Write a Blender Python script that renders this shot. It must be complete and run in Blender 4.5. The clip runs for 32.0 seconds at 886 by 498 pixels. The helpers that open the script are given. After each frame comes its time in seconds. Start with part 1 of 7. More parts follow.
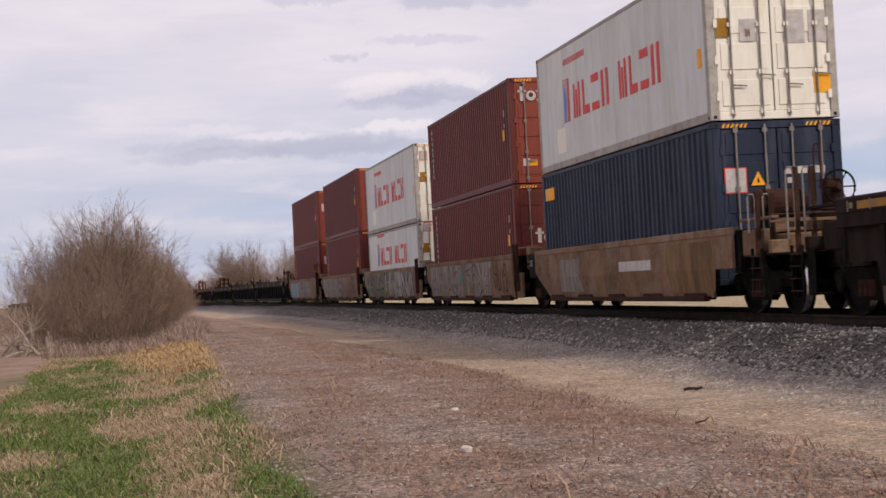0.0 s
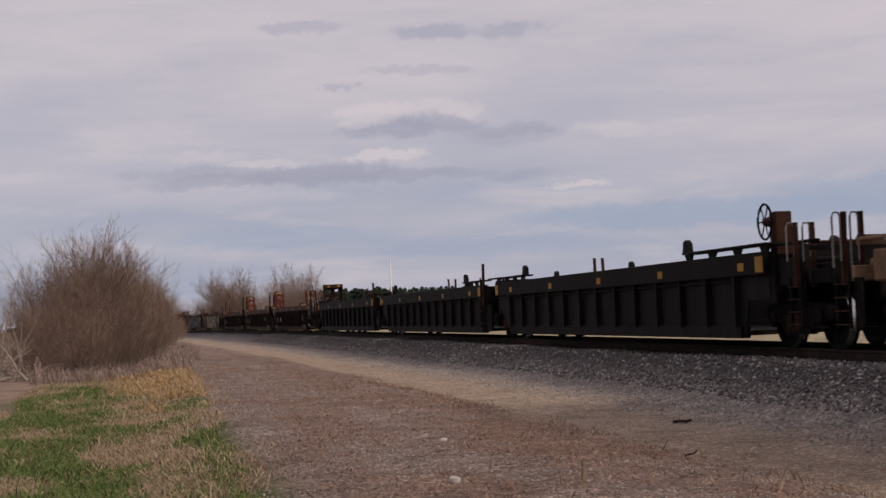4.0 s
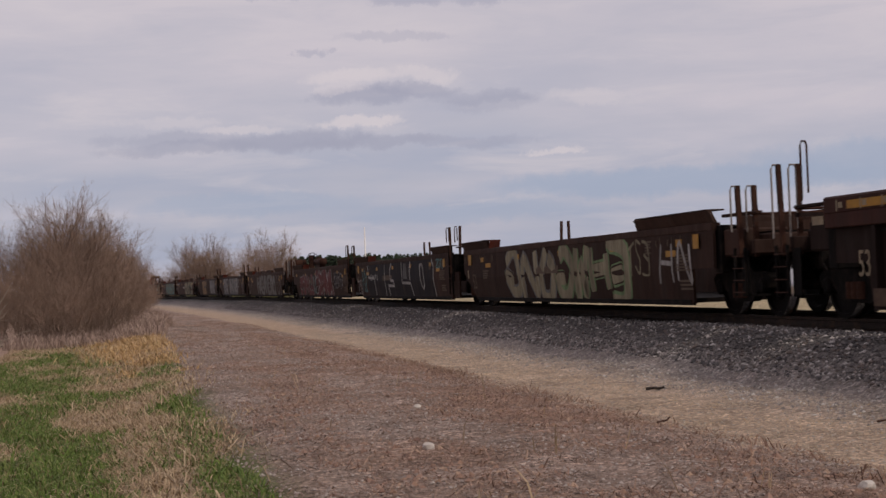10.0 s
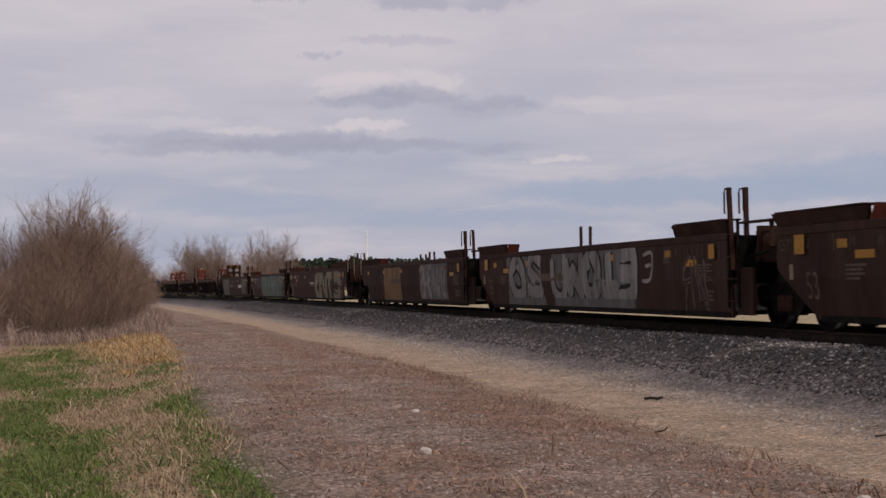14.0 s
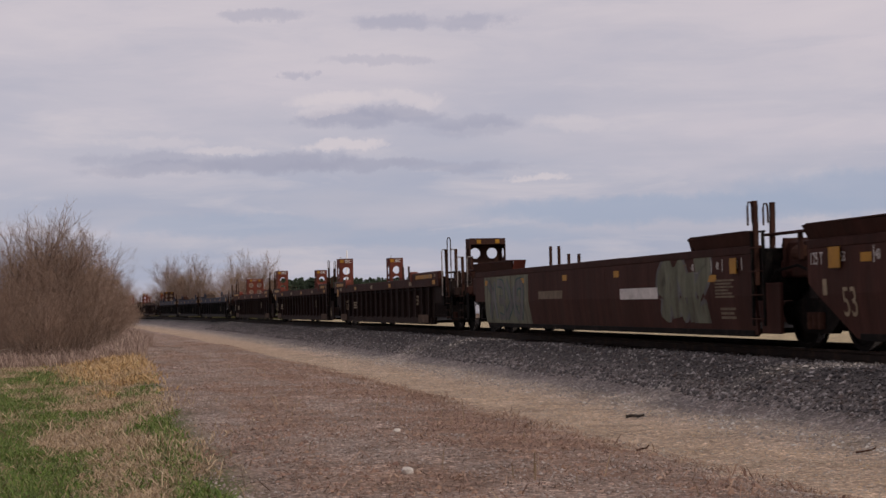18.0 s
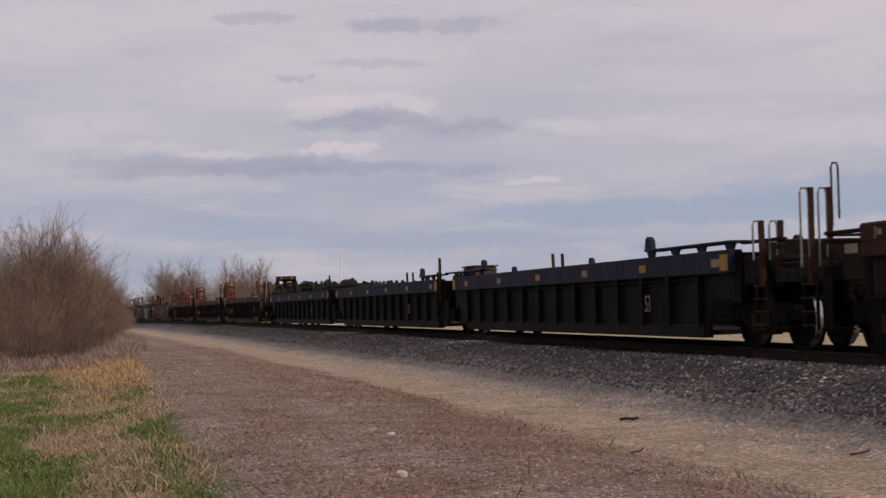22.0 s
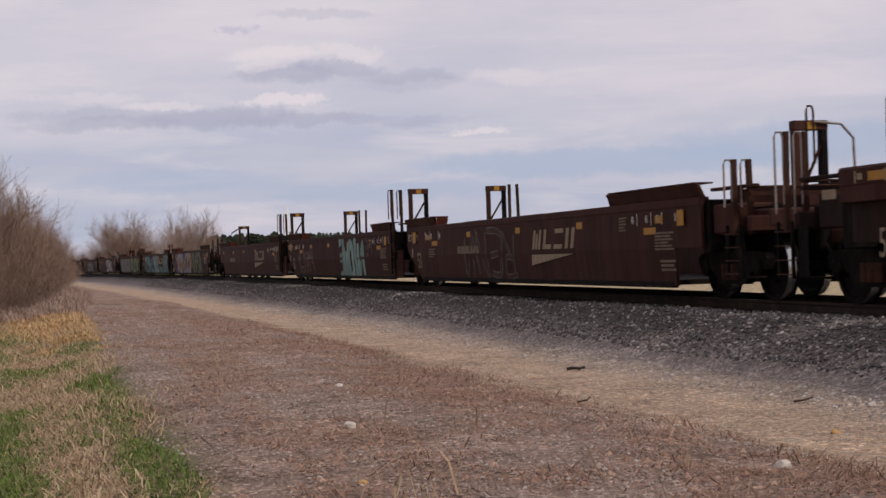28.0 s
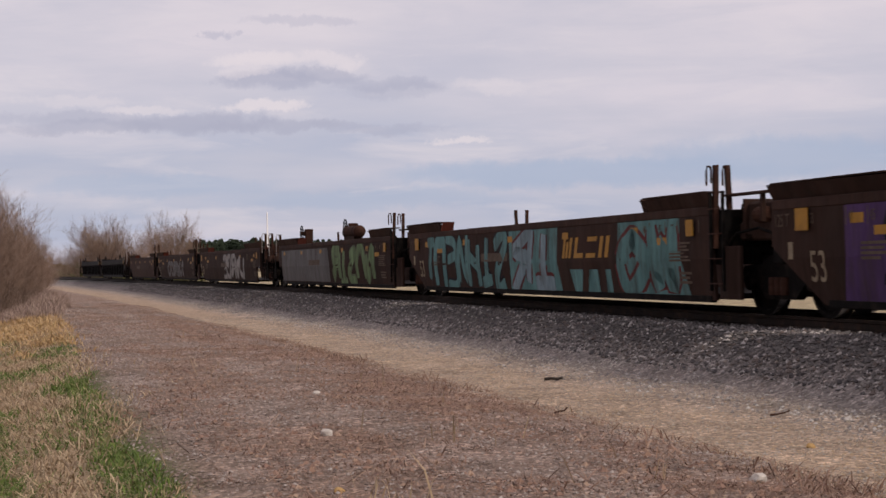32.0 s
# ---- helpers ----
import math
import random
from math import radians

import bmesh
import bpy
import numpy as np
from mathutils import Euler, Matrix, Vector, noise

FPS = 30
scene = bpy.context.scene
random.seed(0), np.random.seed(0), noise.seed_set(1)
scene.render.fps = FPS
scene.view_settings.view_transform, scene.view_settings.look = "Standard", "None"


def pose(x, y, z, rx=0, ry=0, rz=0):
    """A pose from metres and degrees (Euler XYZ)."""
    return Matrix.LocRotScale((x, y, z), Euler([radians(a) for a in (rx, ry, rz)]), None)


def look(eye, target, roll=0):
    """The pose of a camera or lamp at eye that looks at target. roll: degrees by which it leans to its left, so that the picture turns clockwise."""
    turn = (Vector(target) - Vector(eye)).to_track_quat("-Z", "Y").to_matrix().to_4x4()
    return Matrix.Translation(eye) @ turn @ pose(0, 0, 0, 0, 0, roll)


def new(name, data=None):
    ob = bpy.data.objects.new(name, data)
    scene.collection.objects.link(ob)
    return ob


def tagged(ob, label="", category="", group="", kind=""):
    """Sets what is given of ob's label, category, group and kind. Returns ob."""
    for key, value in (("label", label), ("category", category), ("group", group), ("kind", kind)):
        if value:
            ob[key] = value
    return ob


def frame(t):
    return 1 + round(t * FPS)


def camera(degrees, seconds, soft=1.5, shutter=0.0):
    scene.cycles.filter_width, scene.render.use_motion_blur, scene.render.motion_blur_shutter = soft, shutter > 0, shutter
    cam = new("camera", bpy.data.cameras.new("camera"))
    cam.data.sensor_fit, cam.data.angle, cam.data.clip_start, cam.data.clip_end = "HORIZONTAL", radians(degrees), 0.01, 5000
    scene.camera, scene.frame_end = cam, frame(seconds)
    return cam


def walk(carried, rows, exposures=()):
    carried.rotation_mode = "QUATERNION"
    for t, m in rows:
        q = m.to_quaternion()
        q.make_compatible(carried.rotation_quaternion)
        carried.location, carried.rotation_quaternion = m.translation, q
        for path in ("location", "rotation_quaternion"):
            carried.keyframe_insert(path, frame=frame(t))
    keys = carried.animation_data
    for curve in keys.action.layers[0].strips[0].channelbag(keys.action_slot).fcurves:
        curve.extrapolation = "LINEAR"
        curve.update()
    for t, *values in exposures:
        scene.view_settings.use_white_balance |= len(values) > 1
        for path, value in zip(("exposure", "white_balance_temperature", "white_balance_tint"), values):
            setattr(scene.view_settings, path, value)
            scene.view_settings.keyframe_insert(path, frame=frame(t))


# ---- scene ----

# The camera: hand-held on the spot beside a gravel lane, turning a little.
cam = camera(31.5, 32.0, soft=1.5, shutter=0.08)
EYE = (0.0, 0.0, 1.6)
TURNS = [
    (0.0, 91.26, 3.02, -9.98),
    (0.5, 91.39, 2.88, -10.06),
    (1.0, 91.52, 2.79, -10.08),
    (1.5, 91.62, 2.90, -10.18),
    (2.0, 91.76, 2.86, -10.15),
    (2.5, 92.00, 2.61, -10.19),
    (3.0, 92.09, 2.41, -10.27),
    (3.5, 92.21, 2.48, -10.38),
    (4.0, 92.33, 2.39, -10.34),
    (4.5, 92.33, 2.40, -10.27),
    (6.5, 91.94, 2.08, -10.96),
    (7.0, 91.77, 2.48, -10.97),
    (7.5, 91.52, 2.85, -10.96),
    (8.0, 91.19, 2.82, -11.82),
    (8.5, 91.01, 2.47, -11.55),
    (9.0, 91.08, 2.42, -11.46),
    (9.5, 91.07, 2.41, -11.55),
    (10.0, 91.09, 2.26, -11.28),
    (10.5, 91.22, 1.82, -11.28),
    (11.0, 91.48, 1.43, -11.45),
    (11.5, 91.43, 1.16, -11.51),
    (12.0, 91.36, 1.00, -11.44),
    (12.5, 91.27, 0.92, -11.34),
    (13.0, 91.27, 1.29, -11.30),
    (13.5, 91.25, 1.23, -11.30),
    (14.0, 91.28, 0.97, -11.25),
    (14.5, 91.42, 1.18, -11.22),
    (16.5, 91.66, 1.43, -11.62),
    (17.0, 91.85, 1.42, -11.67),
    (17.5, 91.98, 1.29, -11.83),
    (18.0, 91.96, 1.35, -11.95),
    (18.5, 91.92, 1.48, -12.04),
    (19.0, 91.87, 1.50, -12.16),
    (19.5, 91.92, 1.35, -12.21),
    (20.0, 91.90, 1.18, -12.21),
    (20.5, 91.92, 1.28, -12.24),
    (21.0, 91.98, 1.37, -12.21),
    (21.5, 92.02, 1.34, -12.20),
    (22.0, 92.07, 1.47, -12.17),
    (22.5, 91.99, 1.99, -12.08),
    (23.0, 91.80, 2.34, -12.08),
    (23.5, 91.32, 2.83, -11.99),
    (24.0, 90.96, 2.33, -12.43),
    (24.5, 90.53, 2.15, -13.21),
    (25.0, 90.32, 2.26, -13.15),
    (25.5, 90.23, 2.14, -13.16),
    (27.5, 90.23, 1.61, -13.85),
    (28.0, 90.24, 1.85, -14.10),
    (28.5, 90.22, 1.96, -14.15),
    (29.0, 90.19, 1.54, -14.13),
    (29.5, 90.18, 1.71, -14.27),
    (30.0, 90.24, 1.57, -14.54),
    (30.5, 90.20, 1.66, -14.76),
    (31.0, 90.20, 1.55, -14.90),
    (31.5, 90.37, 1.56, -14.98),
    (32.0, 90.54, 0.99, -14.85),
]
EXPOSURES = [(t, e, 6800, 15) for t, e in [(0.0, 0.10), (1.0, 0.20), (2.0, 0.22), (3.0, 0.0), (4.0, -0.42), (7.0, -0.50), (8.5, -0.38), (17.0, -0.36), (23.0, -0.40), (25.0, -0.25), (28.0, -0.13), (32.0, -0.12)]]
walk(cam, [(t, pose(*EYE, rx, ry, rz)) for t, rx, ry, rz in TURNS], EXPOSURES)

# ---- world, sun ----
SUN_AZ, SUN_EL = 147.5, 40.0   # degrees clockwise from +y, and above the horizon
world = bpy.data.worlds.new("sky")
scene.world = world
world.use_nodes = True


def node(tree, kind, **values):
    n = tree.nodes.new(kind)
    for key, value in values.items():
        if key in n.inputs:
            n.inputs[key].default_value = value
    return n


def build_sky():
    """A bright veil of high cloud over a thin blue sky, with a few long grey clouds low in the north."""
    nt = world.node_tree
    nt.nodes.clear()

    def math_node(op, a, b=None, c=None):
        n = nt.nodes.new("ShaderNodeMath")
        n.operation = op
        for i, v in enumerate((a, b, c)):
            if isinstance(v, (int, float)):
                n.inputs[i].default_value = v
            elif v is not None:
                nt.links.new(v, n.inputs[i])
        return n.outputs[0]

    def blend(fac, a, b):
        n = nt.nodes.new("ShaderNodeMix")
        n.data_type = "RGBA"
        for key, v in (("Factor", fac), ("A", a), ("B", b)):
            if isinstance(v, tuple):
                n.inputs[key].default_value = (*v, 1)
            elif isinstance(v, (int, float)):
                n.inputs[key].default_value = v
            else:
                nt.links.new(v, n.inputs[key])
        return n.outputs["Result"]

    out = nt.nodes.new("ShaderNodeOutputWorld")
    back = nt.nodes.new("ShaderNodeBackground")
    sky = nt.nodes.new("ShaderNodeTexSky")
    sky.sky_type, sky.sun_disc = "NISHITA", False
    sky.sun_elevation, sky.sun_rotation = radians(SUN_EL), radians(SUN_AZ)
    dim = nt.nodes.new("ShaderNodeVectorMath")
    dim.operation = "SCALE"
    dim.inputs["Scale"].default_value = 0.1
    nt.links.new(sky.outputs[0], dim.inputs[0])
    tc = nt.nodes.new("ShaderNodeTexCoord")
    sep = nt.nodes.new("ShaderNodeSeparateXYZ")
    nt.links.new(tc.outputs["Generated"], sep.inputs[0])
    x, y, z = sep.outputs
    rise = math_node("ADD", math_node("MAXIMUM", z, 0.0), 0.10)
    comb = nt.nodes.new("ShaderNodeCombineXYZ")
    nt.links.new(math_node("DIVIDE", x, rise), comb.inputs["X"])
    nt.links.new(math_node("DIVIDE", y, rise), comb.inputs["Y"])
    big = node(nt, "ShaderNodeTexNoise", Scale=0.7, Detail=5.0, Roughness=0.5)
    nt.links.new(comb.outputs[0], big.inputs["Vector"])
    ramp = nt.nodes.new("ShaderNodeValToRGB")
    nt.links.new(big.outputs["Fac"], ramp.inputs[0])
    e = ramp.color_ramp.elements
    e[0].position, e[0].color = 0.34, (0.52, 0.53, 0.66, 1)
    e[1].position, e[1].color = 0.66, (0.80, 0.74, 0.81, 1)
    mid = e.new(0.48)
    mid.color = (0.66, 0.64, 0.73, 1)
    veil = ramp.outputs[0]
    # brighter higher up, bluer low down
    el = math_node("MULTIPLY", math_node("ARCSINE", z), 57.2958)
    az = math_node("MULTIPLY", math_node("ARCTAN2", x, y), 57.2958)
    low = nt.nodes.new("ShaderNodeMapRange")
    low.inputs["From Min"].default_value, low.inputs["From Max"].default_value = 11.0, 1.5
    nt.links.new(el, low.inputs[0])
    bluish = math_node("MULTIPLY", low.outputs[0], math_node("MULTIPLY_ADD", big.outputs["Fac"], -1.1, 1.22))
    veil = blend(bluish, veil, (0.43, 0.515, 0.70))
    high = nt.nodes.new("ShaderNodeMapRange")
    high.inputs["From Min"].default_value, high.inputs["From Max"].default_value = 4.0, 11.0
    nt.links.new(el, high.inputs[0])
    veil = blend(math_node("MULTIPLY", high.outputs[0], 0.55), veil, (0.86, 0.81, 0.86))
    # long soft streaks
    wide = nt.nodes.new("ShaderNodeCombineXYZ")
    nt.links.new(math_node("MULTIPLY", az, 0.16), wide.inputs["X"])
    nt.links.new(math_node("MULTIPLY", el, 0.85), wide.inputs["Y"])
    streak = node(nt, "ShaderNodeTexNoise", Scale=1.0, Detail=7.0, Roughness=0.6, Distortion=0.4)
    nt.links.new(wide.outputs[0], streak.inputs["Vector"])
    thin = nt.nodes.new("ShaderNodeMapRange")
    thin.inputs["From Min"].default_value, thin.inputs["From Max"].default_value = 0.50, 0.75
    thin.inputs["To Max"].default_value = 0.55
    nt.links.new(streak.outputs["Fac"], thin.inputs[0])
    veil = blend(thin.outputs[0], veil, (0.56, 0.58, 0.70))
    glow = nt.nodes.new("ShaderNodeMapRange")
    glow.inputs["From Min"].default_value, glow.inputs["From Max"].default_value = 0.48, 0.28
    glow.inputs["To Max"].default_value = 0.5
    nt.links.new(streak.outputs["Fac"], glow.inputs[0])
    veil = blend(glow.outputs[0], veil, (0.84, 0.79, 0.84))
    # ragged edges for the single clouds
    warp = node(nt, "ShaderNodeTexNoise", Scale=24.0, Detail=9.0, Roughness=0.72)
    nt.links.new(tc.outputs["Generated"], warp.inputs["Vector"])
    wsep = nt.nodes.new("ShaderNodeSeparateColor")
    nt.links.new(warp.outputs["Color"], wsep.inputs[0])
    azw = math_node("MULTIPLY_ADD", wsep.outputs[0], 4.6, math_node("SUBTRACT", az, 2.3))
    elw = math_node("MULTIPLY_ADD", wsep.outputs[1], 1.3, math_node("SUBTRACT", el, 0.65))
    for a0, e0, w, h, colour, amount in CLOUDS:
        q = math_node("ADD", math_node("POWER", math_node("ABSOLUTE", math_node("DIVIDE", math_node("SUBTRACT", azw, a0), w)), 2.0),
                      math_node("POWER", math_node("ABSOLUTE", math_node("DIVIDE", math_node("SUBTRACT", elw, e0), h)), 2.0))
        m = nt.nodes.new("ShaderNodeMapRange")
        m.interpolation_type = "SMOOTHSTEP"
        m.inputs["From Min"].default_value, m.inputs["From Max"].default_value = 1.7, 0.25
        m.inputs["To Max"].default_value = amount
        nt.links.new(q, m.inputs[0])
        veil = blend(m.outputs[0], veil, colour)
    mix = blend(0.9, dim.outputs[0], veil)
    nt.links.new(mix, back.inputs["Color"])
    back.inputs["Strength"].default_value = 1.0
    nt.links.new(back.outputs[0], out.inputs[0])


# single clouds: azimuth, height, half width and half height in degrees, colour, strength
GREY, PALE, BLUE = (0.42, 0.44, 0.58), (0.88, 0.82, 0.86), (0.41, 0.51, 0.70)
CLOUDS = [
    (20.0, 3.2, 7.0, 0.5, BLUE, 0.8), (12.0, 2.4, 5.0, 0.35, BLUE, 0.5), (4.5, 2.9, 4.0, 0.4, BLUE, 0.5), (27.0, 3.6, 5.0, 0.7, BLUE, 0.7),
    (8.2, 7.45, 1.5, 0.25, PALE, 0.6), (11.0, 7.5, 1.2, 0.25, PALE, 0.5), (8.4, 5.75, 1.6, 0.2, PALE, 0.7), (1.6, 6.05, 1.6, 0.2, PALE, 0.3), (15.6, 4.5, 0.9, 0.16, PALE, 0.6), (17.0, 6.4, 1.6, 0.3, PALE, 0.35),
    (8.5, 6.7, 1.7, 0.34, GREY, 0.62), (10.6, 6.9, 1.9, 0.26, GREY, 0.55), (12.8, 6.55, 1.7, 0.20, GREY, 0.4), (7.6, 7.0, 0.9, 0.2, PALE, 0.4), (13.0, 6.35, 1.6, 0.25, GREY, 0.30), (2.2, 5.1, 2.6, 0.26, GREY, 0.55), (5.8, 5.2, 2.6, 0.36, GREY, 0.68), (9.0, 5.05, 2.4, 0.22, GREY, 0.55), (4.0, 5.75, 1.5, 0.16, PALE, 0.4), (12.6, 5.0, 2.2, 0.22, GREY, 0.4), (1.6, 5.45, 2.2, 0.25, GREY, 0.45),
    (9.6, 8.85, 1.7, 0.18, GREY, 0.30), (7.0, 8.4, 0.55, 0.14, GREY, 0.40), (10.6, 10.3, 1.5, 0.28, GREY, 0.5), (13.4, 10.2, 1.2, 0.28, GREY, 0.45), (5.6, 10.5, 1.3, 0.22, GREY, 0.40),
]
build_sky()
sun_data = bpy.data.lights.new("sun", "SUN")
sun_data.energy, sun_data.angle, sun_data.color = 2.2, radians(9), (1.0, 0.93, 0.83)
sun = new("sun", sun_data)
sa, se = radians(SUN_AZ), radians(SUN_EL)
SUN_WAY = Vector((math.sin(sa) * math.cos(se), math.cos(sa) * math.cos(se), math.sin(se)))
sun.matrix_world = look(tuple(SUN_WAY * 200), (0, 0, 0))


# ---- materials ----
def mat(name, colour, rough=0.7, metal=0.0, vary=0.25, scale=3.0, grime=None, grime_amount=0.5, bump=0.15, bump_scale=40.0, stretch=(1, 1, 1), random_tint=0.0):
    """Base colour with broad patches, fine grain and a stain colour, and a fine relief."""
    m = bpy.data.materials.new(name)
    m.use_nodes = True
    nt = m.node_tree
    bsdf = nt.nodes["Principled BSDF"]
    bsdf.inputs["Roughness"].default_value = rough
    bsdf.inputs["Metallic"].default_value = metal
    bsdf.inputs["Specular IOR Level"].default_value = 0.03 if rough > 0.55 else 0.12 if rough > 0.45 else 0.4
    tc = nt.nodes.new("ShaderNodeTexCoord")
    mp = nt.nodes.new("ShaderNodeMapping")
    mp.inputs["Scale"].default_value = stretch
    nt.links.new(tc.outputs["Object"], mp.inputs[0])
    where = mp.outputs[0]
    if random_tint:
        own = nt.nodes.new("ShaderNodeObjectInfo")
        far_off = nt.nodes.new("ShaderNodeVectorMath")
        far_off.operation = "MULTIPLY_ADD"
        nt.links.new(own.outputs["Random"], far_off.inputs[0])
        far_off.inputs[1].default_value = (37.0, 53.0, 0.0)
        nt.links.new(where, far_off.inputs[2])
        where = far_off.outputs[0]
    broad = node(nt, "ShaderNodeTexNoise", Scale=scale, Detail=5.0, Roughness=0.6)
    fine = node(nt, "ShaderNodeTexNoise", Scale=scale * 14, Detail=3.0, Roughness=0.6)
    for n in (broad, fine):
        nt.links.new(where, n.inputs["Vector"])
    add = nt.nodes.new("ShaderNodeMath")
    add.operation = "MULTIPLY_ADD"
    add.inputs[1].default_value = 0.45
    nt.links.new(fine.outputs["Fac"], add.inputs[0])
    nt.links.new(broad.outputs["Fac"], add.inputs[2])
    ramp = nt.nodes.new("ShaderNodeValToRGB")
    nt.links.new(add.outputs[0], ramp.inputs[0])
    lo = tuple(c * (1 - vary) for c in colour)
    hi = tuple(min(1, c * (1 + vary)) for c in colour)
    e = ramp.color_ramp.elements
    e[0].position, e[0].color = 0.5, (*lo, 1)
    e[1].position, e[1].color = 0.95, (*hi, 1)
    last = ramp.outputs[0]
    if grime:
        spots = node(nt, "ShaderNodeTexNoise", Scale=scale * 2.3, Detail=7.0, Roughness=0.65)
        nt.links.new(where, spots.inputs["Vector"])
        cut = nt.nodes.new("ShaderNodeMapRange")
        cut.inputs["From Min"].default_value, cut.inputs["From Max"].default_value = 0.48, 0.72
        cut.inputs["To Max"].default_value = grime_amount
        nt.links.new(spots.outputs["Fac"], cut.inputs[0])
        mix = nt.nodes.new("ShaderNodeMix")
        mix.data_type = "RGBA"
        nt.links.new(cut.outputs[0], mix.inputs["Factor"])
        nt.links.new(last, mix.inputs["A"])
        mix.inputs["B"].default_value = (*grime, 1)
        last = mix.outputs["Result"]
    if stretch[2] < 1:
        # rain streaks
        run_map = nt.nodes.new("ShaderNodeMapping")
        run_map.inputs["Scale"].default_value = (3.0, 3.0, 0.8)
        nt.links.new(where, run_map.inputs[0])
        drip = node(nt, "ShaderNodeTexNoise", Scale=1.6, Detail=4.0, Roughness=0.7)
        nt.links.new(run_map.outputs[0], drip.inputs["Vector"])
        span = nt.nodes.new("ShaderNodeMapRange")
        span.inputs["From Min"].default_value, span.inputs["From Max"].default_value = 0.3, 0.7
        span.inputs["To Min"].default_value, span.inputs["To Max"].default_value = 1 - 0.75 * vary, 1 + 0.65 * vary
        nt.links.new(drip.outputs["Fac"], span.inputs[0])
        wet = nt.nodes.new("ShaderNodeVectorMath")
        wet.operation = "SCALE"
        nt.links.new(last, wet.inputs[0])
        nt.links.new(span.outputs[0], wet.inputs["Scale"])
        last = wet.outputs[0]
    if random_tint:
        info = nt.nodes.new("ShaderNodeObjectInfo")
        rng = nt.nodes.new("ShaderNodeMapRange")
        rng.inputs["To Min"].default_value, rng.inputs["To Max"].default_value = 1 - random_tint, 1 + random_tint
        nt.links.new(info.outputs["Random"], rng.inputs[0])
        sc = nt.nodes.new("ShaderNodeVectorMath")
        sc.operation = "SCALE"
        nt.links.new(last, sc.inputs[0])
        nt.links.new(rng.outputs[0], sc.inputs["Scale"])
        last = sc.outputs[0]
    nt.links.new(last, bsdf.inputs["Base Color"])
    if bump:
        bn = node(nt, "ShaderNodeTexNoise", Scale=bump_scale, Detail=3.0)
        nt.links.new(mp.outputs[0], bn.inputs["Vector"])
        b = nt.nodes.new("ShaderNodeBump")
        b.inputs["Strength"].default_value = bump
        b.inputs["Distance"].default_value = 0.02
        nt.links.new(bn.outputs["Fac"], b.inputs["Height"])
        nt.links.new(b.outputs[0], bsdf.inputs["Normal"])
    return m


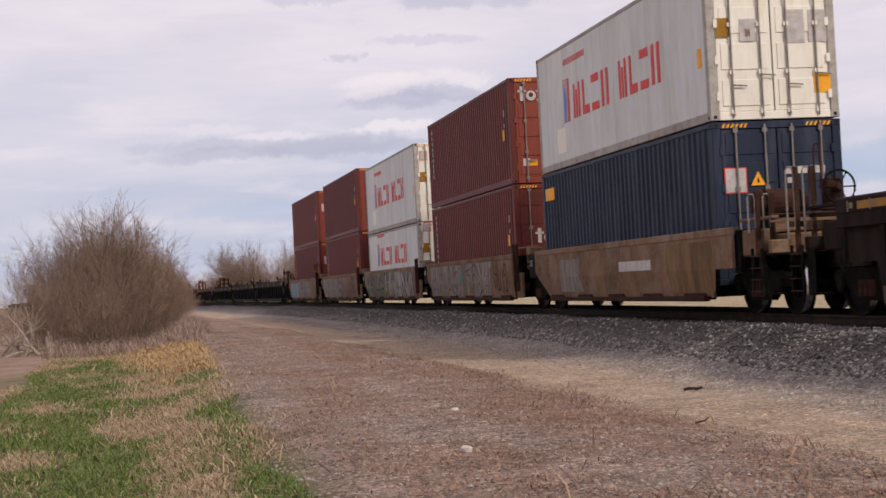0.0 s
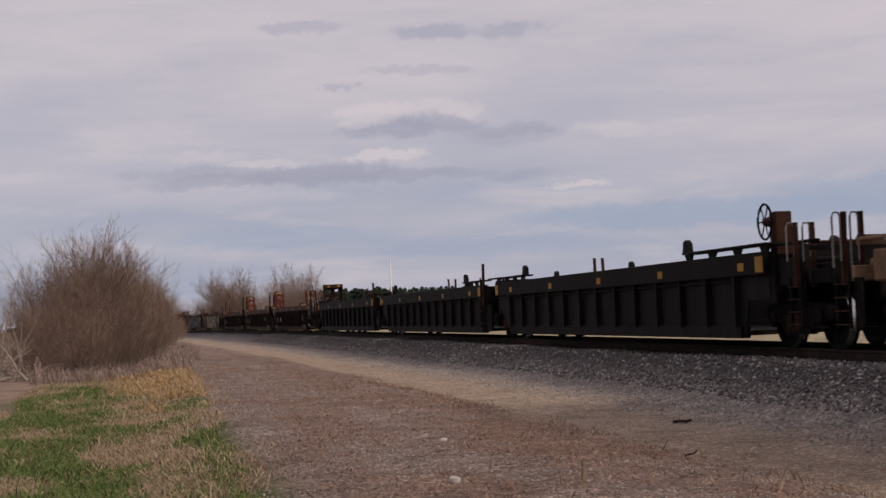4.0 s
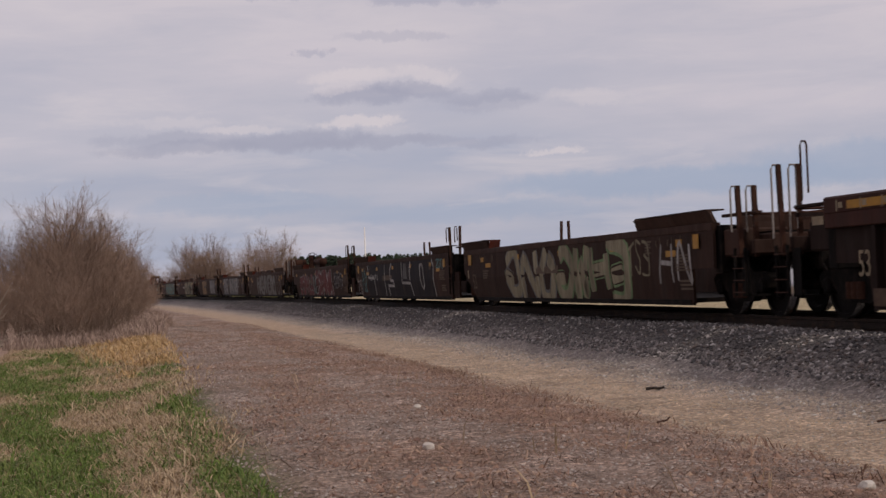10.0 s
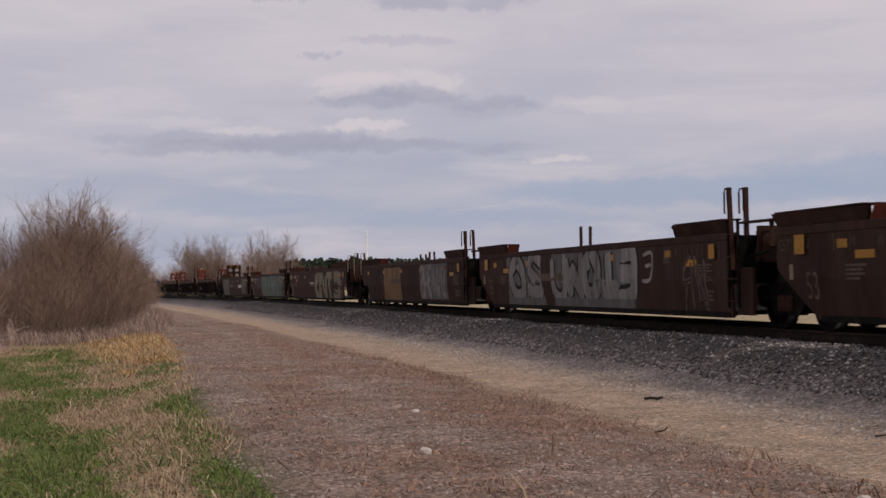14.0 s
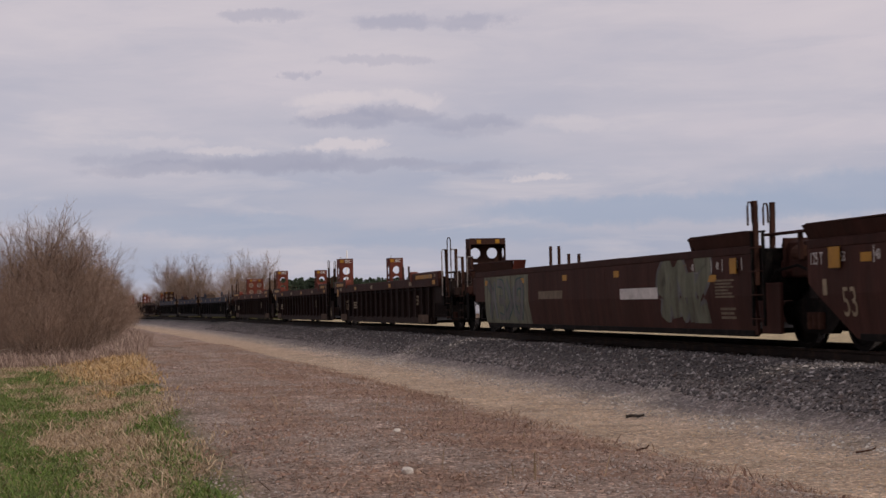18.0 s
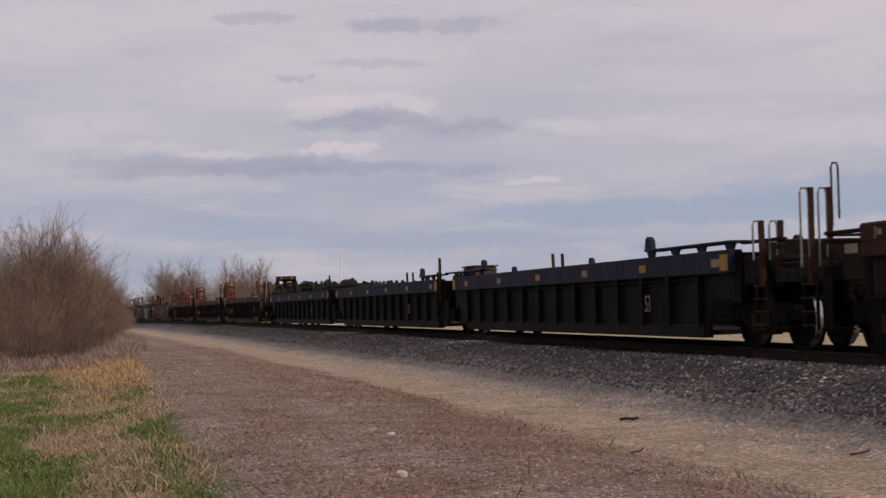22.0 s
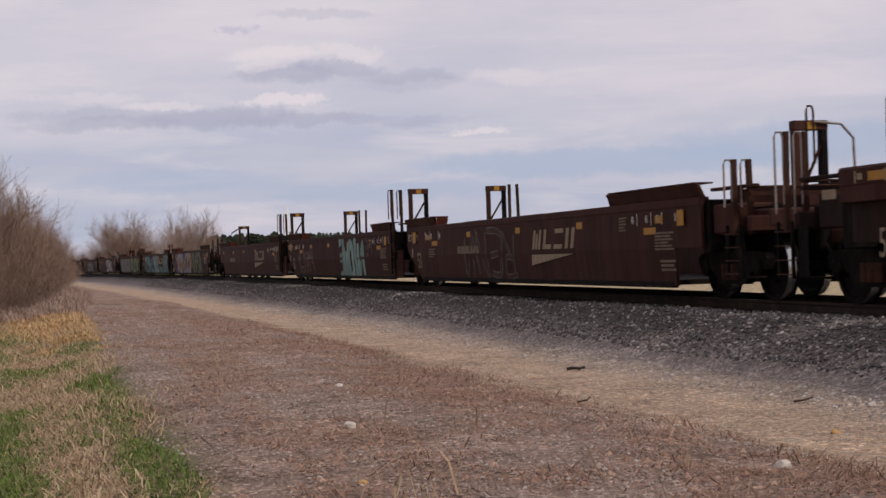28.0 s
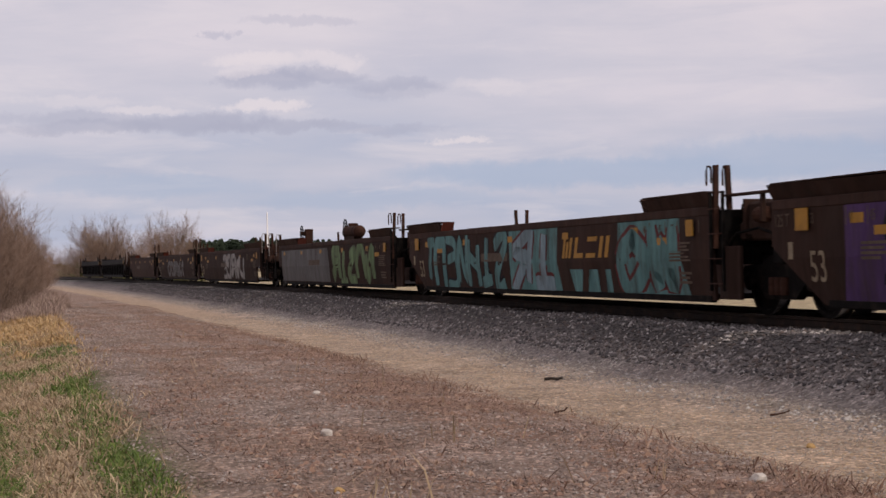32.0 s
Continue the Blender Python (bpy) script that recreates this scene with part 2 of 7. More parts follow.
STREAK = (1.0, 1.0, 0.25)   # stains run down
M = {
    "oxide": mat("oxide_paint", (0.040, 0.0175, 0.0140), 0.6, 0, 0.3, 1.2, (0.030, 0.020, 0.017), 0.6, stretch=STREAK, random_tint=0.15),
    "brown": mat("brown_paint", (0.036, 0.0200, 0.0155), 0.65, 0, 0.35, 1.1, (0.04, 0.03, 0.026), 0.7, stretch=STREAK, random_tint=0.2),
    "rib": mat("ribbed_brown_paint", (0.0185, 0.0112, 0.0096), 0.65, 0, 0.35, 1.3, (0.03, 0.024, 0.022), 0.6, stretch=STREAK, random_tint=0.15),
    "dark": mat("dark_grey_paint", (0.0085, 0.0080, 0.0082), 0.6, 0, 0.35, 1.3, (0.028, 0.022, 0.019), 0.4, stretch=STREAK, random_tint=0.15),
    "navy": mat("faded_blue_paint", (0.021, 0.025, 0.042), 0.6, 0, 0.3, 1.3, (0.05, 0.045, 0.045), 0.5, stretch=STREAK),
    "tan": mat("weathered_tan_paint", (0.165, 0.100, 0.062), 0.65, 0, 0.45, 0.8, (0.235, 0.195, 0.165), 0.7, random_tint=0.12),
    "dusty": mat("dusty_brown_panel", (0.085, 0.058, 0.043), 0.7, 0, 0.4, 1.5, (0.03, 0.02, 0.017), 0.7),
    "lines": mat("small_stencil_text", (0.135, 0.108, 0.080), 0.65, 0, 0.3, 4.0, (0.07, 0.048, 0.036), 0.6, bump=0),
    "black": mat("sooty_steel", (0.0062, 0.0056, 0.0055), 0.75, 0.2, 0.4, 2.0, (0.05, 0.035, 0.028), 0.4),
    "wheel": mat("worn_wheel_steel", (0.007, 0.006, 0.006), 0.7, 0.3, 0.3, 3.0),
    "tread": mat("polished_tread_steel", (0.55, 0.54, 0.53), 0.22, 1.0, 0.1, 3.0, bump=0),
    "rust": mat("rusty_steel", (0.045, 0.022, 0.016), 0.8, 0.1, 0.4, 3.0, (0.03, 0.018, 0.014), 0.6),
    "ibc": mat("red_oxide_steel", (0.118, 0.035, 0.025), 0.65, 0, 0.3, 2.0, (0.10, 0.05, 0.04), 0.5),
    "grab": mat("galvanised_rail", (0.22, 0.20, 0.185), 0.5, 0.2, 0.25, 4.0, (0.16, 0.09, 0.06), 0.6),
    "yellow": mat("yellow_reflector", (0.300, 0.150, 0.020), 0.5, 0, 0.2, 4.0, (0.2, 0.11, 0.03), 0.5, bump=0),
    "white": mat("stencil_white", (0.460, 0.440, 0.420), 0.6, 0, 0.2, 4.0, (0.25, 0.21, 0.19), 0.6, bump=0),
    "faded": mat("worn_stencil", (0.095, 0.072, 0.056), 0.65, 0, 0.3, 4.0, (0.05, 0.034, 0.028), 0.7, bump=0),
    "cream": mat("faded_cream_stencil", (0.220, 0.180, 0.125), 0.6, 0, 0.25, 4.0, (0.16, 0.11, 0.08), 0.6, bump=0),
    "box_white": mat("white_container_paint", (0.58, 0.60, 0.59), 0.55, 0, 0.10, 0.7, (0.40, 0.34, 0.26), 0.45, bump=0.05, stretch=STREAK),
    "box_frame": mat("stained_white_frame", (0.36, 0.34, 0.31), 0.6, 0, 0.2, 2.0, (0.16, 0.10, 0.07), 0.6),
    # paler and warmer than the sides: the sun on the doors is in this colour
    "box_door": mat("sunlit_cream_door_paint", (0.76, 0.73, 0.64), 0.5, 0, 0.06, 1.5, (0.5, 0.4, 0.28), 0.3, bump=0.05, stretch=STREAK),
    "box_blue": mat("blue_container_paint", (0.020, 0.027, 0.048), 0.5, 0, 0.18, 1.0, (0.09, 0.10, 0.13), 0.35, stretch=STREAK),
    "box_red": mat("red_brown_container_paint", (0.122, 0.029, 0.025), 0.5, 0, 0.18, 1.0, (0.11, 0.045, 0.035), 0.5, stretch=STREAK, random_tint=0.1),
    # the container red, lightened towards orange to put sunlight on the door ends
    "red_door": mat("sunlit_red_door", (0.215, 0.052, 0.036), 0.5, 0, 0.15, 1.0, (0.12, 0.045, 0.035), 0.4, stretch=STREAK),
    "red": mat("red_lettering", (0.62, 0.055, 0.045), 0.5, 0, 0.12, 3.0, bump=0),
    "blue": mat("blue_lettering", (0.08, 0.22, 0.55), 0.5, 0, 0.12, 3.0, bump=0),
    "amber": mat("amber_sticker", (0.80, 0.36, 0.03), 0.5, 0, 0.1, 3.0, bump=0),
    "soot": mat("black_mark", (0.02, 0.02, 0.02), 0.6, 0, 0.2, 3.0, bump=0),
    "rail": mat("rail_steel", (0.026, 0.019, 0.016), 0.6, 0.4, 0.3, 2.0, (0.10, 0.055, 0.035), 0.5),
    "tie": mat("creosoted_wood", (0.022, 0.018, 0.016), 0.85, 0, 0.35, 4.0, (0.10, 0.085, 0.07), 0.5, random_tint=0.3),
    "bark": mat("grey_brown_bark", (0.19, 0.140, 0.112), 0.9, 0, 0.35, 6.0, random_tint=0.15),
    "twig": mat("reddish_twig", (0.245, 0.170, 0.130), 0.9, 0, 0.35, 3.0, random_tint=0.12),
    "twig_far": mat("grey_brown_twig", (0.135, 0.095, 0.073), 0.9, 0, 0.3, 3.0, random_tint=0.12),
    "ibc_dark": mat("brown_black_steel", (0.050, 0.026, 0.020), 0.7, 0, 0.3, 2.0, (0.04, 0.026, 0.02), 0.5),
    "root": mat("dark_red_root", (0.06, 0.032, 0.024), 0.85, 0, 0.3, 8.0),
    "dead": mat("bleached_dead_wood", (0.30, 0.25, 0.20), 0.9, 0, 0.3, 6.0),
    "pine": mat("dark_conifer", (0.034, 0.046, 0.030), 0.9, 0, 0.4, 0.4, random_tint=0.25),
    "brush": mat("grey_green_brush", (0.12, 0.115, 0.06), 0.9, 0, 0.4, 1.0),
    "ochre": mat("ochre_stone", (0.42, 0.27, 0.12), 0.85, 0, 0.25, 12.0),
    "stone": mat("pale_stone", (0.46, 0.42, 0.38), 0.85, 0, 0.25, 12.0),
}


def island_mat(name, colours, rough=0.9):
    """Each loose piece of one mesh takes its own colour from the list."""
    m = bpy.data.materials.new(name)
    m.use_nodes = True
    nt = m.node_tree
    bsdf = nt.nodes["Principled BSDF"]
    bsdf.inputs["Roughness"].default_value = rough
    geo = nt.nodes.new("ShaderNodeNewGeometry")
    ramp = nt.nodes.new("ShaderNodeValToRGB")
    ramp.color_ramp.interpolation = "CONSTANT" if len(colours) > 4 else "LINEAR"
    e = ramp.color_ramp.elements
    while len(e) < len(colours):
        e.new(0.5)
    for i, c in enumerate(colours):
        e[i].position, e[i].color = i / len(colours), (*c, 1)
    nt.links.new(geo.outputs["Random Per Island"], ramp.inputs[0])
    nt.links.new(ramp.outputs[0], bsdf.inputs["Base Color"])
    return m


M["ballast"] = island_mat("ballast_stones", [(0.085, 0.076, 0.074), (0.120, 0.107, 0.103), (0.150, 0.134, 0.128), (0.095, 0.082, 0.078), (0.165, 0.146, 0.138), (0.36, 0.33, 0.31), (0.125, 0.098, 0.085), (0.062, 0.056, 0.056), (0.11, 0.10, 0.097)])
M["spill"] = island_mat("spilled_stones", [(0.24, 0.215, 0.20), (0.30, 0.27, 0.25), (0.19, 0.168, 0.158), (0.155, 0.137, 0.13), (0.42, 0.39, 0.36), (0.27, 0.225, 0.19)])
M["pebble"] = island_mat("lane_pebbles", [(0.38, 0.27, 0.16), (0.22, 0.195, 0.175), (0.33, 0.30, 0.27), (0.30, 0.24, 0.18), (0.34, 0.28, 0.21), (0.27, 0.21, 0.16), (0.40, 0.35, 0.29), (0.31, 0.25, 0.19), (0.24, 0.20, 0.16)])
M["gravel"] = island_mat("mound_stones", [(0.205, 0.156, 0.134), (0.25, 0.202, 0.179), (0.18, 0.136, 0.116), (0.27, 0.222, 0.196), (0.225, 0.168, 0.140), (0.20, 0.146, 0.122), (0.35, 0.305, 0.275), (0.145, 0.108, 0.092), (0.215, 0.160, 0.132), (0.24, 0.185, 0.155)])
M["grass"] = island_mat("spring_grass_blades", [(0.082, 0.134, 0.020), (0.120, 0.174, 0.032), (0.060, 0.096, 0.018), (0.140, 0.170, 0.046), (0.090, 0.146, 0.024), (0.20, 0.175, 0.08)])
M["straw"] = island_mat("dry_grass_blades", [(0.34, 0.24, 0.145), (0.38, 0.28, 0.175), (0.29, 0.20, 0.125), (0.44, 0.34, 0.22), (0.23, 0.165, 0.10)])
M["gold"] = island_mat("golden_dry_grass", [(0.42, 0.26, 0.11), (0.47, 0.31, 0.14), (0.36, 0.22, 0.10), (0.50, 0.36, 0.19), (0.29, 0.19, 0.11)])
M["weed"] = island_mat("dead_weed_stalks", [(0.22, 0.130, 0.095), (0.25, 0.155, 0.115), (0.175, 0.100, 0.074), (0.33, 0.225, 0.16), (0.13, 0.080, 0.062), (0.24, 0.145, 0.10)])
M["fringe"] = island_mat("pinkish_dead_weeds", [(0.29, 0.205, 0.165), (0.33, 0.24, 0.195), (0.24, 0.165, 0.135), (0.37, 0.28, 0.225), (0.20, 0.14, 0.115)])
SPRAY = {k: mat("spray_" + k, tuple(0.56 * v for v in c), 0.6, 0, 0.3, 2.0, (0.05, 0.034, 0.029), 0.75, bump=0, stretch=STREAK) for k, c in {
    "silver": (0.34, 0.33, 0.32), "pewter": (0.235, 0.225, 0.21), "sand": (0.36, 0.32, 0.22), "crimson": (0.19, 0.055, 0.055), "chalk": (0.50, 0.48, 0.46), "teal": (0.16, 0.33, 0.33), "purple": (0.11, 0.06, 0.16),
    "lime": (0.22, 0.33, 0.17), "sky": (0.33, 0.46, 0.52), "ink": (0.020, 0.020, 0.026), "orange": (0.42, 0.20, 0.07), "grey": (0.20, 0.20, 0.20), "mint": (0.30, 0.46, 0.42), "tan_spray": (0.30, 0.19, 0.10), "brown_spray": (0.085, 0.055, 0.046), "teal_dark": (0.08, 0.15, 0.14), "moss": (0.22, 0.23, 0.17), "rose": (0.30, 0.17, 0.16), "dust": (0.38, 0.34, 0.30), "ochre": (0.40, 0.27, 0.14), "fern": (0.16, 0.20, 0.13)}.items()}


# ---- mesh helpers ----
class Shape:
    """Vertices and faces of one mesh."""

    def __init__(self):
        self.v, self.f = [], []

    def add(self, verts, faces):
        n = len(self.v)
        self.v += [tuple(p) for p in verts]
        self.f += [tuple(i + n for i in q) for q in faces]
        return self

    def box(self, x0, x1, y0, y1, z0, z1, bevel=0.0):
        b = min(bevel, abs(x1 - x0) / 3, abs(y1 - y0) / 3, abs(z1 - z0) / 3)
        if not b:
            return self.add([(x, y, z) for z in (z0, z1) for y in (y0, y1) for x in (x0, x1)],
                            [(0, 2, 3, 1), (4, 5, 7, 6), (0, 1, 5, 4), (2, 6, 7, 3), (0, 4, 6, 2), (1, 3, 7, 5)])
        bm = bmesh.new()
        bmesh.ops.create_cube(bm, size=1)
        bmesh.ops.scale(bm, vec=(x1 - x0, y1 - y0, z1 - z0), verts=bm.verts)
        bmesh.ops.bevel(bm, geom=bm.edges, offset=b, segments=1, affect="EDGES", profile=0.5)
        bmesh.ops.translate(bm, vec=((x0 + x1) / 2, (y0 + y1) / 2, (z0 + z1) / 2), verts=bm.verts)
        bm.verts.index_update()
        self.add([v.co for v in bm.verts], [[v.index for v in f.verts] for f in bm.faces])
        bm.free()
        return self

    def slab(self, outline, x0, x1):
        """An outline of (y, z), pulled from x0 to x1."""
        n = len(outline)
        verts = [(x0, y, z) for y, z in outline] + [(x1, y, z) for y, z in outline]
        faces = [tuple(range(n)), tuple(range(2 * n - 1, n - 1, -1))]
        faces += [(i, i + n, (i + 1) % n + n, (i + 1) % n) for i in range(n)]
        return self.add(verts, faces)

    def tube(self, points, r0, r1=None, sides=6):
        """A bent round bar through the points, from radius r0 to r1."""
        r1 = r0 if r1 is None else r1
        pts = [Vector(p) for p in points]
        rings = []
        for i, p in enumerate(pts):
            way = (pts[min(i + 1, len(pts) - 1)] - pts[max(i - 1, 0)]).normalized()
            side = way.cross(Vector((0, 0, 1)) if abs(way.z) < 0.9 else Vector((1, 0, 0))).normalized()
            up = side.cross(way)
            r = r0 + (r1 - r0) * i / max(1, len(pts) - 1)
            rings.append([p + side * (r * math.cos(a)) + up * (r * math.sin(a)) for a in (2 * math.pi * k / sides for k in range(sides))])
        verts = [p for ring in rings for p in ring]
        faces = []
        for i in range(len(rings) - 1):
            for k in range(sides):
                j = (k + 1) % sides
                faces.append((i * sides + k, i * sides + j, (i + 1) * sides + j, (i + 1) * sides + k))
        faces.append(tuple(range(sides - 1, -1, -1)))
        faces.append(tuple(range(len(verts) - sides, len(verts))))
        return self.add(verts, faces)

    def drum(self, centre, axis, profile, sides=20):
        """A turned body: profile of (along, radius) round the axis 'x', 'y' or 'z' through the centre."""
        cx, cy, cz = centre
        verts = []
        for a, r in profile:
            for k in range(sides):
                w = 2 * math.pi * k / sides
                c, s = r * math.cos(w), r * math.sin(w)
                verts.append({"x": (cx + a, cy + c, cz + s), "y": (cx + s, cy + a, cz + c), "z": (cx + c, cy + s, cz + a)}[axis])
        faces = []
        n = len(profile)
        for i in range(n - 1):
            for k in range(sides):
                j = (k + 1) % sides
                faces.append((i * sides + k, i * sides + j, (i + 1) * sides + j, (i + 1) * sides + k))
        faces.append(tuple(range(sides - 1, -1, -1)))
        faces.append(tuple(range((n - 1) * sides, n * sides)))
        return self.add(verts, faces)

    def ring(self, centre, radius, r, sides=22, plane="x"):
        cx, cy, cz = centre
        pts = []
        for k in range(sides + 1):
            w = 2 * math.pi * k / sides
            a, b = radius * math.cos(w), radius * math.sin(w)
            pts.append((cx, cy + a, cz + b) if plane == "x" else (cx + a, cy, cz + b))
        return self.tube(pts, r, r, 5)

    def mesh(self, name, material, smooth=False):
        me = bpy.data.meshes.new(name)
        me.from_pydata(self.v, [], self.f)
        bm = bmesh.new()
        bm.from_mesh(me)
        bmesh.ops.recalc_face_normals(bm, faces=bm.faces)
        bm.to_mesh(me)
        bm.free()
        if smooth:
            me.polygons.foreach_set("use_smooth", [True] * len(me.polygons))
        me.materials.append(material)
        return me


def part(name, shape, material, parent=None, label="", smooth=False):
    me = shape.mesh(name, material, smooth) if isinstance(shape, Shape) else shape
    ob = new(name, me)
    ob.parent = parent
    return tagged(ob, label) if label else ob


LETTERS = {}


def lettering(text, size):
    """The mesh of a word, lying in x and y, its lower left corner at the origin."""
    if (text, size) not in LETTERS:
        cu = bpy.data.curves.new("lettering", "FONT")
        cu.body, cu.size, cu.extrude = text, size, 0.002
        ob = new("lettering", cu)
        LETTERS[text, size] = bpy.data.meshes.new_from_object(ob.evaluated_get(bpy.context.evaluated_depsgraph_get()))
        bpy.data.objects.remove(ob)
        bpy.data.curves.remove(cu)
    return LETTERS[text, size].copy()


def side_text(parent, text, x, y, z, size, material, squeeze=1.0, name="stencil", label=""):
    """A word on the near side of a car, read from the lane: it runs towards -y."""
    me = lettering(text, size)
    me.materials.clear()
    me.materials.append(material)
    me.transform(Matrix(((0, 0, -1, x), (-squeeze, 0, 0, y), (0, 1, 0, z), (0, 0, 0, 1))))
    me = hug(me, x)
    return part(name, me, material, parent, label)


def front_text(parent, text, x, y, z, size, material, name="stencil", label=""):
    """A word on a face that looks towards -y."""
    me = lettering(text, size)
    me.materials.clear()
    me.materials.append(material)
    me.transform(Matrix(((1, 0, 0, x), (0, 0, -1, y), (0, 1, 0, z), (0, 0, 0, 1))))
    return part(name, me, material, parent, label)


# ---- the line of the track ----
RAIL_Z = 0.80
TRACK_X, BEND, BEND_END = 10.97, 0.000345, 420.0


def on_track(s, off=0.0):
    """Place and heading at s metres along the track, off metres to its far side. It bends gently left, then runs straight."""
    a = min(s, BEND_END)
    th = BEND * a if a > 0 else 0.0
    if a > 0:
        x, y = TRACK_X - (1 - math.cos(th)) / BEND, math.sin(th) / BEND
    else:
        x, y = TRACK_X, s
    if s > BEND_END:
        x, y = x - math.sin(th) * (s - BEND_END), y + math.cos(th) * (s - BEND_END)
    return x + off * math.cos(th), y + off * math.sin(th), th


SPEED, GAIN = 20.30, 0.016


def run(t):
    return SPEED * t + 0.5 * GAIN * t * t


# ---- the place: ground, track, lane ----
def smooth(a, b, v):
    t = max(0.0, min(1.0, (v - a) / (b - a)))
    return t * t * (3 - 2 * t)


def track_off(x, y):
    """How far a point lies from the track's middle, to its far side."""
    th = BEND * max(0.0, min(y, BEND_END))
    tx = TRACK_X - (1 - math.cos(th)) / BEND - max(0.0, y - BEND_END) * math.tan(th)
    return (x - tx) * math.cos(th)


def ground_z(x, y):
    """Height of the ground: a ballast bank, the lane, a low gravel mound, the grass verge, flat fields."""
    off = track_off(x, y)
    n = noise.noise((x * 0.35, y * 0.22, 0.0)) * 0.05 + noise.noise((x * 1.3, y * 1.1, 3.0)) * 0.018
    z = n
    if off < 0:
        z += 0.565 * smooth(-2.9, -1.55, off) + 0.07 * smooth(-4.0, -2.5, off)
        mound = smooth(-11.2, -9.4, off) * (1 - smooth(-6.6, -5.0, off))
        z += mound * (0.13 + 0.07 * noise.noise((x * 0.5, y * 0.16, 7.0)) + 0.035 * noise.noise((x * 1.9, y * 1.2, 17.0)))
        z -= 0.10 * (1 - smooth(-11.6, -10.4, off))
    else:
        z += 0.575 * (1 - smooth(1.55, 2.9, off)) - 0.25 * smooth(2.6, 5.0, off)
        z += 0.18 * smooth(16, 30, off)
    far = smooth(90, 300, math.hypot(x, y))
    return z * (1 - 0.3 * far)


def green_at(x, y, off):
    """Where the verge is green rather than dry: above zero."""
    return (noise.noise((x * 0.75, y * 0.38, 11.0)) + 0.55 * noise.noise((x * 2.0, y * 1.1, 5.0)) + 0.30 * smooth(-11.0, -12.4, off) - 0.30 * smooth(-11.9, -11.0, off) * (1 - smooth(-10.7, -10.3, off))
            + 0.26 * smooth(-10.6, -10.2, off) * (1 - smooth(15, 26, y)) + 0.18 * (1 - smooth(14, 20, y)) - 0.5 * smooth(38, 48, y))


def steps(*spans):
    out = []
    for a, b, d in spans:
        n = max(1, round((b - a) / d))
        out += [a + (b - a) * i / n for i in range(n)]
    return out + [spans[-1][1]]


def build_ground():
    # a sheet in track coordinates (off, s), so that the bank follows the bend
    offs = steps((-2500, -300, 550), (-300, -40, 40), (-40, -14, 4), (-14, -1.2, 0.16), (-1.2, 1.2, 1.2), (1.2, 6, 0.5), (6, 40, 6), (40, 300, 50), (300, 2500, 550))
    ss = steps((-800, -60, 150), (-60, 4, 8), (4, 60, 0.4), (60, 140, 2.0), (140, 440, 12), (440, 3400, 420))
    verts, faces, fresh = [], [], []
    for s in ss:
        for o in offs:
            x, y, _ = on_track(s, o)
            verts.append((x, y, ground_z(x, y)))
            fresh.append(smooth(-0.3, 0.4, green_at(x, y, o)) * smooth(-14.4, -13.6, o) * (1 - smooth(-10.1, -9.7, o)) if -15 < o < -9 and 4 < y < 60 else 0.0)
    n = len(offs)
    for i in range(len(ss) - 1):
        for k in range(n - 1):
            a = i * n + k
            faces.append((a, a + 1, a + n + 1, a + n))
    me = bpy.data.meshes.new("ground")
    me.from_pydata(verts, [], faces)
    # the distance from the track's middle, for the material's zones
    lay = me.attributes.new("off", "FLOAT", "POINT")
    lay.data.foreach_set("value", [o for _ in ss for o in offs])
    lay = me.attributes.new("fresh", "FLOAT", "POINT")
    lay.data.foreach_set("value", fresh)
    me.polygons.foreach_set("use_smooth", [True] * len(me.polygons))
    me.materials.append(ground_material())
    return tagged(new("ground", me), "flat ground of ballast, gravel lane, dry weeds, grass and fields", "ground", kind="structure")


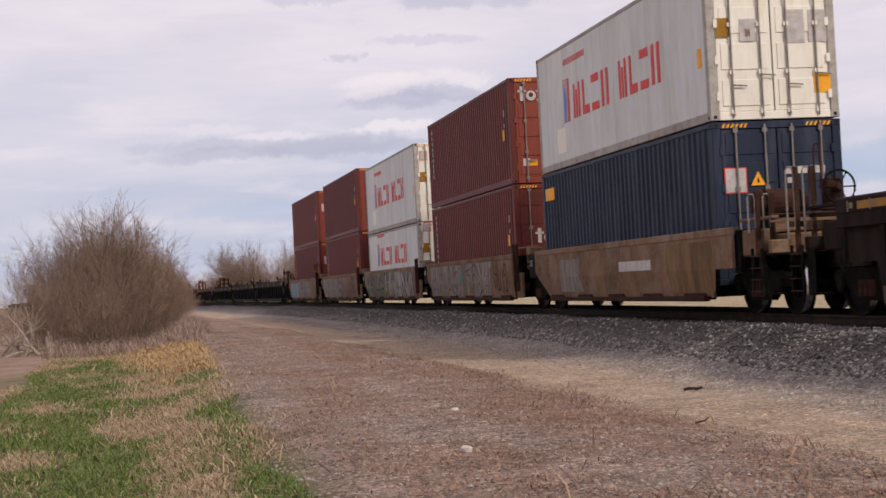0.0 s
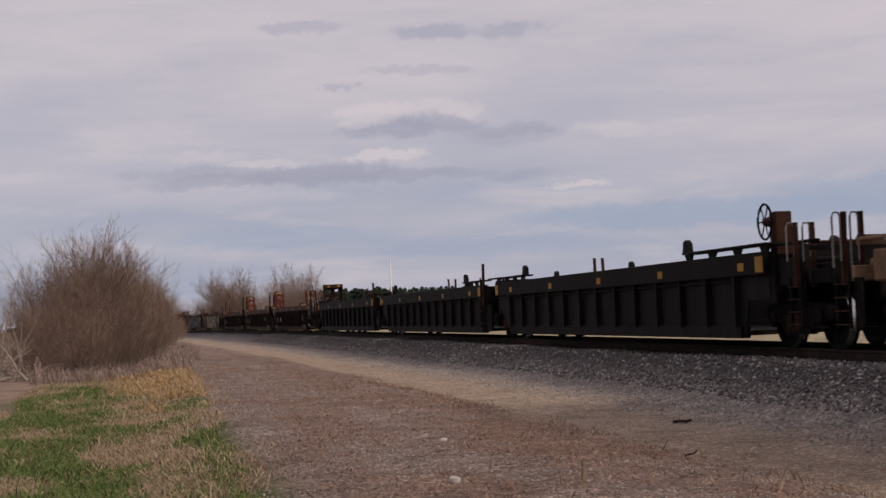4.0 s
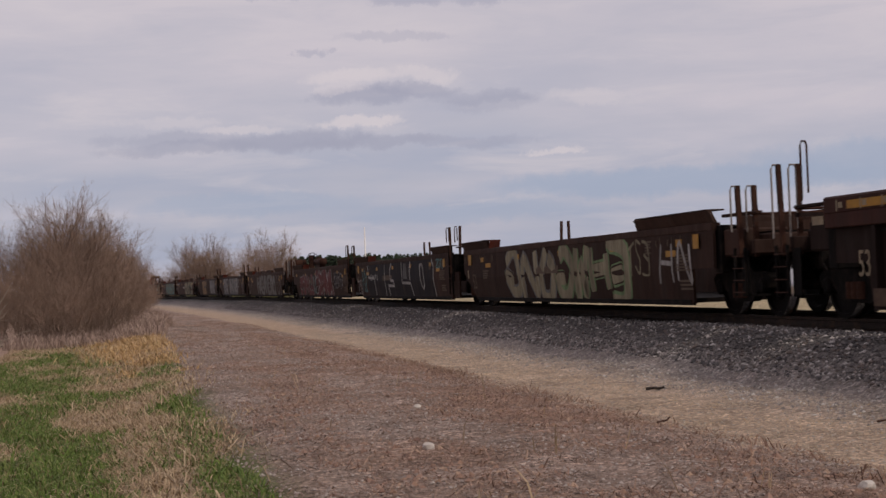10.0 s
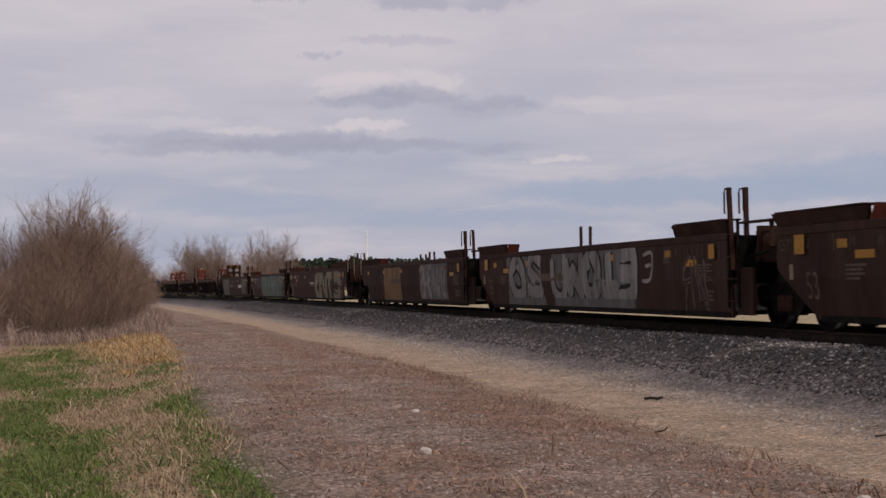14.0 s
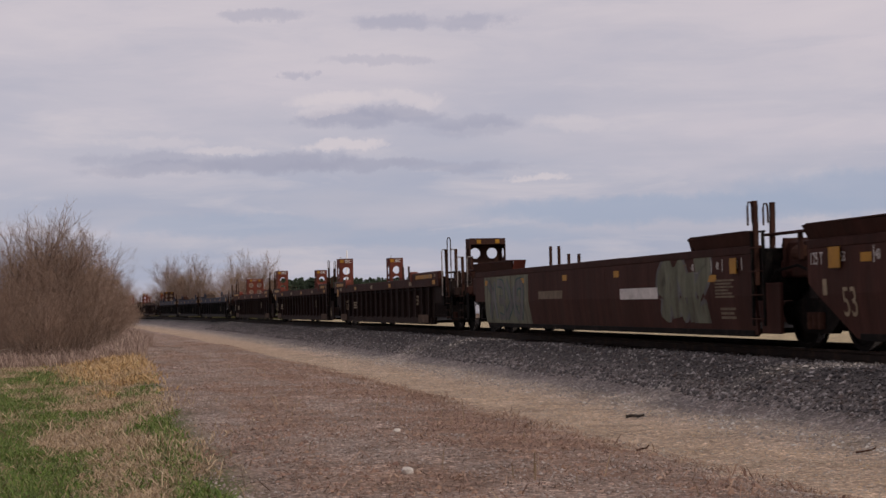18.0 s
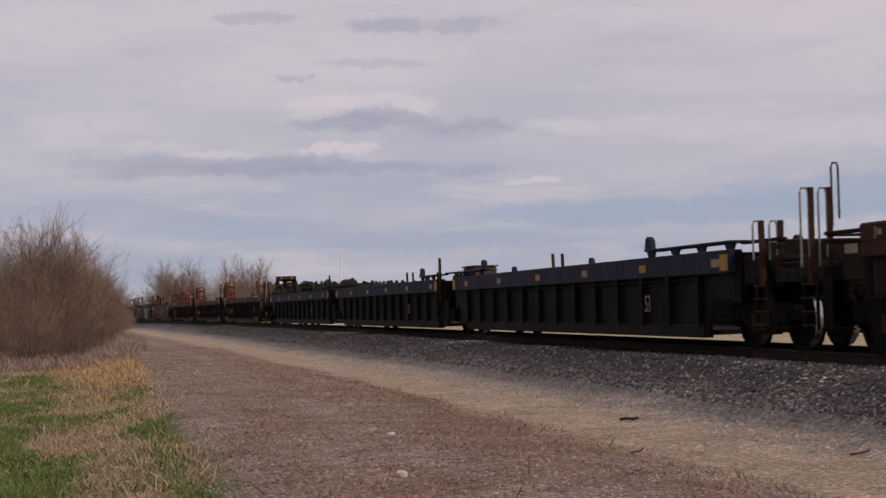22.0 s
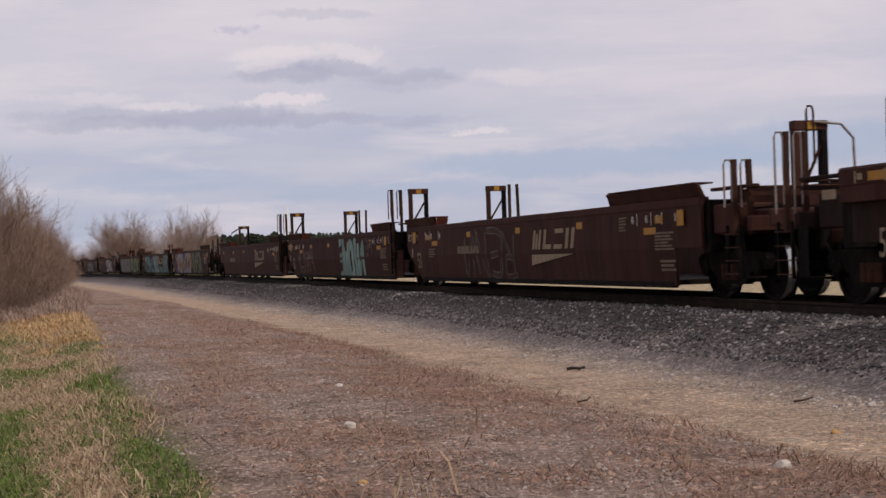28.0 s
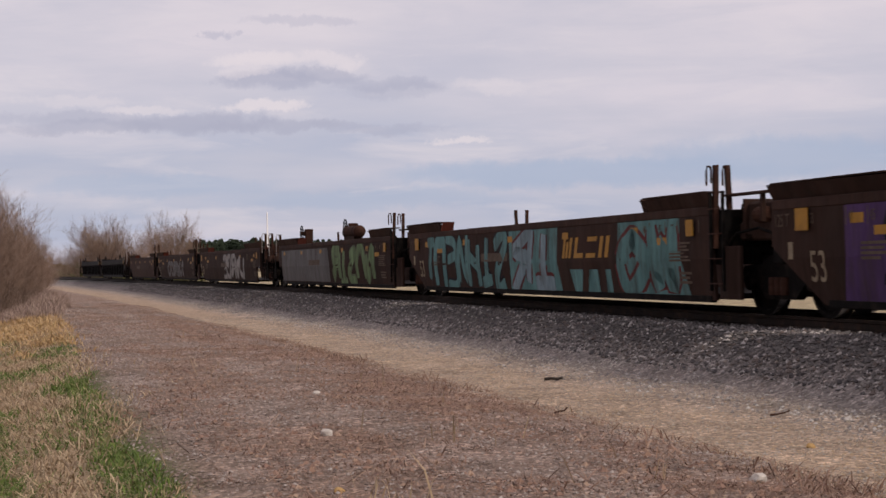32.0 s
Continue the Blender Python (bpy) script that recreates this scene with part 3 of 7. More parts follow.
def ground_material():
    m = bpy.data.materials.new("ground_cover")
    m.use_nodes = True
    nt = m.node_tree
    bsdf = nt.nodes["Principled BSDF"]
    bsdf.inputs["Roughness"].default_value = 0.95
    bsdf.inputs["Specular IOR Level"].default_value = 0.15
    at = nt.nodes.new("ShaderNodeAttribute")
    at.attribute_name = "off"
    tc = nt.nodes.new("ShaderNodeTexCoord")
    wob = node(nt, "ShaderNodeTexNoise", Scale=0.30, Detail=5.0, Roughness=0.62)
    nt.links.new(tc.outputs["Object"], wob.inputs["Vector"])
    sub = nt.nodes.new("ShaderNodeMath")
    sub.operation = "MULTIPLY_ADD"
    sub.inputs[1].default_value = 1.1
    nt.links.new(wob.outputs["Fac"], sub.inputs[0])
    shift = nt.nodes.new("ShaderNodeMath")
    shift.operation = "ADD"
    shift.inputs[1].default_value = -0.55
    nt.links.new(at.outputs["Fac"], sub.inputs[2])
    nt.links.new(sub.outputs[0], shift.inputs[0])
    # zones from the field over the verge and the lane to the ballast
    rng = nt.nodes.new("ShaderNodeMapRange")
    rng.inputs["From Min"].default_value, rng.inputs["From Max"].default_value = -16.0, 8.0
    nt.links.new(shift.outputs[0], rng.inputs[0])
    zone = nt.nodes.new("ShaderNodeValToRGB")
    nt.links.new(rng.outputs[0], zone.inputs[0])
    # grey ballast, deepened towards the rails with the train's shade in its colour
    stops = [(-15.0, (0.25, 0.172, 0.132)), (-14.2, (0.25, 0.172, 0.132)), (-13.8, (0.27, 0.195, 0.125)), (-10.6, (0.28, 0.205, 0.135)), (-10.0, (0.22, 0.163, 0.130)),
             (-7.2, (0.220, 0.143, 0.108)), (-6.1, (0.225, 0.150, 0.115)), (-5.5, (0.355, 0.262, 0.188)), (-4.2, (0.365, 0.272, 0.198)), (-3.4, (0.32, 0.258, 0.212)), (-2.75, (0.27, 0.235, 0.213)), (-2.3, (0.18, 0.160, 0.150)), (-1.85, (0.085, 0.078, 0.075)),
             (2.2, (0.075, 0.069, 0.067)), (3.2, (0.33, 0.27, 0.17))]
    e = zone.color_ramp.elements
    while len(e) < len(stops):
        e.new(0.5)
    for i, (o, c) in enumerate(stops):
        e[i].position, e[i].color = (o + 16.0) / 24.0, (*c, 1)
    bare = node(nt, "ShaderNodeTexNoise", Scale=0.38, Detail=6.0, Roughness=0.7)
    nt.links.new(tc.outputs["Object"], bare.inputs["Vector"])
    cut = nt.nodes.new("ShaderNodeMapRange")
    cut.inputs["From Min"].default_value, cut.inputs["From Max"].default_value = 0.45, 0.56
    cut.inputs["To Max"].default_value = 0.75
    nt.links.new(bare.outputs["Fac"], cut.inputs[0])
    strip = nt.nodes.new("ShaderNodeValToRGB")
    nt.links.new(rng.outputs[0], strip.inputs[0])
    se_ = strip.color_ramp.elements
    se_[0].position, se_[0].color = (-10.6 + 16) / 24, (0, 0, 0, 1)
    se_[1].position, se_[1].color = (-2.0 + 16) / 24, (0, 0, 0, 1)
    for o, v in ((-10.0, 1.0), (-6.2, 1.0), (-5.2, 0.25), (-3.0, 0.5)):
        q = se_.new((o + 16) / 24)
        q.color = (v, v, v, 1)
    both = nt.nodes.new("ShaderNodeMath")
    both.operation = "MULTIPLY"
    nt.links.new(cut.outputs[0], both.inputs[0])
    nt.links.new(strip.outputs[0], both.inputs[1])
    mixed = nt.nodes.new("ShaderNodeMix")
    mixed.data_type = "RGBA"
    nt.links.new(both.outputs[0], mixed.inputs["Factor"])
    nt.links.new(zone.outputs[0], mixed.inputs["A"])
    mixed.inputs["B"].default_value = (0.28, 0.222, 0.190, 1)
    grain = node(nt, "ShaderNodeTexNoise", Scale=22.0, Detail=6.0, Roughness=0.75)
    patch = node(nt, "ShaderNodeTexNoise", Scale=1.1, Detail=4.0, Roughness=0.6)
    for n in (grain, patch):
        nt.links.new(tc.outputs["Object"], n.inputs["Vector"])
    add = nt.nodes.new("ShaderNodeMath")
    add.operation = "ADD"
    clump = node(nt, "ShaderNodeTexNoise", Scale=5.5, Detail=5.0, Roughness=0.7)
    nt.links.new(tc.outputs["Object"], clump.inputs["Vector"])
    both_ = nt.nodes.new("ShaderNodeMath")
    both_.operation = "MULTIPLY_ADD"
    both_.inputs[1].default_value = 0.55
    nt.links.new(clump.outputs["Fac"], both_.inputs[0])
    nt.links.new(grain.outputs["Fac"], both_.inputs[2])
    nt.links.new(both_.outputs[0], add.inputs[0])
    nt.links.new(patch.outputs["Fac"], add.inputs[1])
    gain = nt.nodes.new("ShaderNodeMapRange")
    gain.inputs["From Min"].default_value, gain.inputs["From Max"].default_value = 0.88, 1.68
    gain.inputs["To Min"].default_value, gain.inputs["To Max"].default_value = 0.42, 1.66
    nt.links.new(add.outputs[0], gain.inputs[0])
    sc = nt.nodes.new("ShaderNodeVectorMath")
    sc.operation = "SCALE"
    nt.links.new(mixed.outputs["Result"], sc.inputs[0])
    nt.links.new(gain.outputs[0], sc.inputs["Scale"])
    # single stones of the gravel, lighter and darker
    cells = node(nt, "ShaderNodeTexVoronoi", Scale=26.0, Randomness=1.0)
    nt.links.new(tc.outputs["Object"], cells.inputs["Vector"])
    tone = nt.nodes.new("ShaderNodeSeparateColor")
    nt.links.new(cells.outputs["Color"], tone.inputs[0])
    light = nt.nodes.new("ShaderNodeValToRGB")
    nt.links.new(tone.outputs[0], light.inputs[0])
    le = light.color_ramp.elements
    le[0].position, le[0].color = 0.0, (0.55, 0.53, 0.52, 1)
    le[1].position, le[1].color = 1.0, (1.75, 1.7, 1.65, 1)
    for at_, v in ((0.45, 0.85), (0.8, 1.10), (0.9, 1.45)):
        q = le.new(at_)
        q.color = (v, v, v, 1)
    stony = nt.nodes.new("ShaderNodeMix")
    stony.data_type, stony.blend_type = "RGBA", "MULTIPLY"
    where = nt.nodes.new("ShaderNodeMapRange")
    where.inputs["From Min"].default_value, where.inputs["From Max"].default_value = -10.6, -10.0
    nt.links.new(shift.outputs[0], where.inputs[0])
    nt.links.new(where.outputs[0], stony.inputs["Factor"])
    nt.links.new(sc.outputs[0], stony.inputs["A"])
    nt.links.new(light.outputs[0], stony.inputs["B"])
    green = nt.nodes.new("ShaderNodeAttribute")
    green.attribute_name = "fresh"
    lawn = nt.nodes.new("ShaderNodeMix")
    lawn.data_type = "RGBA"
    lawn.inputs["B"].default_value = (0.072, 0.090, 0.026, 1)
    nt.links.new(green.outputs["Fac"], lawn.inputs["Factor"])
    nt.links.new(stony.outputs["Result"], lawn.inputs["A"])
    nt.links.new(lawn.outputs["Result"], bsdf.inputs["Base Color"])
    b = nt.nodes.new("ShaderNodeBump")
    b.inputs["Strength"].default_value = 0.7
    b.inputs["Distance"].default_value = 0.04
    nt.links.new(grain.outputs["Fac"], b.inputs["Height"])
    nt.links.new(b.outputs[0], bsdf.inputs["Normal"])
    return m


ground = build_ground()


def swept(profile, s0, s1, off, step):
    """A profile of (off, z) swept along the track."""
    sh = Shape()
    ss = steps((s0, s1, step))
    n = len(profile)
    for s in ss:
        for o, z in profile:
            x, y, _ = on_track(s, off + o)
            sh.v.append((x, y, RAIL_Z + z))
    for i in range(len(ss) - 1):
        for k in range(n):
            j = (k + 1) % n
            sh.f.append((i * n + k, i * n + j, (i + 1) * n + j, (i + 1) * n + k))
    return sh


def build_track():
    railroad = tagged(new("railway_track"), "single railway track with rusty rails on dark wooden ties", "track", kind="structure")
    prof = [(-0.037, 0), (0.037, 0), (0.037, -0.035), (0.010, -0.045), (0.010, -0.135), (0.070, -0.15), (0.070, -0.165), (-0.070, -0.165), (-0.070, -0.15), (-0.010, -0.135), (-0.010, -0.045), (-0.037, -0.035)]
    for off in (-0.755, 0.755):
        part("rail", swept(prof, -40, 520, off, 8), M["rail"], railroad, "worn steel rail")
    tie = Shape().box(-1.3, 1.3, -0.11, 0.11, -0.345, -0.166, 0.012).mesh("tie", M["tie"])
    for i in range(230):
        s = 6 + i * 0.52
        x, y, th = on_track(s)
        ob = part("tie", tie, M["tie"], railroad)
        ob.matrix_basis = pose(x, y, RAIL_Z + random.uniform(-0.01, 0.01), 0, 0, math.degrees(th) + random.uniform(-1, 1))
    far = Shape()
    for i in range(560):
        s = 6 + (230 + i) * 0.52
        x, y, th = on_track(s)
        c, sn = math.cos(th), math.sin(th)
        far.add([(x + a * c - b * sn, y + a * sn + b * c, RAIL_Z + z) for z in (-0.345, -0.166) for b in (-0.11, 0.11) for a in (-1.3, 1.3)],
                [(0, 2, 3, 1), (4, 5, 7, 6), (0, 1, 5, 4), (2, 6, 7, 3), (0, 4, 6, 2), (1, 3, 7, 5)])
    tagged(part("tie_row", far, M["tie"], railroad), kind="stuff")


build_track()


# ---- stones, grass and weeds (stuff) ----
def scatter_mesh(name, verts, faces, material, label, category):
    me = bpy.data.meshes.new(name)
    me.from_pydata(verts, [], faces)
    me.materials.append(material)
    return tagged(new(name, me), label, category, kind="stuff")


OCTA = [(0, 2, 4), (2, 1, 4), (1, 3, 4), (3, 0, 4), (2, 0, 5), (1, 2, 5), (3, 1, 5), (0, 3, 5)]


def stones(name, count, off_a, off_b, s_a, s_b, size_a, size_b, material, label, sink=0.3, power=1.6, keep=None):
    rng = random.Random(name)
    verts, faces = [], []
    for _ in range(count):
        s = s_a + (s_b - s_a) * rng.random() ** power
        o = rng.uniform(off_a, off_b)
        x, y, _t = on_track(s, o)
        if keep and not keep(x, y, o, rng):
            continue
        r = size_a + (size_b - size_a) * rng.random() ** 2
        z = ground_z(x, y) + r * sink
        a = rng.uniform(0, 3.14)
        ca, sa_ = math.cos(a), math.sin(a)
        n = len(verts)
        for px, py, pz in ((-1, 0, 0), (1, 0, 0), (0, -1, 0), (0, 1, 0), (0, 0, 1), (0, 0, -1)):
            px, py, pz = (c * r * rng.uniform(0.6, 1.15) for c in (px + rng.uniform(-.25, .25), py + rng.uniform(-.25, .25), pz * 0.75))
            verts.append((x + px * ca - py * sa_, y + px * sa_ + py * ca, z + pz))
        faces += [(n + i, n + j, n + k) for i, j, k in OCTA]
    return scatter_mesh(name, verts, faces, material, label, "stones")


def weedy(x, y):
    """Where dead weeds cover the gravel mound: long patches beside the lane and across it."""
    return noise.noise((x * 0.75 + y * 0.10, y * 0.20, 9.0)) + 0.5 * noise.noise((x * 2.1, y * 0.8, 4.0)) + 0.28 * smooth(3.0, 5.0, x) * (1 - smooth(7.0, 8.5, x + 0.02 * y))


def bare_gravel(x, y, o, rng):
    return o > -5.3 or weedy(x, y) < 0.10 + 0.25 * (rng.random() - 0.5)


stones("ballast_bank", 30000, -2.55, -0.9, 9, 110, 0.022, 0.052, M["ballast"], "grey crushed stone of the ballast bank", 0.2, 1.6)
stones("mound_gravel", 62000, -10.2, -5.6, 8, 62, 0.005, 0.024, M["gravel"], "loose grey stones on the low gravel mound", 0.2, 1.7, bare_gravel)
stones("clods", 5200, -10.0, -5.7, 8, 50, 0.014, 0.045, M["weed"], "brown clods and root tufts on the gravel mound", 0.0, 1.6, lambda x, y, o, rng: weedy(x, y) > -0.05)
stones("spilled_ballast", 19000, -4.2, -2.2, 9, 90, 0.010, 0.036, M["spill"], "grey stones spilled from the ballast over the lane's edge", 0.15, 1.7, lambda x, y, o, rng: rng.random() < smooth(-4.2, -3.0, o))
stones("lane_gravel", 30000, -5.8, -3.0, 9, 50, 0.005, 0.018, M["pebble"], "small loose stones on the lane", 0.1, 1.7)


def blades(name, count, spots, height, width, material, label, category, lean=0.5, power=1.5):
    """Single bent blades; spots gives a place for each, or None."""
    rng = random.Random(name)
    verts, faces = [], []
    for _ in range(count):
        place = spots(rng)
        if place is None:
            continue
        x, y, tall = place
        z = ground_z(x, y) - 0.01
        h = height * tall * rng.uniform(0.5, 1.25)
        w = width * rng.uniform(0.7, 1.3)
        a = rng.uniform(0, 6.283)
        bx, by = math.cos(a), math.sin(a)
        l1, l2 = h * lean * rng.uniform(0.1, 0.5), h * lean * rng.uniform(0.4, 1.4)
        c = rng.uniform(0, 6.283)
        lx, ly = math.cos(c), math.sin(c)
        n = len(verts)
        verts += [(x - bx * w, y - by * w, z), (x + bx * w, y + by * w, z), (x + lx * l1 + bx * w * 0.8, y + ly * l1 + by * w * 0.8, z + h * 0.55),
                  (x + lx * l1 - bx * w * 0.8, y + ly * l1 - by * w * 0.8, z + h * 0.55), (x + lx * l2, y + ly * l2, z + h * (1 - 0.25 * lean))]
        faces += [(n, n + 1, n + 2, n + 3), (n + 3, n + 2, n + 4)]
    return scatter_mesh(name, verts, faces, material, label, category)


def verge(rng):
    s = 9 + 48 * rng.random() ** 1.6
    o = rng.uniform(-14.2, -9.6)
    x, y, _ = on_track(s, o)
    p = noise.noise((x * 0.55, y * 0.22, 11.0)) + 0.45 * noise.noise((x * 1.8, y * 0.9, 5.0))
    return x, y, p


def green_spot(rng):
    x, y, p = verge(rng)
    off = track_off(x, y)
    g = green_at(x, y, off) + 0.26 * rng.gauss(0, 1)
    if g < 0.03 or off < -13.9 + 0.5 * p or off > -9.95 + 0.4 * p:
        return None
    return x, y, 0.5 + 0.6 * max(0, min(0.8, g)) + (0.7 if rng.random() < 0.04 else 0)


def straw_spot(rng):
    x, y, p = verge(rng)
    off = track_off(x, y)
    if green_at(x, y, off) + 0.24 * rng.gauss(0, 1) > 0.10 or y > 50 or off > -10.0 + 0.35 * noise.noise((y * 0.6, 1.0, 0.0)):
        return None
    return x, y, 0.6 + 0.7 * rng.random() + (0.9 if rng.random() < 0.03 else 0)


def gold_spot(rng):
    near = rng.random() < 0.45
    s = (30 + 12 * rng.random()) if near else 47 + 5.0 * rng.gauss(0, 1)
    o = -10.75 + (0.30 if near else 0.55) * rng.gauss(0, 1) + 0.02 * (47 - s)
    x, y, _ = on_track(s, o)
    if o > -9.6 or s < 28 or noise.noise((x * 0.9, y * 0.35, 21.0)) < (0.05 if near else -0.25):
        return None
    return x, y, (0.45 if near else 0.7) + 0.5 * rng.random()


def edge_spot(rng):
    s = 14 + 34 * rng.random()
    x, y, _ = on_track(s, -10.3 + 0.35 * rng.gauss(0, 1))
    if noise.noise((x * 0.8, y * 0.4, 2.0)) < 0.05:
        return None
    return x, y, 1.0


def weed_spot(rng):
    s = 8.5 + 60 * rng.random() ** 1.6
    o = rng.uniform(-10.2, -5.4)
    x, y, _ = on_track(s, o)
    if weedy(x, y) < 0.02 + 0.3 * (rng.random() - 0.5):
        return None
    return x, y, 0.5 + rng.random()


def stem_spot(rng):
    s = 8.5 + 34 * rng.random() ** 1.5
    x, y, _ = on_track(s, rng.uniform(-10.0, -5.6))
    return (x, y, 0.5 + rng.random()) if noise.noise((x * 1.2, y * 0.7, 31.0)) > -0.05 else None


def tuft_spot(rng):
    s = 9 + 30 * rng.random() ** 1.4
    x, y, _ = on_track(s, -5.85 + 0.22 * rng.gauss(0, 1))
    return (x, y, 0.4 + rng.random()) if noise.noise((x * 1.5, y * 0.9, 41.0)) > 0.12 else None


def stalk_spot(rng):
    s = 8.5 + 40 * rng.random() ** 1.4
    x, y, _ = on_track(s, rng.uniform(-10.6, -6.5))
    return x, y, 0.6 + rng.random()


blades("verge_grass", 120000, green_spot, 0.125, 0.0065, M["grass"], "short fresh green grass on the verge", "grass", 1.0)
blades("dry_verge_grass", 80000, straw_spot, 0.115, 0.006, M["straw"], "matted dry grass among the green", "grass", 1.7)
blades("golden_grass", 11000, gold_spot, 0.23, 0.011, M["gold"], "golden dry grass clump by the bushes", "grass", 0.9)
blades("edge_grass", 3000, edge_spot, 0.13, 0.007, M["straw"], "dry tufts along the gravel edge", "grass", 0.9)
def fringe_spot(rng):
    y = 50 + 45 * rng.random() ** 1.3
    x = rng.uniform(-3.9, 1.1) if y < 62 else rng.uniform(-1.5, 1.6)
    return x, y, 0.5 + rng.random()


blades("thicket_weeds", 16000, fringe_spot, 0.42, 0.012, M["fringe"], "pinkish dead weeds at the foot of the bushes", "weeds", 0.6)
blades("lane_weeds", 110000, weed_spot, 0.040, 0.0045, M["weed"], "low dead brown weeds matted on the gravel", "weeds", 2.6)
blades("fallen_stems", 5200, stem_spot, 0.11, 0.0045, M["weed"], "long dead stems lying on the gravel", "weeds", 3.2)
blades("edge_weeds", 2600, tuft_spot, 0.13, 0.006, M["weed"], "dead brown tufts along the lane", "weeds", 1.2)
blades("weed_stalks", 110, stalk_spot, 0.24, 0.006, M["straw"], "single dry weed stalks", "weeds", 0.5)


def loose_stone(x, y, r, flat, material, name, label, seed):
    rng = random.Random(seed)
    bm = bmesh.new()
    bmesh.ops.create_icosphere(bm, subdivisions=2, radius=r)
    for v in bm.verts:
        v.co *= 1 + 0.35 * noise.noise(v.co * (1.4 / r) + Vector((seed, 0, 0)))
        v.co.z *= flat
    me = bpy.data.meshes.new(name)
    bm.to_mesh(me)
    bm.free()
    me.materials.append(material)
    ob = new(name, me)
    ob.location = (x, y, ground_z(x, y) + r * flat * 0.55)
    ob.rotation_euler = (0, 0, rng.uniform(0, 6))
    return tagged(ob, label, name.replace("_", " "))


loose_stone(2.45, 13.2, 0.055, 0.7, M["stone"], "stone", "pale stone on the gravel mound", 3)
loose_stone(4.72, 9.65, 0.06, 0.7, M["stone"], "stone", "pale rounded stone beside the lane", 5)
loose_stone(1.95, 10.1, 0.035, 0.7, M["ochre"], "stone", "small ochre stone on the gravel", 11)
loose_stone(6.3, 11.9, 0.04, 0.7, M["ochre"], "stone", "ochre stone on the lane", 12)
loose_stone(7.6, 13.6, 0.045, 0.7, M["stone"], "stone", "pale stone on the lane", 13)
loose_stone(3.1, 17.3, 0.045, 0.7, M["stone"], "stone", "pale stone on the gravel mound", 14)


def build_stick():
    for x, y, pts, label in ((5.32, 15.4, [(-0.07, 0.0, 0.0), (-0.01, 0.02, 0.01), (0.03, -0.01, 0.02), (0.07, 0.01, 0.05)], "small crooked root at the lane's edge"),
                             (7.3, 14.4, [(-0.10, 0.04, 0.0), (-0.03, 0.0, 0.01), (0.05, 0.02, 0.02), (0.10, 0.0, 0.04)], "thin forked twig on the lane")):
        ob = part("twig_piece", Shape().tube(pts, 0.012, 0.007, 6), M["root"])
        ob.location = (x, y, ground_z(x, y) + 0.015)
        tagged(ob, label, "twig")
    x, y = 6.85, 20.1
    z = ground_z(x, y) + 0.03
    sh = Shape().tube([(-0.13, 0.02, 0.0), (-0.05, 0.0, 0.01), (0.05, -0.02, 0.0), (0.12, 0.01, 0.012)], 0.022, 0.016, 7)
    ob = part("wood_piece", sh, M["tie"])
    ob.location = (x, y, z)
    tagged(ob, "short dark piece of weathered wood on the lane", "wood")


build_stick()


# ---- bushes and trees ----
def spike(shape, a, b, r):
    """A last twig: a thin three-sided point."""
    w = (b - a).normalized()
    side = w.cross(Vector((0.3, 0.2, 0.93))).normalized()
    up = side.cross(w)
    n = len(shape.v)
    for k in range(3):
        g = 2.094 * k
        shape.v.append(tuple(a + side * (r * math.cos(g)) + up * (r * math.sin(g))))
    shape.v.append(tuple(b))
    shape.f += [(n, n + 1, n + 3), (n + 1, n + 2, n + 3), (n + 2, n, n + 3)]


def grow(limb, twig, base, way, length, radius, kids, rng, spread):
    """One limb that bends upward, and what branches from it; the last twigs are thin points."""
    p, w = Vector(base), Vector(way).normalized()
    if not kids:
        w = (w + Vector((rng.gauss(0, .12), rng.gauss(0, .12), 0.10))).normalized()
        spike(twig, p, p + w * length, radius)
        return
    n = 4 if len(kids) > 2 else 3
    pts = [tuple(p)]
    for _ in range(n):
        w = (w + Vector((rng.gauss(0, .13), rng.gauss(0, .13), rng.gauss(0.09, .08)))).normalized()
        p = p + w * (length / n)
        pts.append(tuple(p))
    (limb if len(kids) > 1 else twig).tube(pts, radius, radius * 0.4, 5 if len(kids) > 2 else 3)
    turn = rng.uniform(0, 6.28)
    for k in range(kids[0]):
        at = 0.22 + 0.78 * (k + rng.random()) / kids[0]
        i = min(n - 1, int(at * n))
        b = Vector(pts[i]).lerp(Vector(pts[i + 1]), at * n - i)
        here = (Vector(pts[i + 1]) - Vector(pts[i])).normalized()
        turn += 2.4 + rng.uniform(-0.5, 0.5)
        flat = here.cross(Vector((0.1, 0.9, 0.3))).normalized()
        side = flat * math.cos(turn) + here.cross(flat) * math.sin(turn)
        grow(limb, twig, b, here + side * spread * rng.uniform(0.7, 1.3), length * rng.uniform(0.38, 0.60) * (1.15 - 0.22 * at), radius * 0.5, kids[1:], rng, spread)


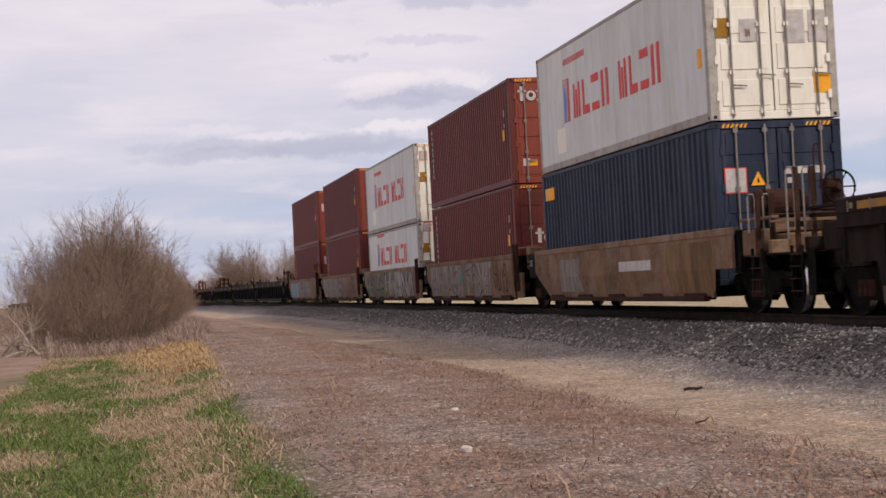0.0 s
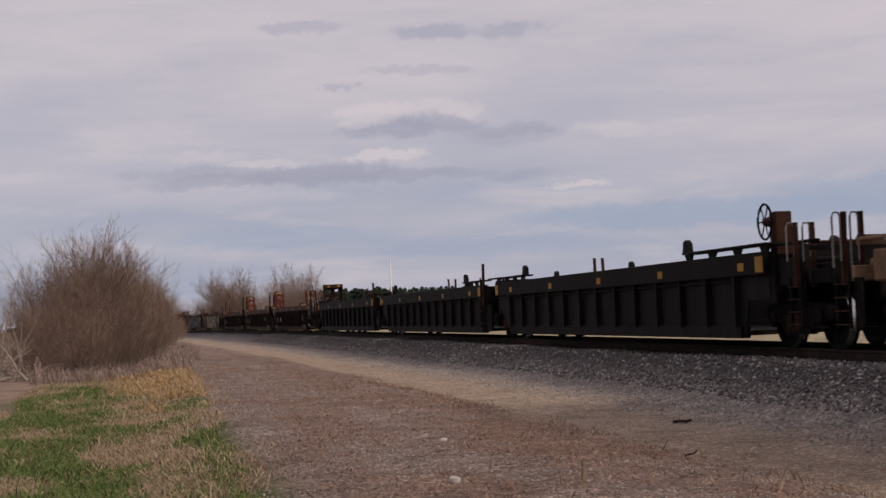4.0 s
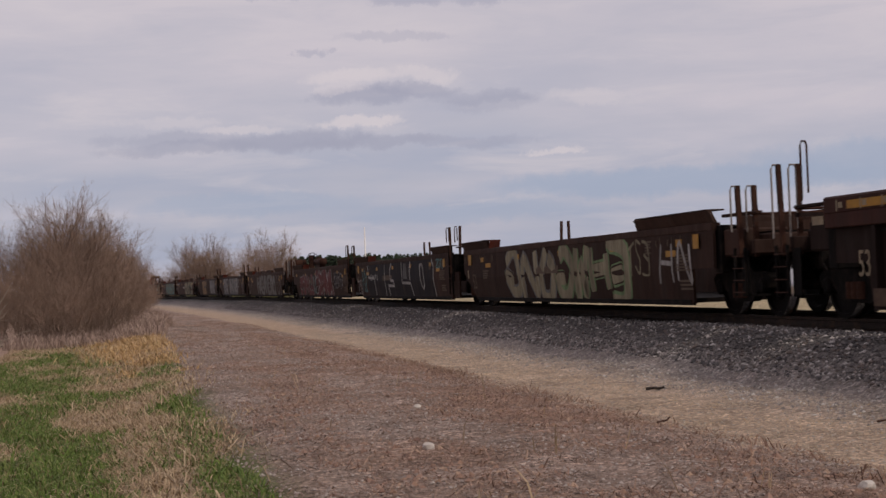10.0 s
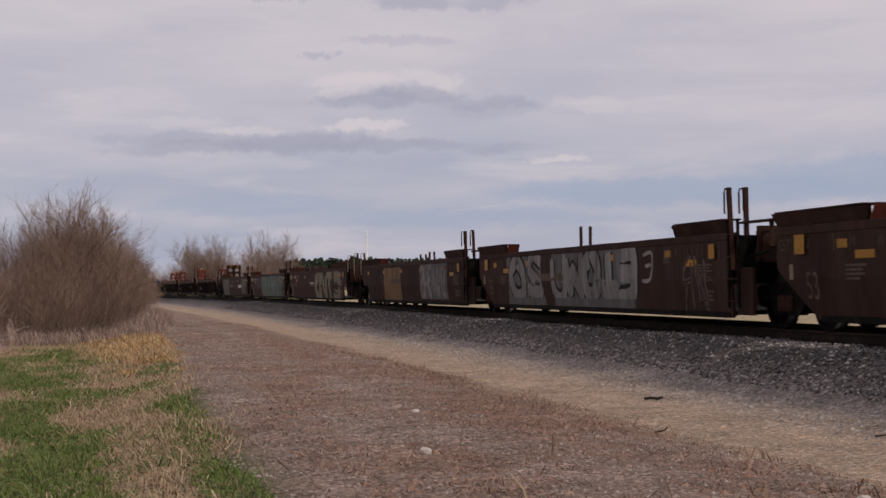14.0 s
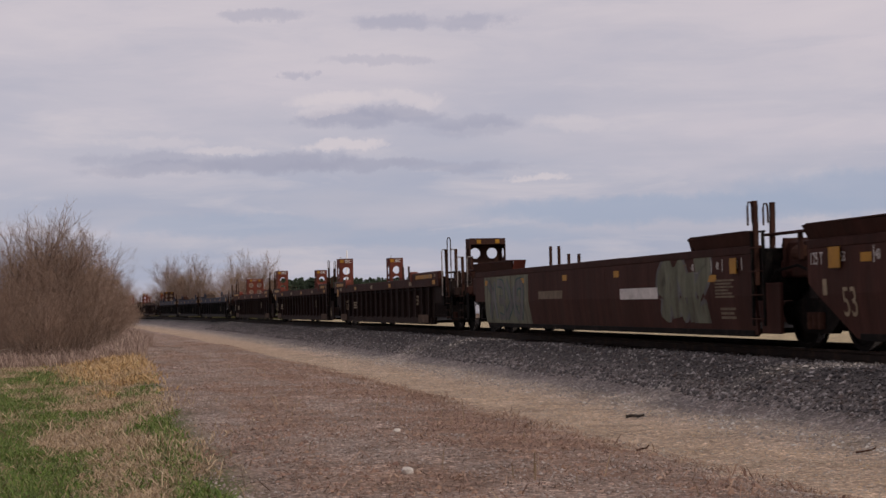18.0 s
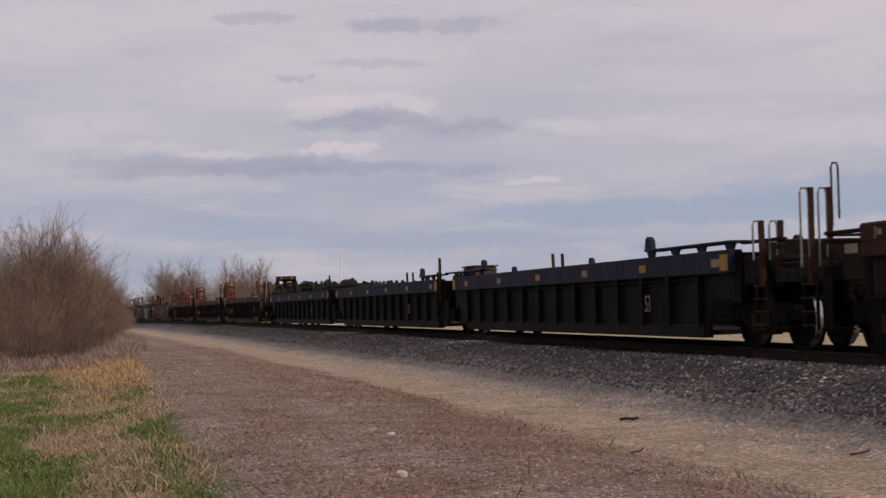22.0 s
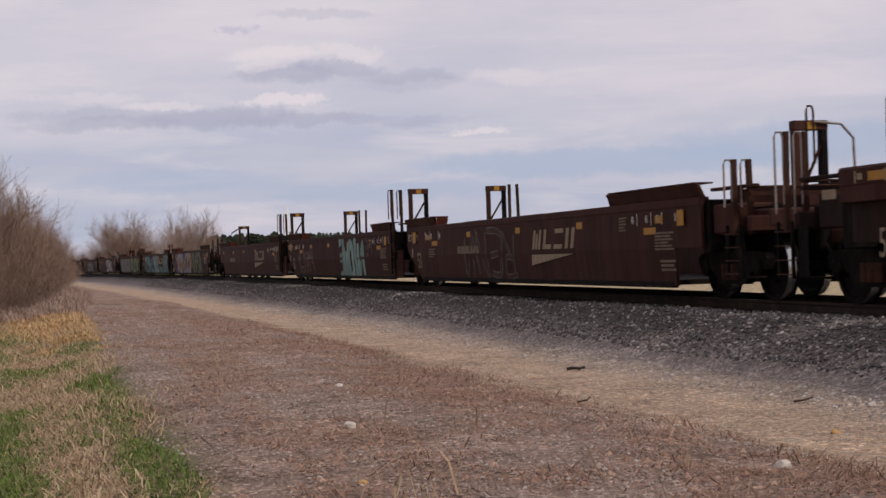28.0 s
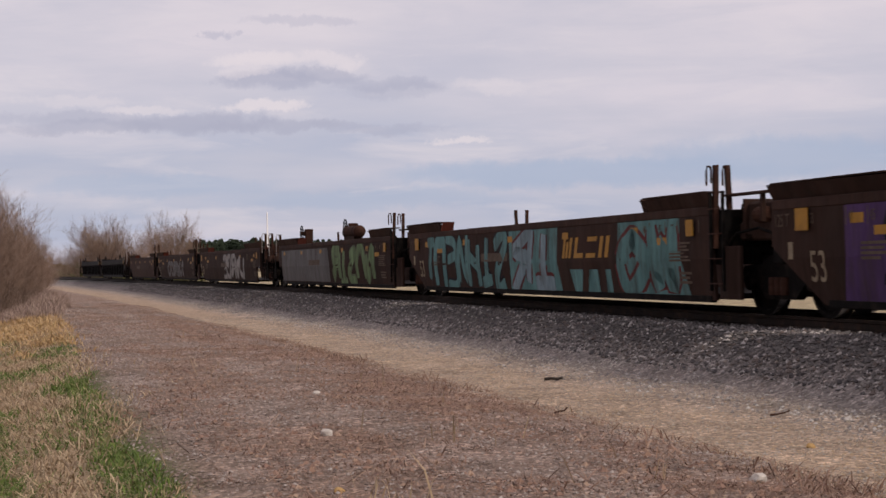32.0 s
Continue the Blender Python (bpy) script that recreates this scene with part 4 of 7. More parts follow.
def bush_kind(seed, height, stems, kids, foot, lean, spread=0.7, stem=0.62):
    """Stems rise from a foot and fan out, so that the crown is a dome."""
    rng = random.Random(seed)
    limb, twig = Shape(), Shape()
    for i in range(stems):
        f = math.sqrt((i + 0.5) / stems)
        a = i * 2.4 + rng.uniform(-0.4, 0.4)
        r = foot * f
        way = (math.cos(a) * lean * f, math.sin(a) * lean * f, 1)
        grow(limb, twig, (math.cos(a) * r, math.sin(a) * r, -0.1), way, height * stem * rng.uniform(0.9, 1.02) * (1 - 0.22 * f), 0.0048 * height * rng.uniform(0.6, 1.2) * (1.2 - 0.5 * f), kids, rng, spread)
    high = sorted(v[2] for v in twig.v)[int(len(twig.v) * 0.995)]
    for sh in (limb, twig):
        sh.v = [(a / high, b / high, c / high) for a, b, c in sh.v]
    return limb, twig


def plant(name, limb, twig, x, y, size, turn, label, category, group="", bark="bark", leaf="twig"):
    ob = tagged(new(name), label, category, group)
    ob.matrix_basis = pose(x, y, ground_z(x, y) - 0.05, 0, 0, turn) @ Matrix.Scale(size, 4)
    part("trunk", limb, M[bark], ob, "bare grey-brown stems")
    part("crown", twig, M[leaf], ob, "leafless reddish twigs")
    return ob


def build_bushes():
    rng = random.Random(5)

    def kinds(seed, *form, **more):
        out = []
        for i in range(3):
            limb, twig = bush_kind(seed + i, *form, **more)
            out.append((limb.mesh("trunk", M["bark"]), twig.mesh("crown", M["twig"])))
        return out

    # height 1 m each, scaled where they stand: fanned trees, dense shrubs, spreading far trees
    fans = kinds(20, 1.0, 7, (9, 7, 6, 5), 0.05, 0.42, 0.62, stem=0.60)
    shrubs = kinds(30, 1.0, 15, (9, 7, 6), 0.24, 0.45, 0.80)
    dome = kinds(40, 1.0, 6, (9, 7, 6, 5), 0.03, 0.60, 0.66, stem=0.52)
    thicket = [(fans, [(-2.2, 58, 5.4), (-2.9, 58.6, 5.1), (-3.9, 57.6, 4.3), (-1.55, 59, 4.7), (-2.5, 60, 5.0), (-3.4, 60.5, 4.6), (-0.95, 60.5, 3.9), (-4.5, 59, 3.6), (-1.3, 63, 4.2), (-0.5, 64, 3.5), (-0.2, 69, 3.3), (-0.8, 75, 4.0), (-0.5, 86, 3.9), (-0.1, 100, 3.6), (0.3, 116, 3.3), (0.7, 135, 3.0), (-1.1, 68, 4.2)]),
               (shrubs, [(-2.9, 55.5, 3.4), (-1.9, 55.5, 3.2), (-1.7, 57, 2.6), (-3.4, 55.5, 2.4), (-2.4, 54.3, 2.3), (-0.6, 72, 2.5), (-0.3, 82, 2.3), (0.1, 96, 2.3), (0.5, 112, 2.2), (0.9, 132, 2.2), (1.4, 150, 2.2), (-6.6, 75, 1.7), (-8.4, 79, 1.8)])]
    turn_at = 0
    for forms, spots in thicket:
        for x, y, h in spots:
            limb, twig = forms[turn_at % 3]
            turn_at += 1
            plant("bush", limb, twig, x, y, h * 0.97, rng.uniform(0, 360), "bare reddish-brown shrub on the verge" if forms is shrubs else "tall bare bushy tree with many thin stems", "bush", "thicket beside the track")
    far = [(10.0, 214, 8.9), (9.6, 218, 8.6), (9.8, 212, 8.7), (8.0, 216, 7.0), (11.8, 220, 7.4), (21.2, 248, 10.4), (20.6, 252, 10.0), (19.2, 244, 7.4), (23.2, 252, 8.0), (16.0, 236, 5.6), (13.8, 230, 5.4), (6.0, 226, 4.8), (4.2, 230, 4.6), (26.0, 258, 5.2), (2.4, 236, 4.0)]
    for i, (x, y, h) in enumerate(far):
        limb, twig = (shrubs if h < 6 else dome)[i % 3]
        plant("tree", limb, twig, x, y, h, rng.uniform(0, 360), "bare spreading tree beyond the bend of the track", "tree", "trees beyond the bend", leaf="twig_far")


build_bushes()


def build_dead_wood():
    rng = random.Random(9)
    for i in range(18):
        sh = Shape()
        upright = i < 7
        x, y = rng.uniform(-5.7, -4.1), rng.uniform(53.2, 56.0)
        p, w = Vector((0, 0, 0.05)), Vector((rng.uniform(-1, 1), rng.uniform(-.4, .4), rng.uniform(1.6, 3.0) if upright else rng.uniform(0.2, 0.9))).normalized()
        pts = [tuple(p)]
        for _ in range(6):
            w = (w + Vector((rng.gauss(0, .2), rng.gauss(0, .2), rng.gauss(0.05 if upright else -0.12, .18)))).normalized()
            p = p + w * rng.uniform(0.25, 0.5)
            p.z = max(p.z, 0.03)
            pts.append(tuple(p))
        sh.tube(pts, 0.035 if upright else 0.05, 0.010, 6)
        q = Vector(pts[3])
        for _ in range(3):
            e = q + Vector((rng.uniform(-0.5, 0.5), rng.uniform(-0.3, 0.3), rng.uniform(0.1, 0.6)))
            sh.tube([tuple(q), tuple((q + e) / 2 + Vector((0.05, 0, 0.04))), tuple(e)], 0.018, 0.006, 4)
        ob = part("fallen_branch" if not upright else "dead_sapling", sh, M["dead"])
        ob.location = (x, y, ground_z(x, y) - 0.03)
        if upright:
            tagged(ob, "thin bleached dead sapling beside the bushes", "sapling", "dead saplings")
        else:
            tagged(ob, "bleached fallen branch under the bushes", "branch", "fallen branches")


build_dead_wood()


def build_far():
    rng = random.Random(4)
    # a belt of conifers far behind the track
    shapes = []
    for k in range(4):
        sh, tr = Shape(), Shape()
        h = 12.0
        tr.tube([(0, 0, -0.3), (0, 0, h * 0.9)], 0.18, 0.03, 6)
        for i in range(230):
            f = rng.random() ** 0.8
            z = h * (0.16 + 0.84 * f)
            r = 2.3 * (1 - f) ** 0.75 * rng.uniform(0.35, 1.0) + 0.12
            a = rng.uniform(0, 6.283)
            cx, cy = math.cos(a) * r, math.sin(a) * r
            q = rng.uniform(0.35, 0.75) * (1.1 - 0.5 * f)
            ta = a + 1.57
            sh.add([(cx * 0.3, cy * 0.3, z + q * 0.4), (cx + math.cos(ta) * q, cy + math.sin(ta) * q, z - q * 0.2), (cx * 1.15, cy * 1.15, z - q * 0.5), (cx - math.cos(ta) * q, cy - math.sin(ta) * q, z - q * 0.2), (cx * 0.6, cy * 0.6, z + q * 0.7)],
                   [(0, 1, 2), (0, 2, 3), (1, 4, 2), (2, 4, 3)])
        shapes.append((tr.mesh("trunk", M["bark"]), sh.mesh("crown", M["pine"])))
    for i in range(105):
        az = radians(5.6 + 7.9 * (i + rng.random()) / 105)
        d = rng.uniform(560, 640)
        x, y = math.sin(az) * d, math.cos(az) * d
        k = rng.uniform(0.98, 1.10) * (0.93 - 0.10 * smooth(8, 13, math.degrees(az)))
        ob = tagged(new("conifer"), "dark green conifer in a distant row", "tree", "distant conifer row")
        ob.matrix_basis = pose(x, y, ground_z(x, y) - 0.1, 0, 0, rng.uniform(0, 360)) @ Matrix.Diagonal((k * 1.9, k * 1.9, k, 1))
        tr, cr = shapes[i % 4]
        part("trunk", tr, M["bark"], ob)
        part("crown", cr, M["pine"], ob)
    # low brush between the track and the conifers
    verts, faces = [], []
    for i in range(5200):
        az = radians(rng.uniform(-0.5, 7.0))
        d = rng.uniform(205, 300)
        x, y = math.sin(az) * d, math.cos(az) * d
        if abs(track_off(x, y)) < 4:
            continue
        z = ground_z(x, y) + rng.random() ** 1.5 * 2.6
        q = rng.uniform(0.25, 0.6)
        n = len(verts)
        verts += [(x + rng.uniform(-q, q), y + rng.uniform(-q, q), z + rng.uniform(-q, q)) for _ in range(4)]
        faces += [(n, n + 1, n + 2), (n, n + 2, n + 3), (n, n + 3, n + 1)]
    scatter_mesh("far_brush", verts, faces, M["brush"], "grey-green brush beyond the bend", "brush")
    pole = tagged(new("white_mast"), "slim white mast far across the field", "mast")
    px, py = math.sin(radians(8.49)) * 300, math.cos(radians(8.49)) * 300
    pole.location = (px, py, ground_z(px, py) - 0.1)
    mw = mat("white_mast_paint", (0.8, 0.8, 0.8), 0.5, 0, 0.05)
    part("shaft", Shape().tube([(0, 0, 0), (0, 0, 6), (0, 0, 12.0)], 0.20, 0.12, 10), mw, pole)
    part("cap", Shape().drum((0, 0, 12.0), "z", [(0, 0.13), (0.12, 0.09), (0.2, 0.02)], 10), mw, pole)
    part("base_plate", Shape().box(-0.35, 0.35, -0.35, 0.35, 0, 0.15, 0.03), mw, pole)
    # standing water in the field behind the track
    wm = bpy.data.materials.new("still_water")
    wm.use_nodes = True
    bs = wm.node_tree.nodes["Principled BSDF"]
    bs.inputs["Base Color"].default_value = (0.03, 0.03, 0.03, 1)
    bs.inputs["Roughness"].default_value = 0.03
    bs.inputs["Metallic"].default_value = 0.0
    cx, cy = math.sin(radians(9.46)) * 118, math.cos(radians(9.46)) * 118
    pts = []
    for k in range(26):
        w = 2 * math.pi * k / 26
        r = 1 + 0.16 * noise.noise((math.cos(w) * 2, math.sin(w) * 2, 1.0))
        pts.append((cx + 1.1 * r * math.cos(w) + 4.2 * r * math.sin(w), cy + 26 * r * math.sin(w), 0))
    z = max(ground_z(x, y) for x, y, _ in pts) + 0.10
    sh = Shape().add([(x, y, z) for x, y, _ in pts] + [(x, y, z - 0.35) for x, y, _ in pts], [tuple(range(26))] + [(i, (i + 1) % 26, (i + 1) % 26 + 26, i + 26) for i in range(26)])
    tagged(part("water", sh, wm), "pool of still rainwater in the field", "water", kind="structure")


build_far()


# ---- the train ----
MOVING = []   # (thing, s of its front end at the start, length)


def rides(ob, s_front, length, extra=None):
    MOVING.append((ob, s_front, length, extra))


def place_on_train(s_front, length, t):
    """The pose of a unit between two points of the track, at t seconds; its own y runs towards the train's end."""
    a, b = s_front - run(t), s_front + length - run(t)
    x0, y0, _ = on_track(a)
    x1, y1, _ = on_track(b)
    return pose((x0 + x1) / 2, (y0 + y1) / 2, RAIL_Z, 0, 0, math.degrees(math.atan2(-(x1 - x0), y1 - y0)))


WHEEL = None


def truck(parent, y, lit=False):
    """A two-axle truck at y: side frames with springs, bolster, four wheels and two axles."""
    global WHEEL
    if WHEEL is None:
        prof = [(-0.07, 0.10), (-0.07, 0.20), (-0.03, 0.24), (-0.03, 0.40), (-0.07, 0.42), (-0.07, 0.486), (0.045, 0.486), (0.06, 0.515), (0.085, 0.515), (0.085, 0.42), (0.03, 0.38), (0.03, 0.22), (0.085, 0.20), (0.085, 0.10)]
        WHEEL = Shape().drum((0, 0, 0), "x", prof, 26).mesh("wheel", M["wheel"], False)
        WHEEL.materials.append(M["tread"])
        for p in WHEEL.polygons:
            r = math.hypot(p.center[1], p.center[2])
            if r > 0.47 and p.center[0] < 0.05:
                p.material_index = 1
                p.use_smooth = True
    tr = part("truck", Shape().box(-0.62, 0.62, y - 0.18, y + 0.18, 0.42, 0.70, 0.04), M["black"], parent, "sooty cast-steel truck")
    for sx in (-1, 1):
        x = sx * 0.99
        out = [(y - 1.18, 0.62), (y - 1.05, 0.70), (y - 0.55, 0.72), (y - 0.30, 0.84), (y + 0.30, 0.84), (y + 0.55, 0.72), (y + 1.05, 0.70), (y + 1.18, 0.62), (y + 1.12, 0.46), (y + 0.74, 0.48), (y + 0.42, 0.24), (y - 0.42, 0.24), (y - 0.74, 0.48), (y - 1.12, 0.46)]
        part("side_frame", Shape().slab(out, x - 0.07, x + 0.07), M["black"], tr)
        spring = Shape()
        for dy in (-0.17, 0.0, 0.17):
            spring.drum((x + sx * 0.075, y + dy, 0.30), "z", [(0, 0.07), (0.06, 0.078), (0.12, 0.07), (0.18, 0.078), (0.24, 0.07)], 10)
        part("spring", spring, M["rust"], tr)
        for dy in (-0.89, 0.89):
            part("bearing_cap", Shape().drum((x + sx * 0.02, y + dy, 0.483), "x", [(-0.08, 0.13), (0.08, 0.13), (0.10, 0.09)] if sx > 0 else [(-0.10, 0.09), (-0.08, 0.13), (0.08, 0.13)], 12), M["black"], tr)
            w = part("wheel", WHEEL, M["wheel"], tr, "worn steel wheel with a bright tread")
            w.matrix_basis = pose(sx * 0.755, y + dy, 0.483, 0, 0, 0 if sx < 0 else 180)
    for dy in (-0.89, 0.89):
        part("axle", Shape().drum((0, y + dy, 0.483), "x", [(-0.70, 0.08), (0.70, 0.08)], 10), M["black"], tr)
    return tr


def grab_u(parent, x, y0, z0, z1, wide=0.22, material=None, name="grab_iron"):
    """An upright hoop of thin bar."""
    pts = [(x, y0, z0), (x, y0, z1 - 0.06), (x + wide * 0.2, y0, z1), (x + wide * 0.8, y0, z1), (x + wide, y0, z1 - 0.06), (x + wide, y0, z0 + (z1 - z0) * 0.12)]
    return part(name, Shape().tube(pts, 0.016, 0.016, 5), material or M["grab"], parent, "thin bent steel grab rail")


def post(parent, x, y, z0, z1, r=0.045, material=None, lean=0.0):
    sh = Shape()
    sh.add([(x + a + lean * (1 if z == z1 else 0), y + b, z) for z in (z0, z1) for b in (-r, r) for a in (-r, r)], [(0, 2, 3, 1), (4, 5, 7, 6), (0, 1, 5, 4), (2, 6, 7, 3), (0, 4, 6, 2), (1, 3, 7, 5)])
    return part("post", sh, material or M["rust"], parent, "upright steel post")


def ladder(parent, x, y, z0, z1):
    lad = part("ladder", Shape().box(x - 0.02, x + 0.02, y - 0.22, y - 0.18, z0, z1).box(x - 0.02, x + 0.02, y + 0.18, y + 0.22, z0, z1), M["black"], parent)
    for i in range(4):
        z = z0 + (z1 - z0) * (i + 0.3) / 4
        part("rung", Shape().tube([(x - 0.01, y - 0.2, z), (x - 0.05, y - 0.2, z), (x - 0.05, y + 0.2, z), (x - 0.01, y + 0.2, z)], 0.009, 0.009, 5), M["ibc_dark"], lad)
    return lad


def holed_plate(x0, x1, z0, z1, y, thick, holes, n=18):
    """An upright plate facing -y with round holes (cx, cz, r), in rows one above another."""
    sh = Shape()
    rows = sorted({round(h[1], 3) for h in holes})
    cuts = [z0] + [(a + b) / 2 for a, b in zip(rows, rows[1:])] + [z1]
    for i, cz in enumerate(rows):
        row = sorted([h for h in holes if abs(h[1] - cz) < 0.01])
        xs = [x0] + [(a[0] + b[0]) / 2 for a, b in zip(row, row[1:])] + [x1]
        for j, (cx, hz, r) in enumerate(row):
            a0, a1, b0, b1 = xs[j], xs[j + 1], cuts[i], cuts[i + 1]
            inner, outer = [], []
            turns = sorted([2 * math.pi * k / 16 for k in range(16)] + [math.atan2(bz - hz, bx - cx) % (2 * math.pi) for bx in (a0, a1) for bz in (b0, b1)])
            n = len(turns)
            for w in turns:
                c, s = math.cos(w), math.sin(w)
                inner.append((cx + r * c, hz + r * s))
                f = min(((a1 - cx) / c if c > 0 else (a0 - cx) / c) if abs(c) > 1e-6 else 99, ((b1 - hz) / s if s > 0 else (b0 - hz) / s) if abs(s) > 1e-6 else 99)
                outer.append((cx + f * c, hz + f * s))
            verts = [(px, yy, pz) for yy in (y, y + thick) for ring in (inner, outer) for px, pz in ring]
            faces = []
            for k in range(n):
                q = (k + 1) % n
                faces += [(k, q, n + q, n + k), (2 * n + k, 3 * n + k, 3 * n + q, 2 * n + q), (k, 2 * n + k, 2 * n + q, q), (n + k, n + q, 3 * n + q, 3 * n + k)]
            sh.add(verts, faces)
    return sh


def turned(shape, axis_x):
    """Turn a plate that faces -y so that it faces -x, at x = axis_x; its x becomes y."""
    shape.v = [(axis_x + (y), x, z) for x, y, z in shape.v]
    return shape


def ibc_column(parent, x, y, z0=1.5, z1=2.64, mark=True):
    """A box column of red oxide plate with round holes, open at the back."""
    col = part("bulkhead", holed_plate(x - 0.27, x + 0.27, z0, z1, y, 0.02, [(x, z0 + 0.28, 0.15), (x, z0 + 0.67, 0.15)]), M["ibc"], parent, "red oxide bulkhead column with round holes")
    for sx in (-1, 1):
        side = turned(holed_plate(y, y + 0.78, z0, z1, 0, 0.02, [(y + 0.40, z0 + 0.28, 0.16), (y + 0.40, z0 + 0.67, 0.16)]), x + sx * 0.26)
        part("side_plate", side, M["ibc"], col)
    part("top_plate", Shape().box(x - 0.268, x + 0.275, y - 0.002, y + 0.78, z1, z1 + 0.02), M["rust"], col)
    if mark:
        part("reflector", Shape().box(x - 0.25, x - 0.10, y - 0.006, y - 0.001, z1 - 0.15, z1 - 0.03), M["yellow"], col)
        front_text(col, "IBC", x - 0.06, y - 0.004, z1 - 0.15, 0.175, M["box_white"], "marking", "white letters")
    part("bracket", Shape().tube([(x - 0.2, y, z1), (x - 0.24, y, z1 + 0.07), (x - 0.19, y, z1 + 0.10)], 0.008, 0.008, 4), M["rust"], col)
    return col


def ibc_wide(parent, y, front=True, x=-0.15, z0=1.35, z1=2.60):
    """A wide bulkhead of plate with four holes; its folded back is open."""
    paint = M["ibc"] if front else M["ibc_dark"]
    holes = [(x + dx, z0 + dz, 0.155) for dx in (-0.25, 0.25) for dz in (0.42, 0.84)]
    yp = y if front else y + 0.5
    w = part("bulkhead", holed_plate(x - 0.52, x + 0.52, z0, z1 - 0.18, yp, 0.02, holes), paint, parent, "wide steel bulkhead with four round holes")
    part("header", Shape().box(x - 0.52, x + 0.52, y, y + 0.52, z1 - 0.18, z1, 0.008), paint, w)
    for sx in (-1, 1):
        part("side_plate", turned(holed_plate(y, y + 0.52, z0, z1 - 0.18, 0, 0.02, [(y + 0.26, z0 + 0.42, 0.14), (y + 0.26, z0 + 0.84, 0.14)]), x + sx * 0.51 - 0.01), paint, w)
    for dx in (-0.32, 0.22):
        part("reflector", Shape().box(x + dx, x + dx + 0.12, y - 0.008, y - 0.002, z1 - 0.15, z1 - 0.04), M["yellow"], w)
    if front:
        front_text(w, "IBC", x - 0.14, y - 0.005, z1 - 0.155, 0.16, M["white"], "marking", "white letters")
    return w


def frame_column(parent, x, y, z0=1.6, z1=2.62):
    """A slim portal of two posts, a head and one diagonal."""
    col = part("bulkhead", Shape().box(x - 0.26, x - 0.17, y, y + 0.14, z0, z1 - 0.14), M["oxide"], parent, "open steel frame with a diagonal brace")
    part("far_post", Shape().box(x + 0.17, x + 0.26, y, y + 0.14, z0, z1 - 0.14), M["black"], col)
    part("head", Shape().box(x - 0.27, x + 0.27, y - 0.01, y + 0.15, z1 - 0.14, z1, 0.01), M["oxide"], col)
    part("brace", Shape().tube([(x - 0.17, y + 0.05, z0 + 0.12), (x + 0.18, y + 0.05, z1 - 0.34)], 0.025, 0.025, 4), M["oxide"], col)
    part("reflector", Shape().box(x - 0.07, x + 0.07, y - 0.02, y - 0.012, z1 - 0.13, z1 - 0.02), M["yellow"], col)
    return col


def handwheel(parent, x, y, z, r=0.28, along=False):
    """A spoked brake wheel on its stand; its axle lies across the car, or along it."""
    wh = part("hand_wheel", Shape().ring((x, y, z), r, 0.02, plane="y" if along else "x"), M["black"], parent, "spoked brake hand wheel")
    sp = Shape()
    for k in range(6):
        w = math.pi * k / 3
        c, d = r * math.cos(w), r * math.sin(w)
        sp.tube([(x, y, z), (x + c, y, z + d) if along else (x, y + c, z + d)], 0.012, 0.012, 4)
    part("spokes", sp, M["black"], wh)
    part("hub", Shape().drum((x, y, z), "y" if along else "x", [(-0.03, 0.05), (0.12, 0.10), (0.22, 0.10)], 10), M["rust"], wh)
    if along:
        part("stand", Shape().box(x - 0.16, x + 0.10, y + 0.12, y + 0.34, 1.2, z + 0.16, 0.02), M["rust"], parent, "brake stand")
    else:
        part("stand", Shape().box(x + 0.12, x + 0.40, y - 0.14, y + 0.12, 1.2, z + 0.16, 0.02), M["rust"], parent, "brake stand")
    return wh


def cross_tank(parent, x, y, z, length=1.1, r=0.24):
    """An air tank lying across the end deck."""
    t = part("air_tank", Shape().drum((x, y, z), "x", [(-length / 2, 0.05), (-length / 2 + 0.06, r * 0.8), (-length / 2 + 0.12, r), (length / 2 - 0.12, r), (length / 2 - 0.06, r * 0.8), (length / 2, 0.05)], 18), M["rust"], parent, "rusty air reservoir across the deck")
    for d in (-0.3, 0.3):
        part("strap", Shape().drum((x + d * length, y, z), "x", [(-0.025, r + 0.006), (0.025, r + 0.006)], 18), M["black"], t)
        part("saddle", Shape().box(x + d * length - 0.05, x + d * length + 0.05, y - r * 0.8, y + r * 0.8, 1.3, z - r * 0.6), M["black"], t)
    return t


def reservoir(parent, x, y, z, length=1.1, r=0.19):
    t = part("air_tank", Shape().drum((x, y, z), "y", [(-length / 2, 0.05), (-length / 2 + 0.06, r * 0.8), (-length / 2 + 0.12, r), (length / 2 - 0.12, r), (length / 2 - 0.06, r * 0.8), (length / 2, 0.05)], 16), M["rust"], parent, "rusty air reservoir")
    for d in (-0.3, 0.3):
        part("strap", Shape().drum((x, y + d * length, z), "y", [(-0.025, r + 0.006), (0.025, r + 0.006)], 16), M["black"], t)
    part("saddle", Shape().box(x - 0.14, x + 0.14, y - length * 0.35, y + length * 0.35, 1.5, z - r * 0.7), M["brown"], t)
    return t


X_SIDE, KINK = 1.50, 0.80


def lean_in(z):
    """How far the lower half of a smooth side leans in."""
    return 0.075 * max(0.0, KINK - z) / (KINK - 0.21)


def hug(me, x):
    """Lay a mark that was built on the flat plane x on the creased side."""
    if abs(x + X_SIDE) < 0.0095:
        for v in me.vertices:
            v.co.x += lean_in(v.co.z)
    return me




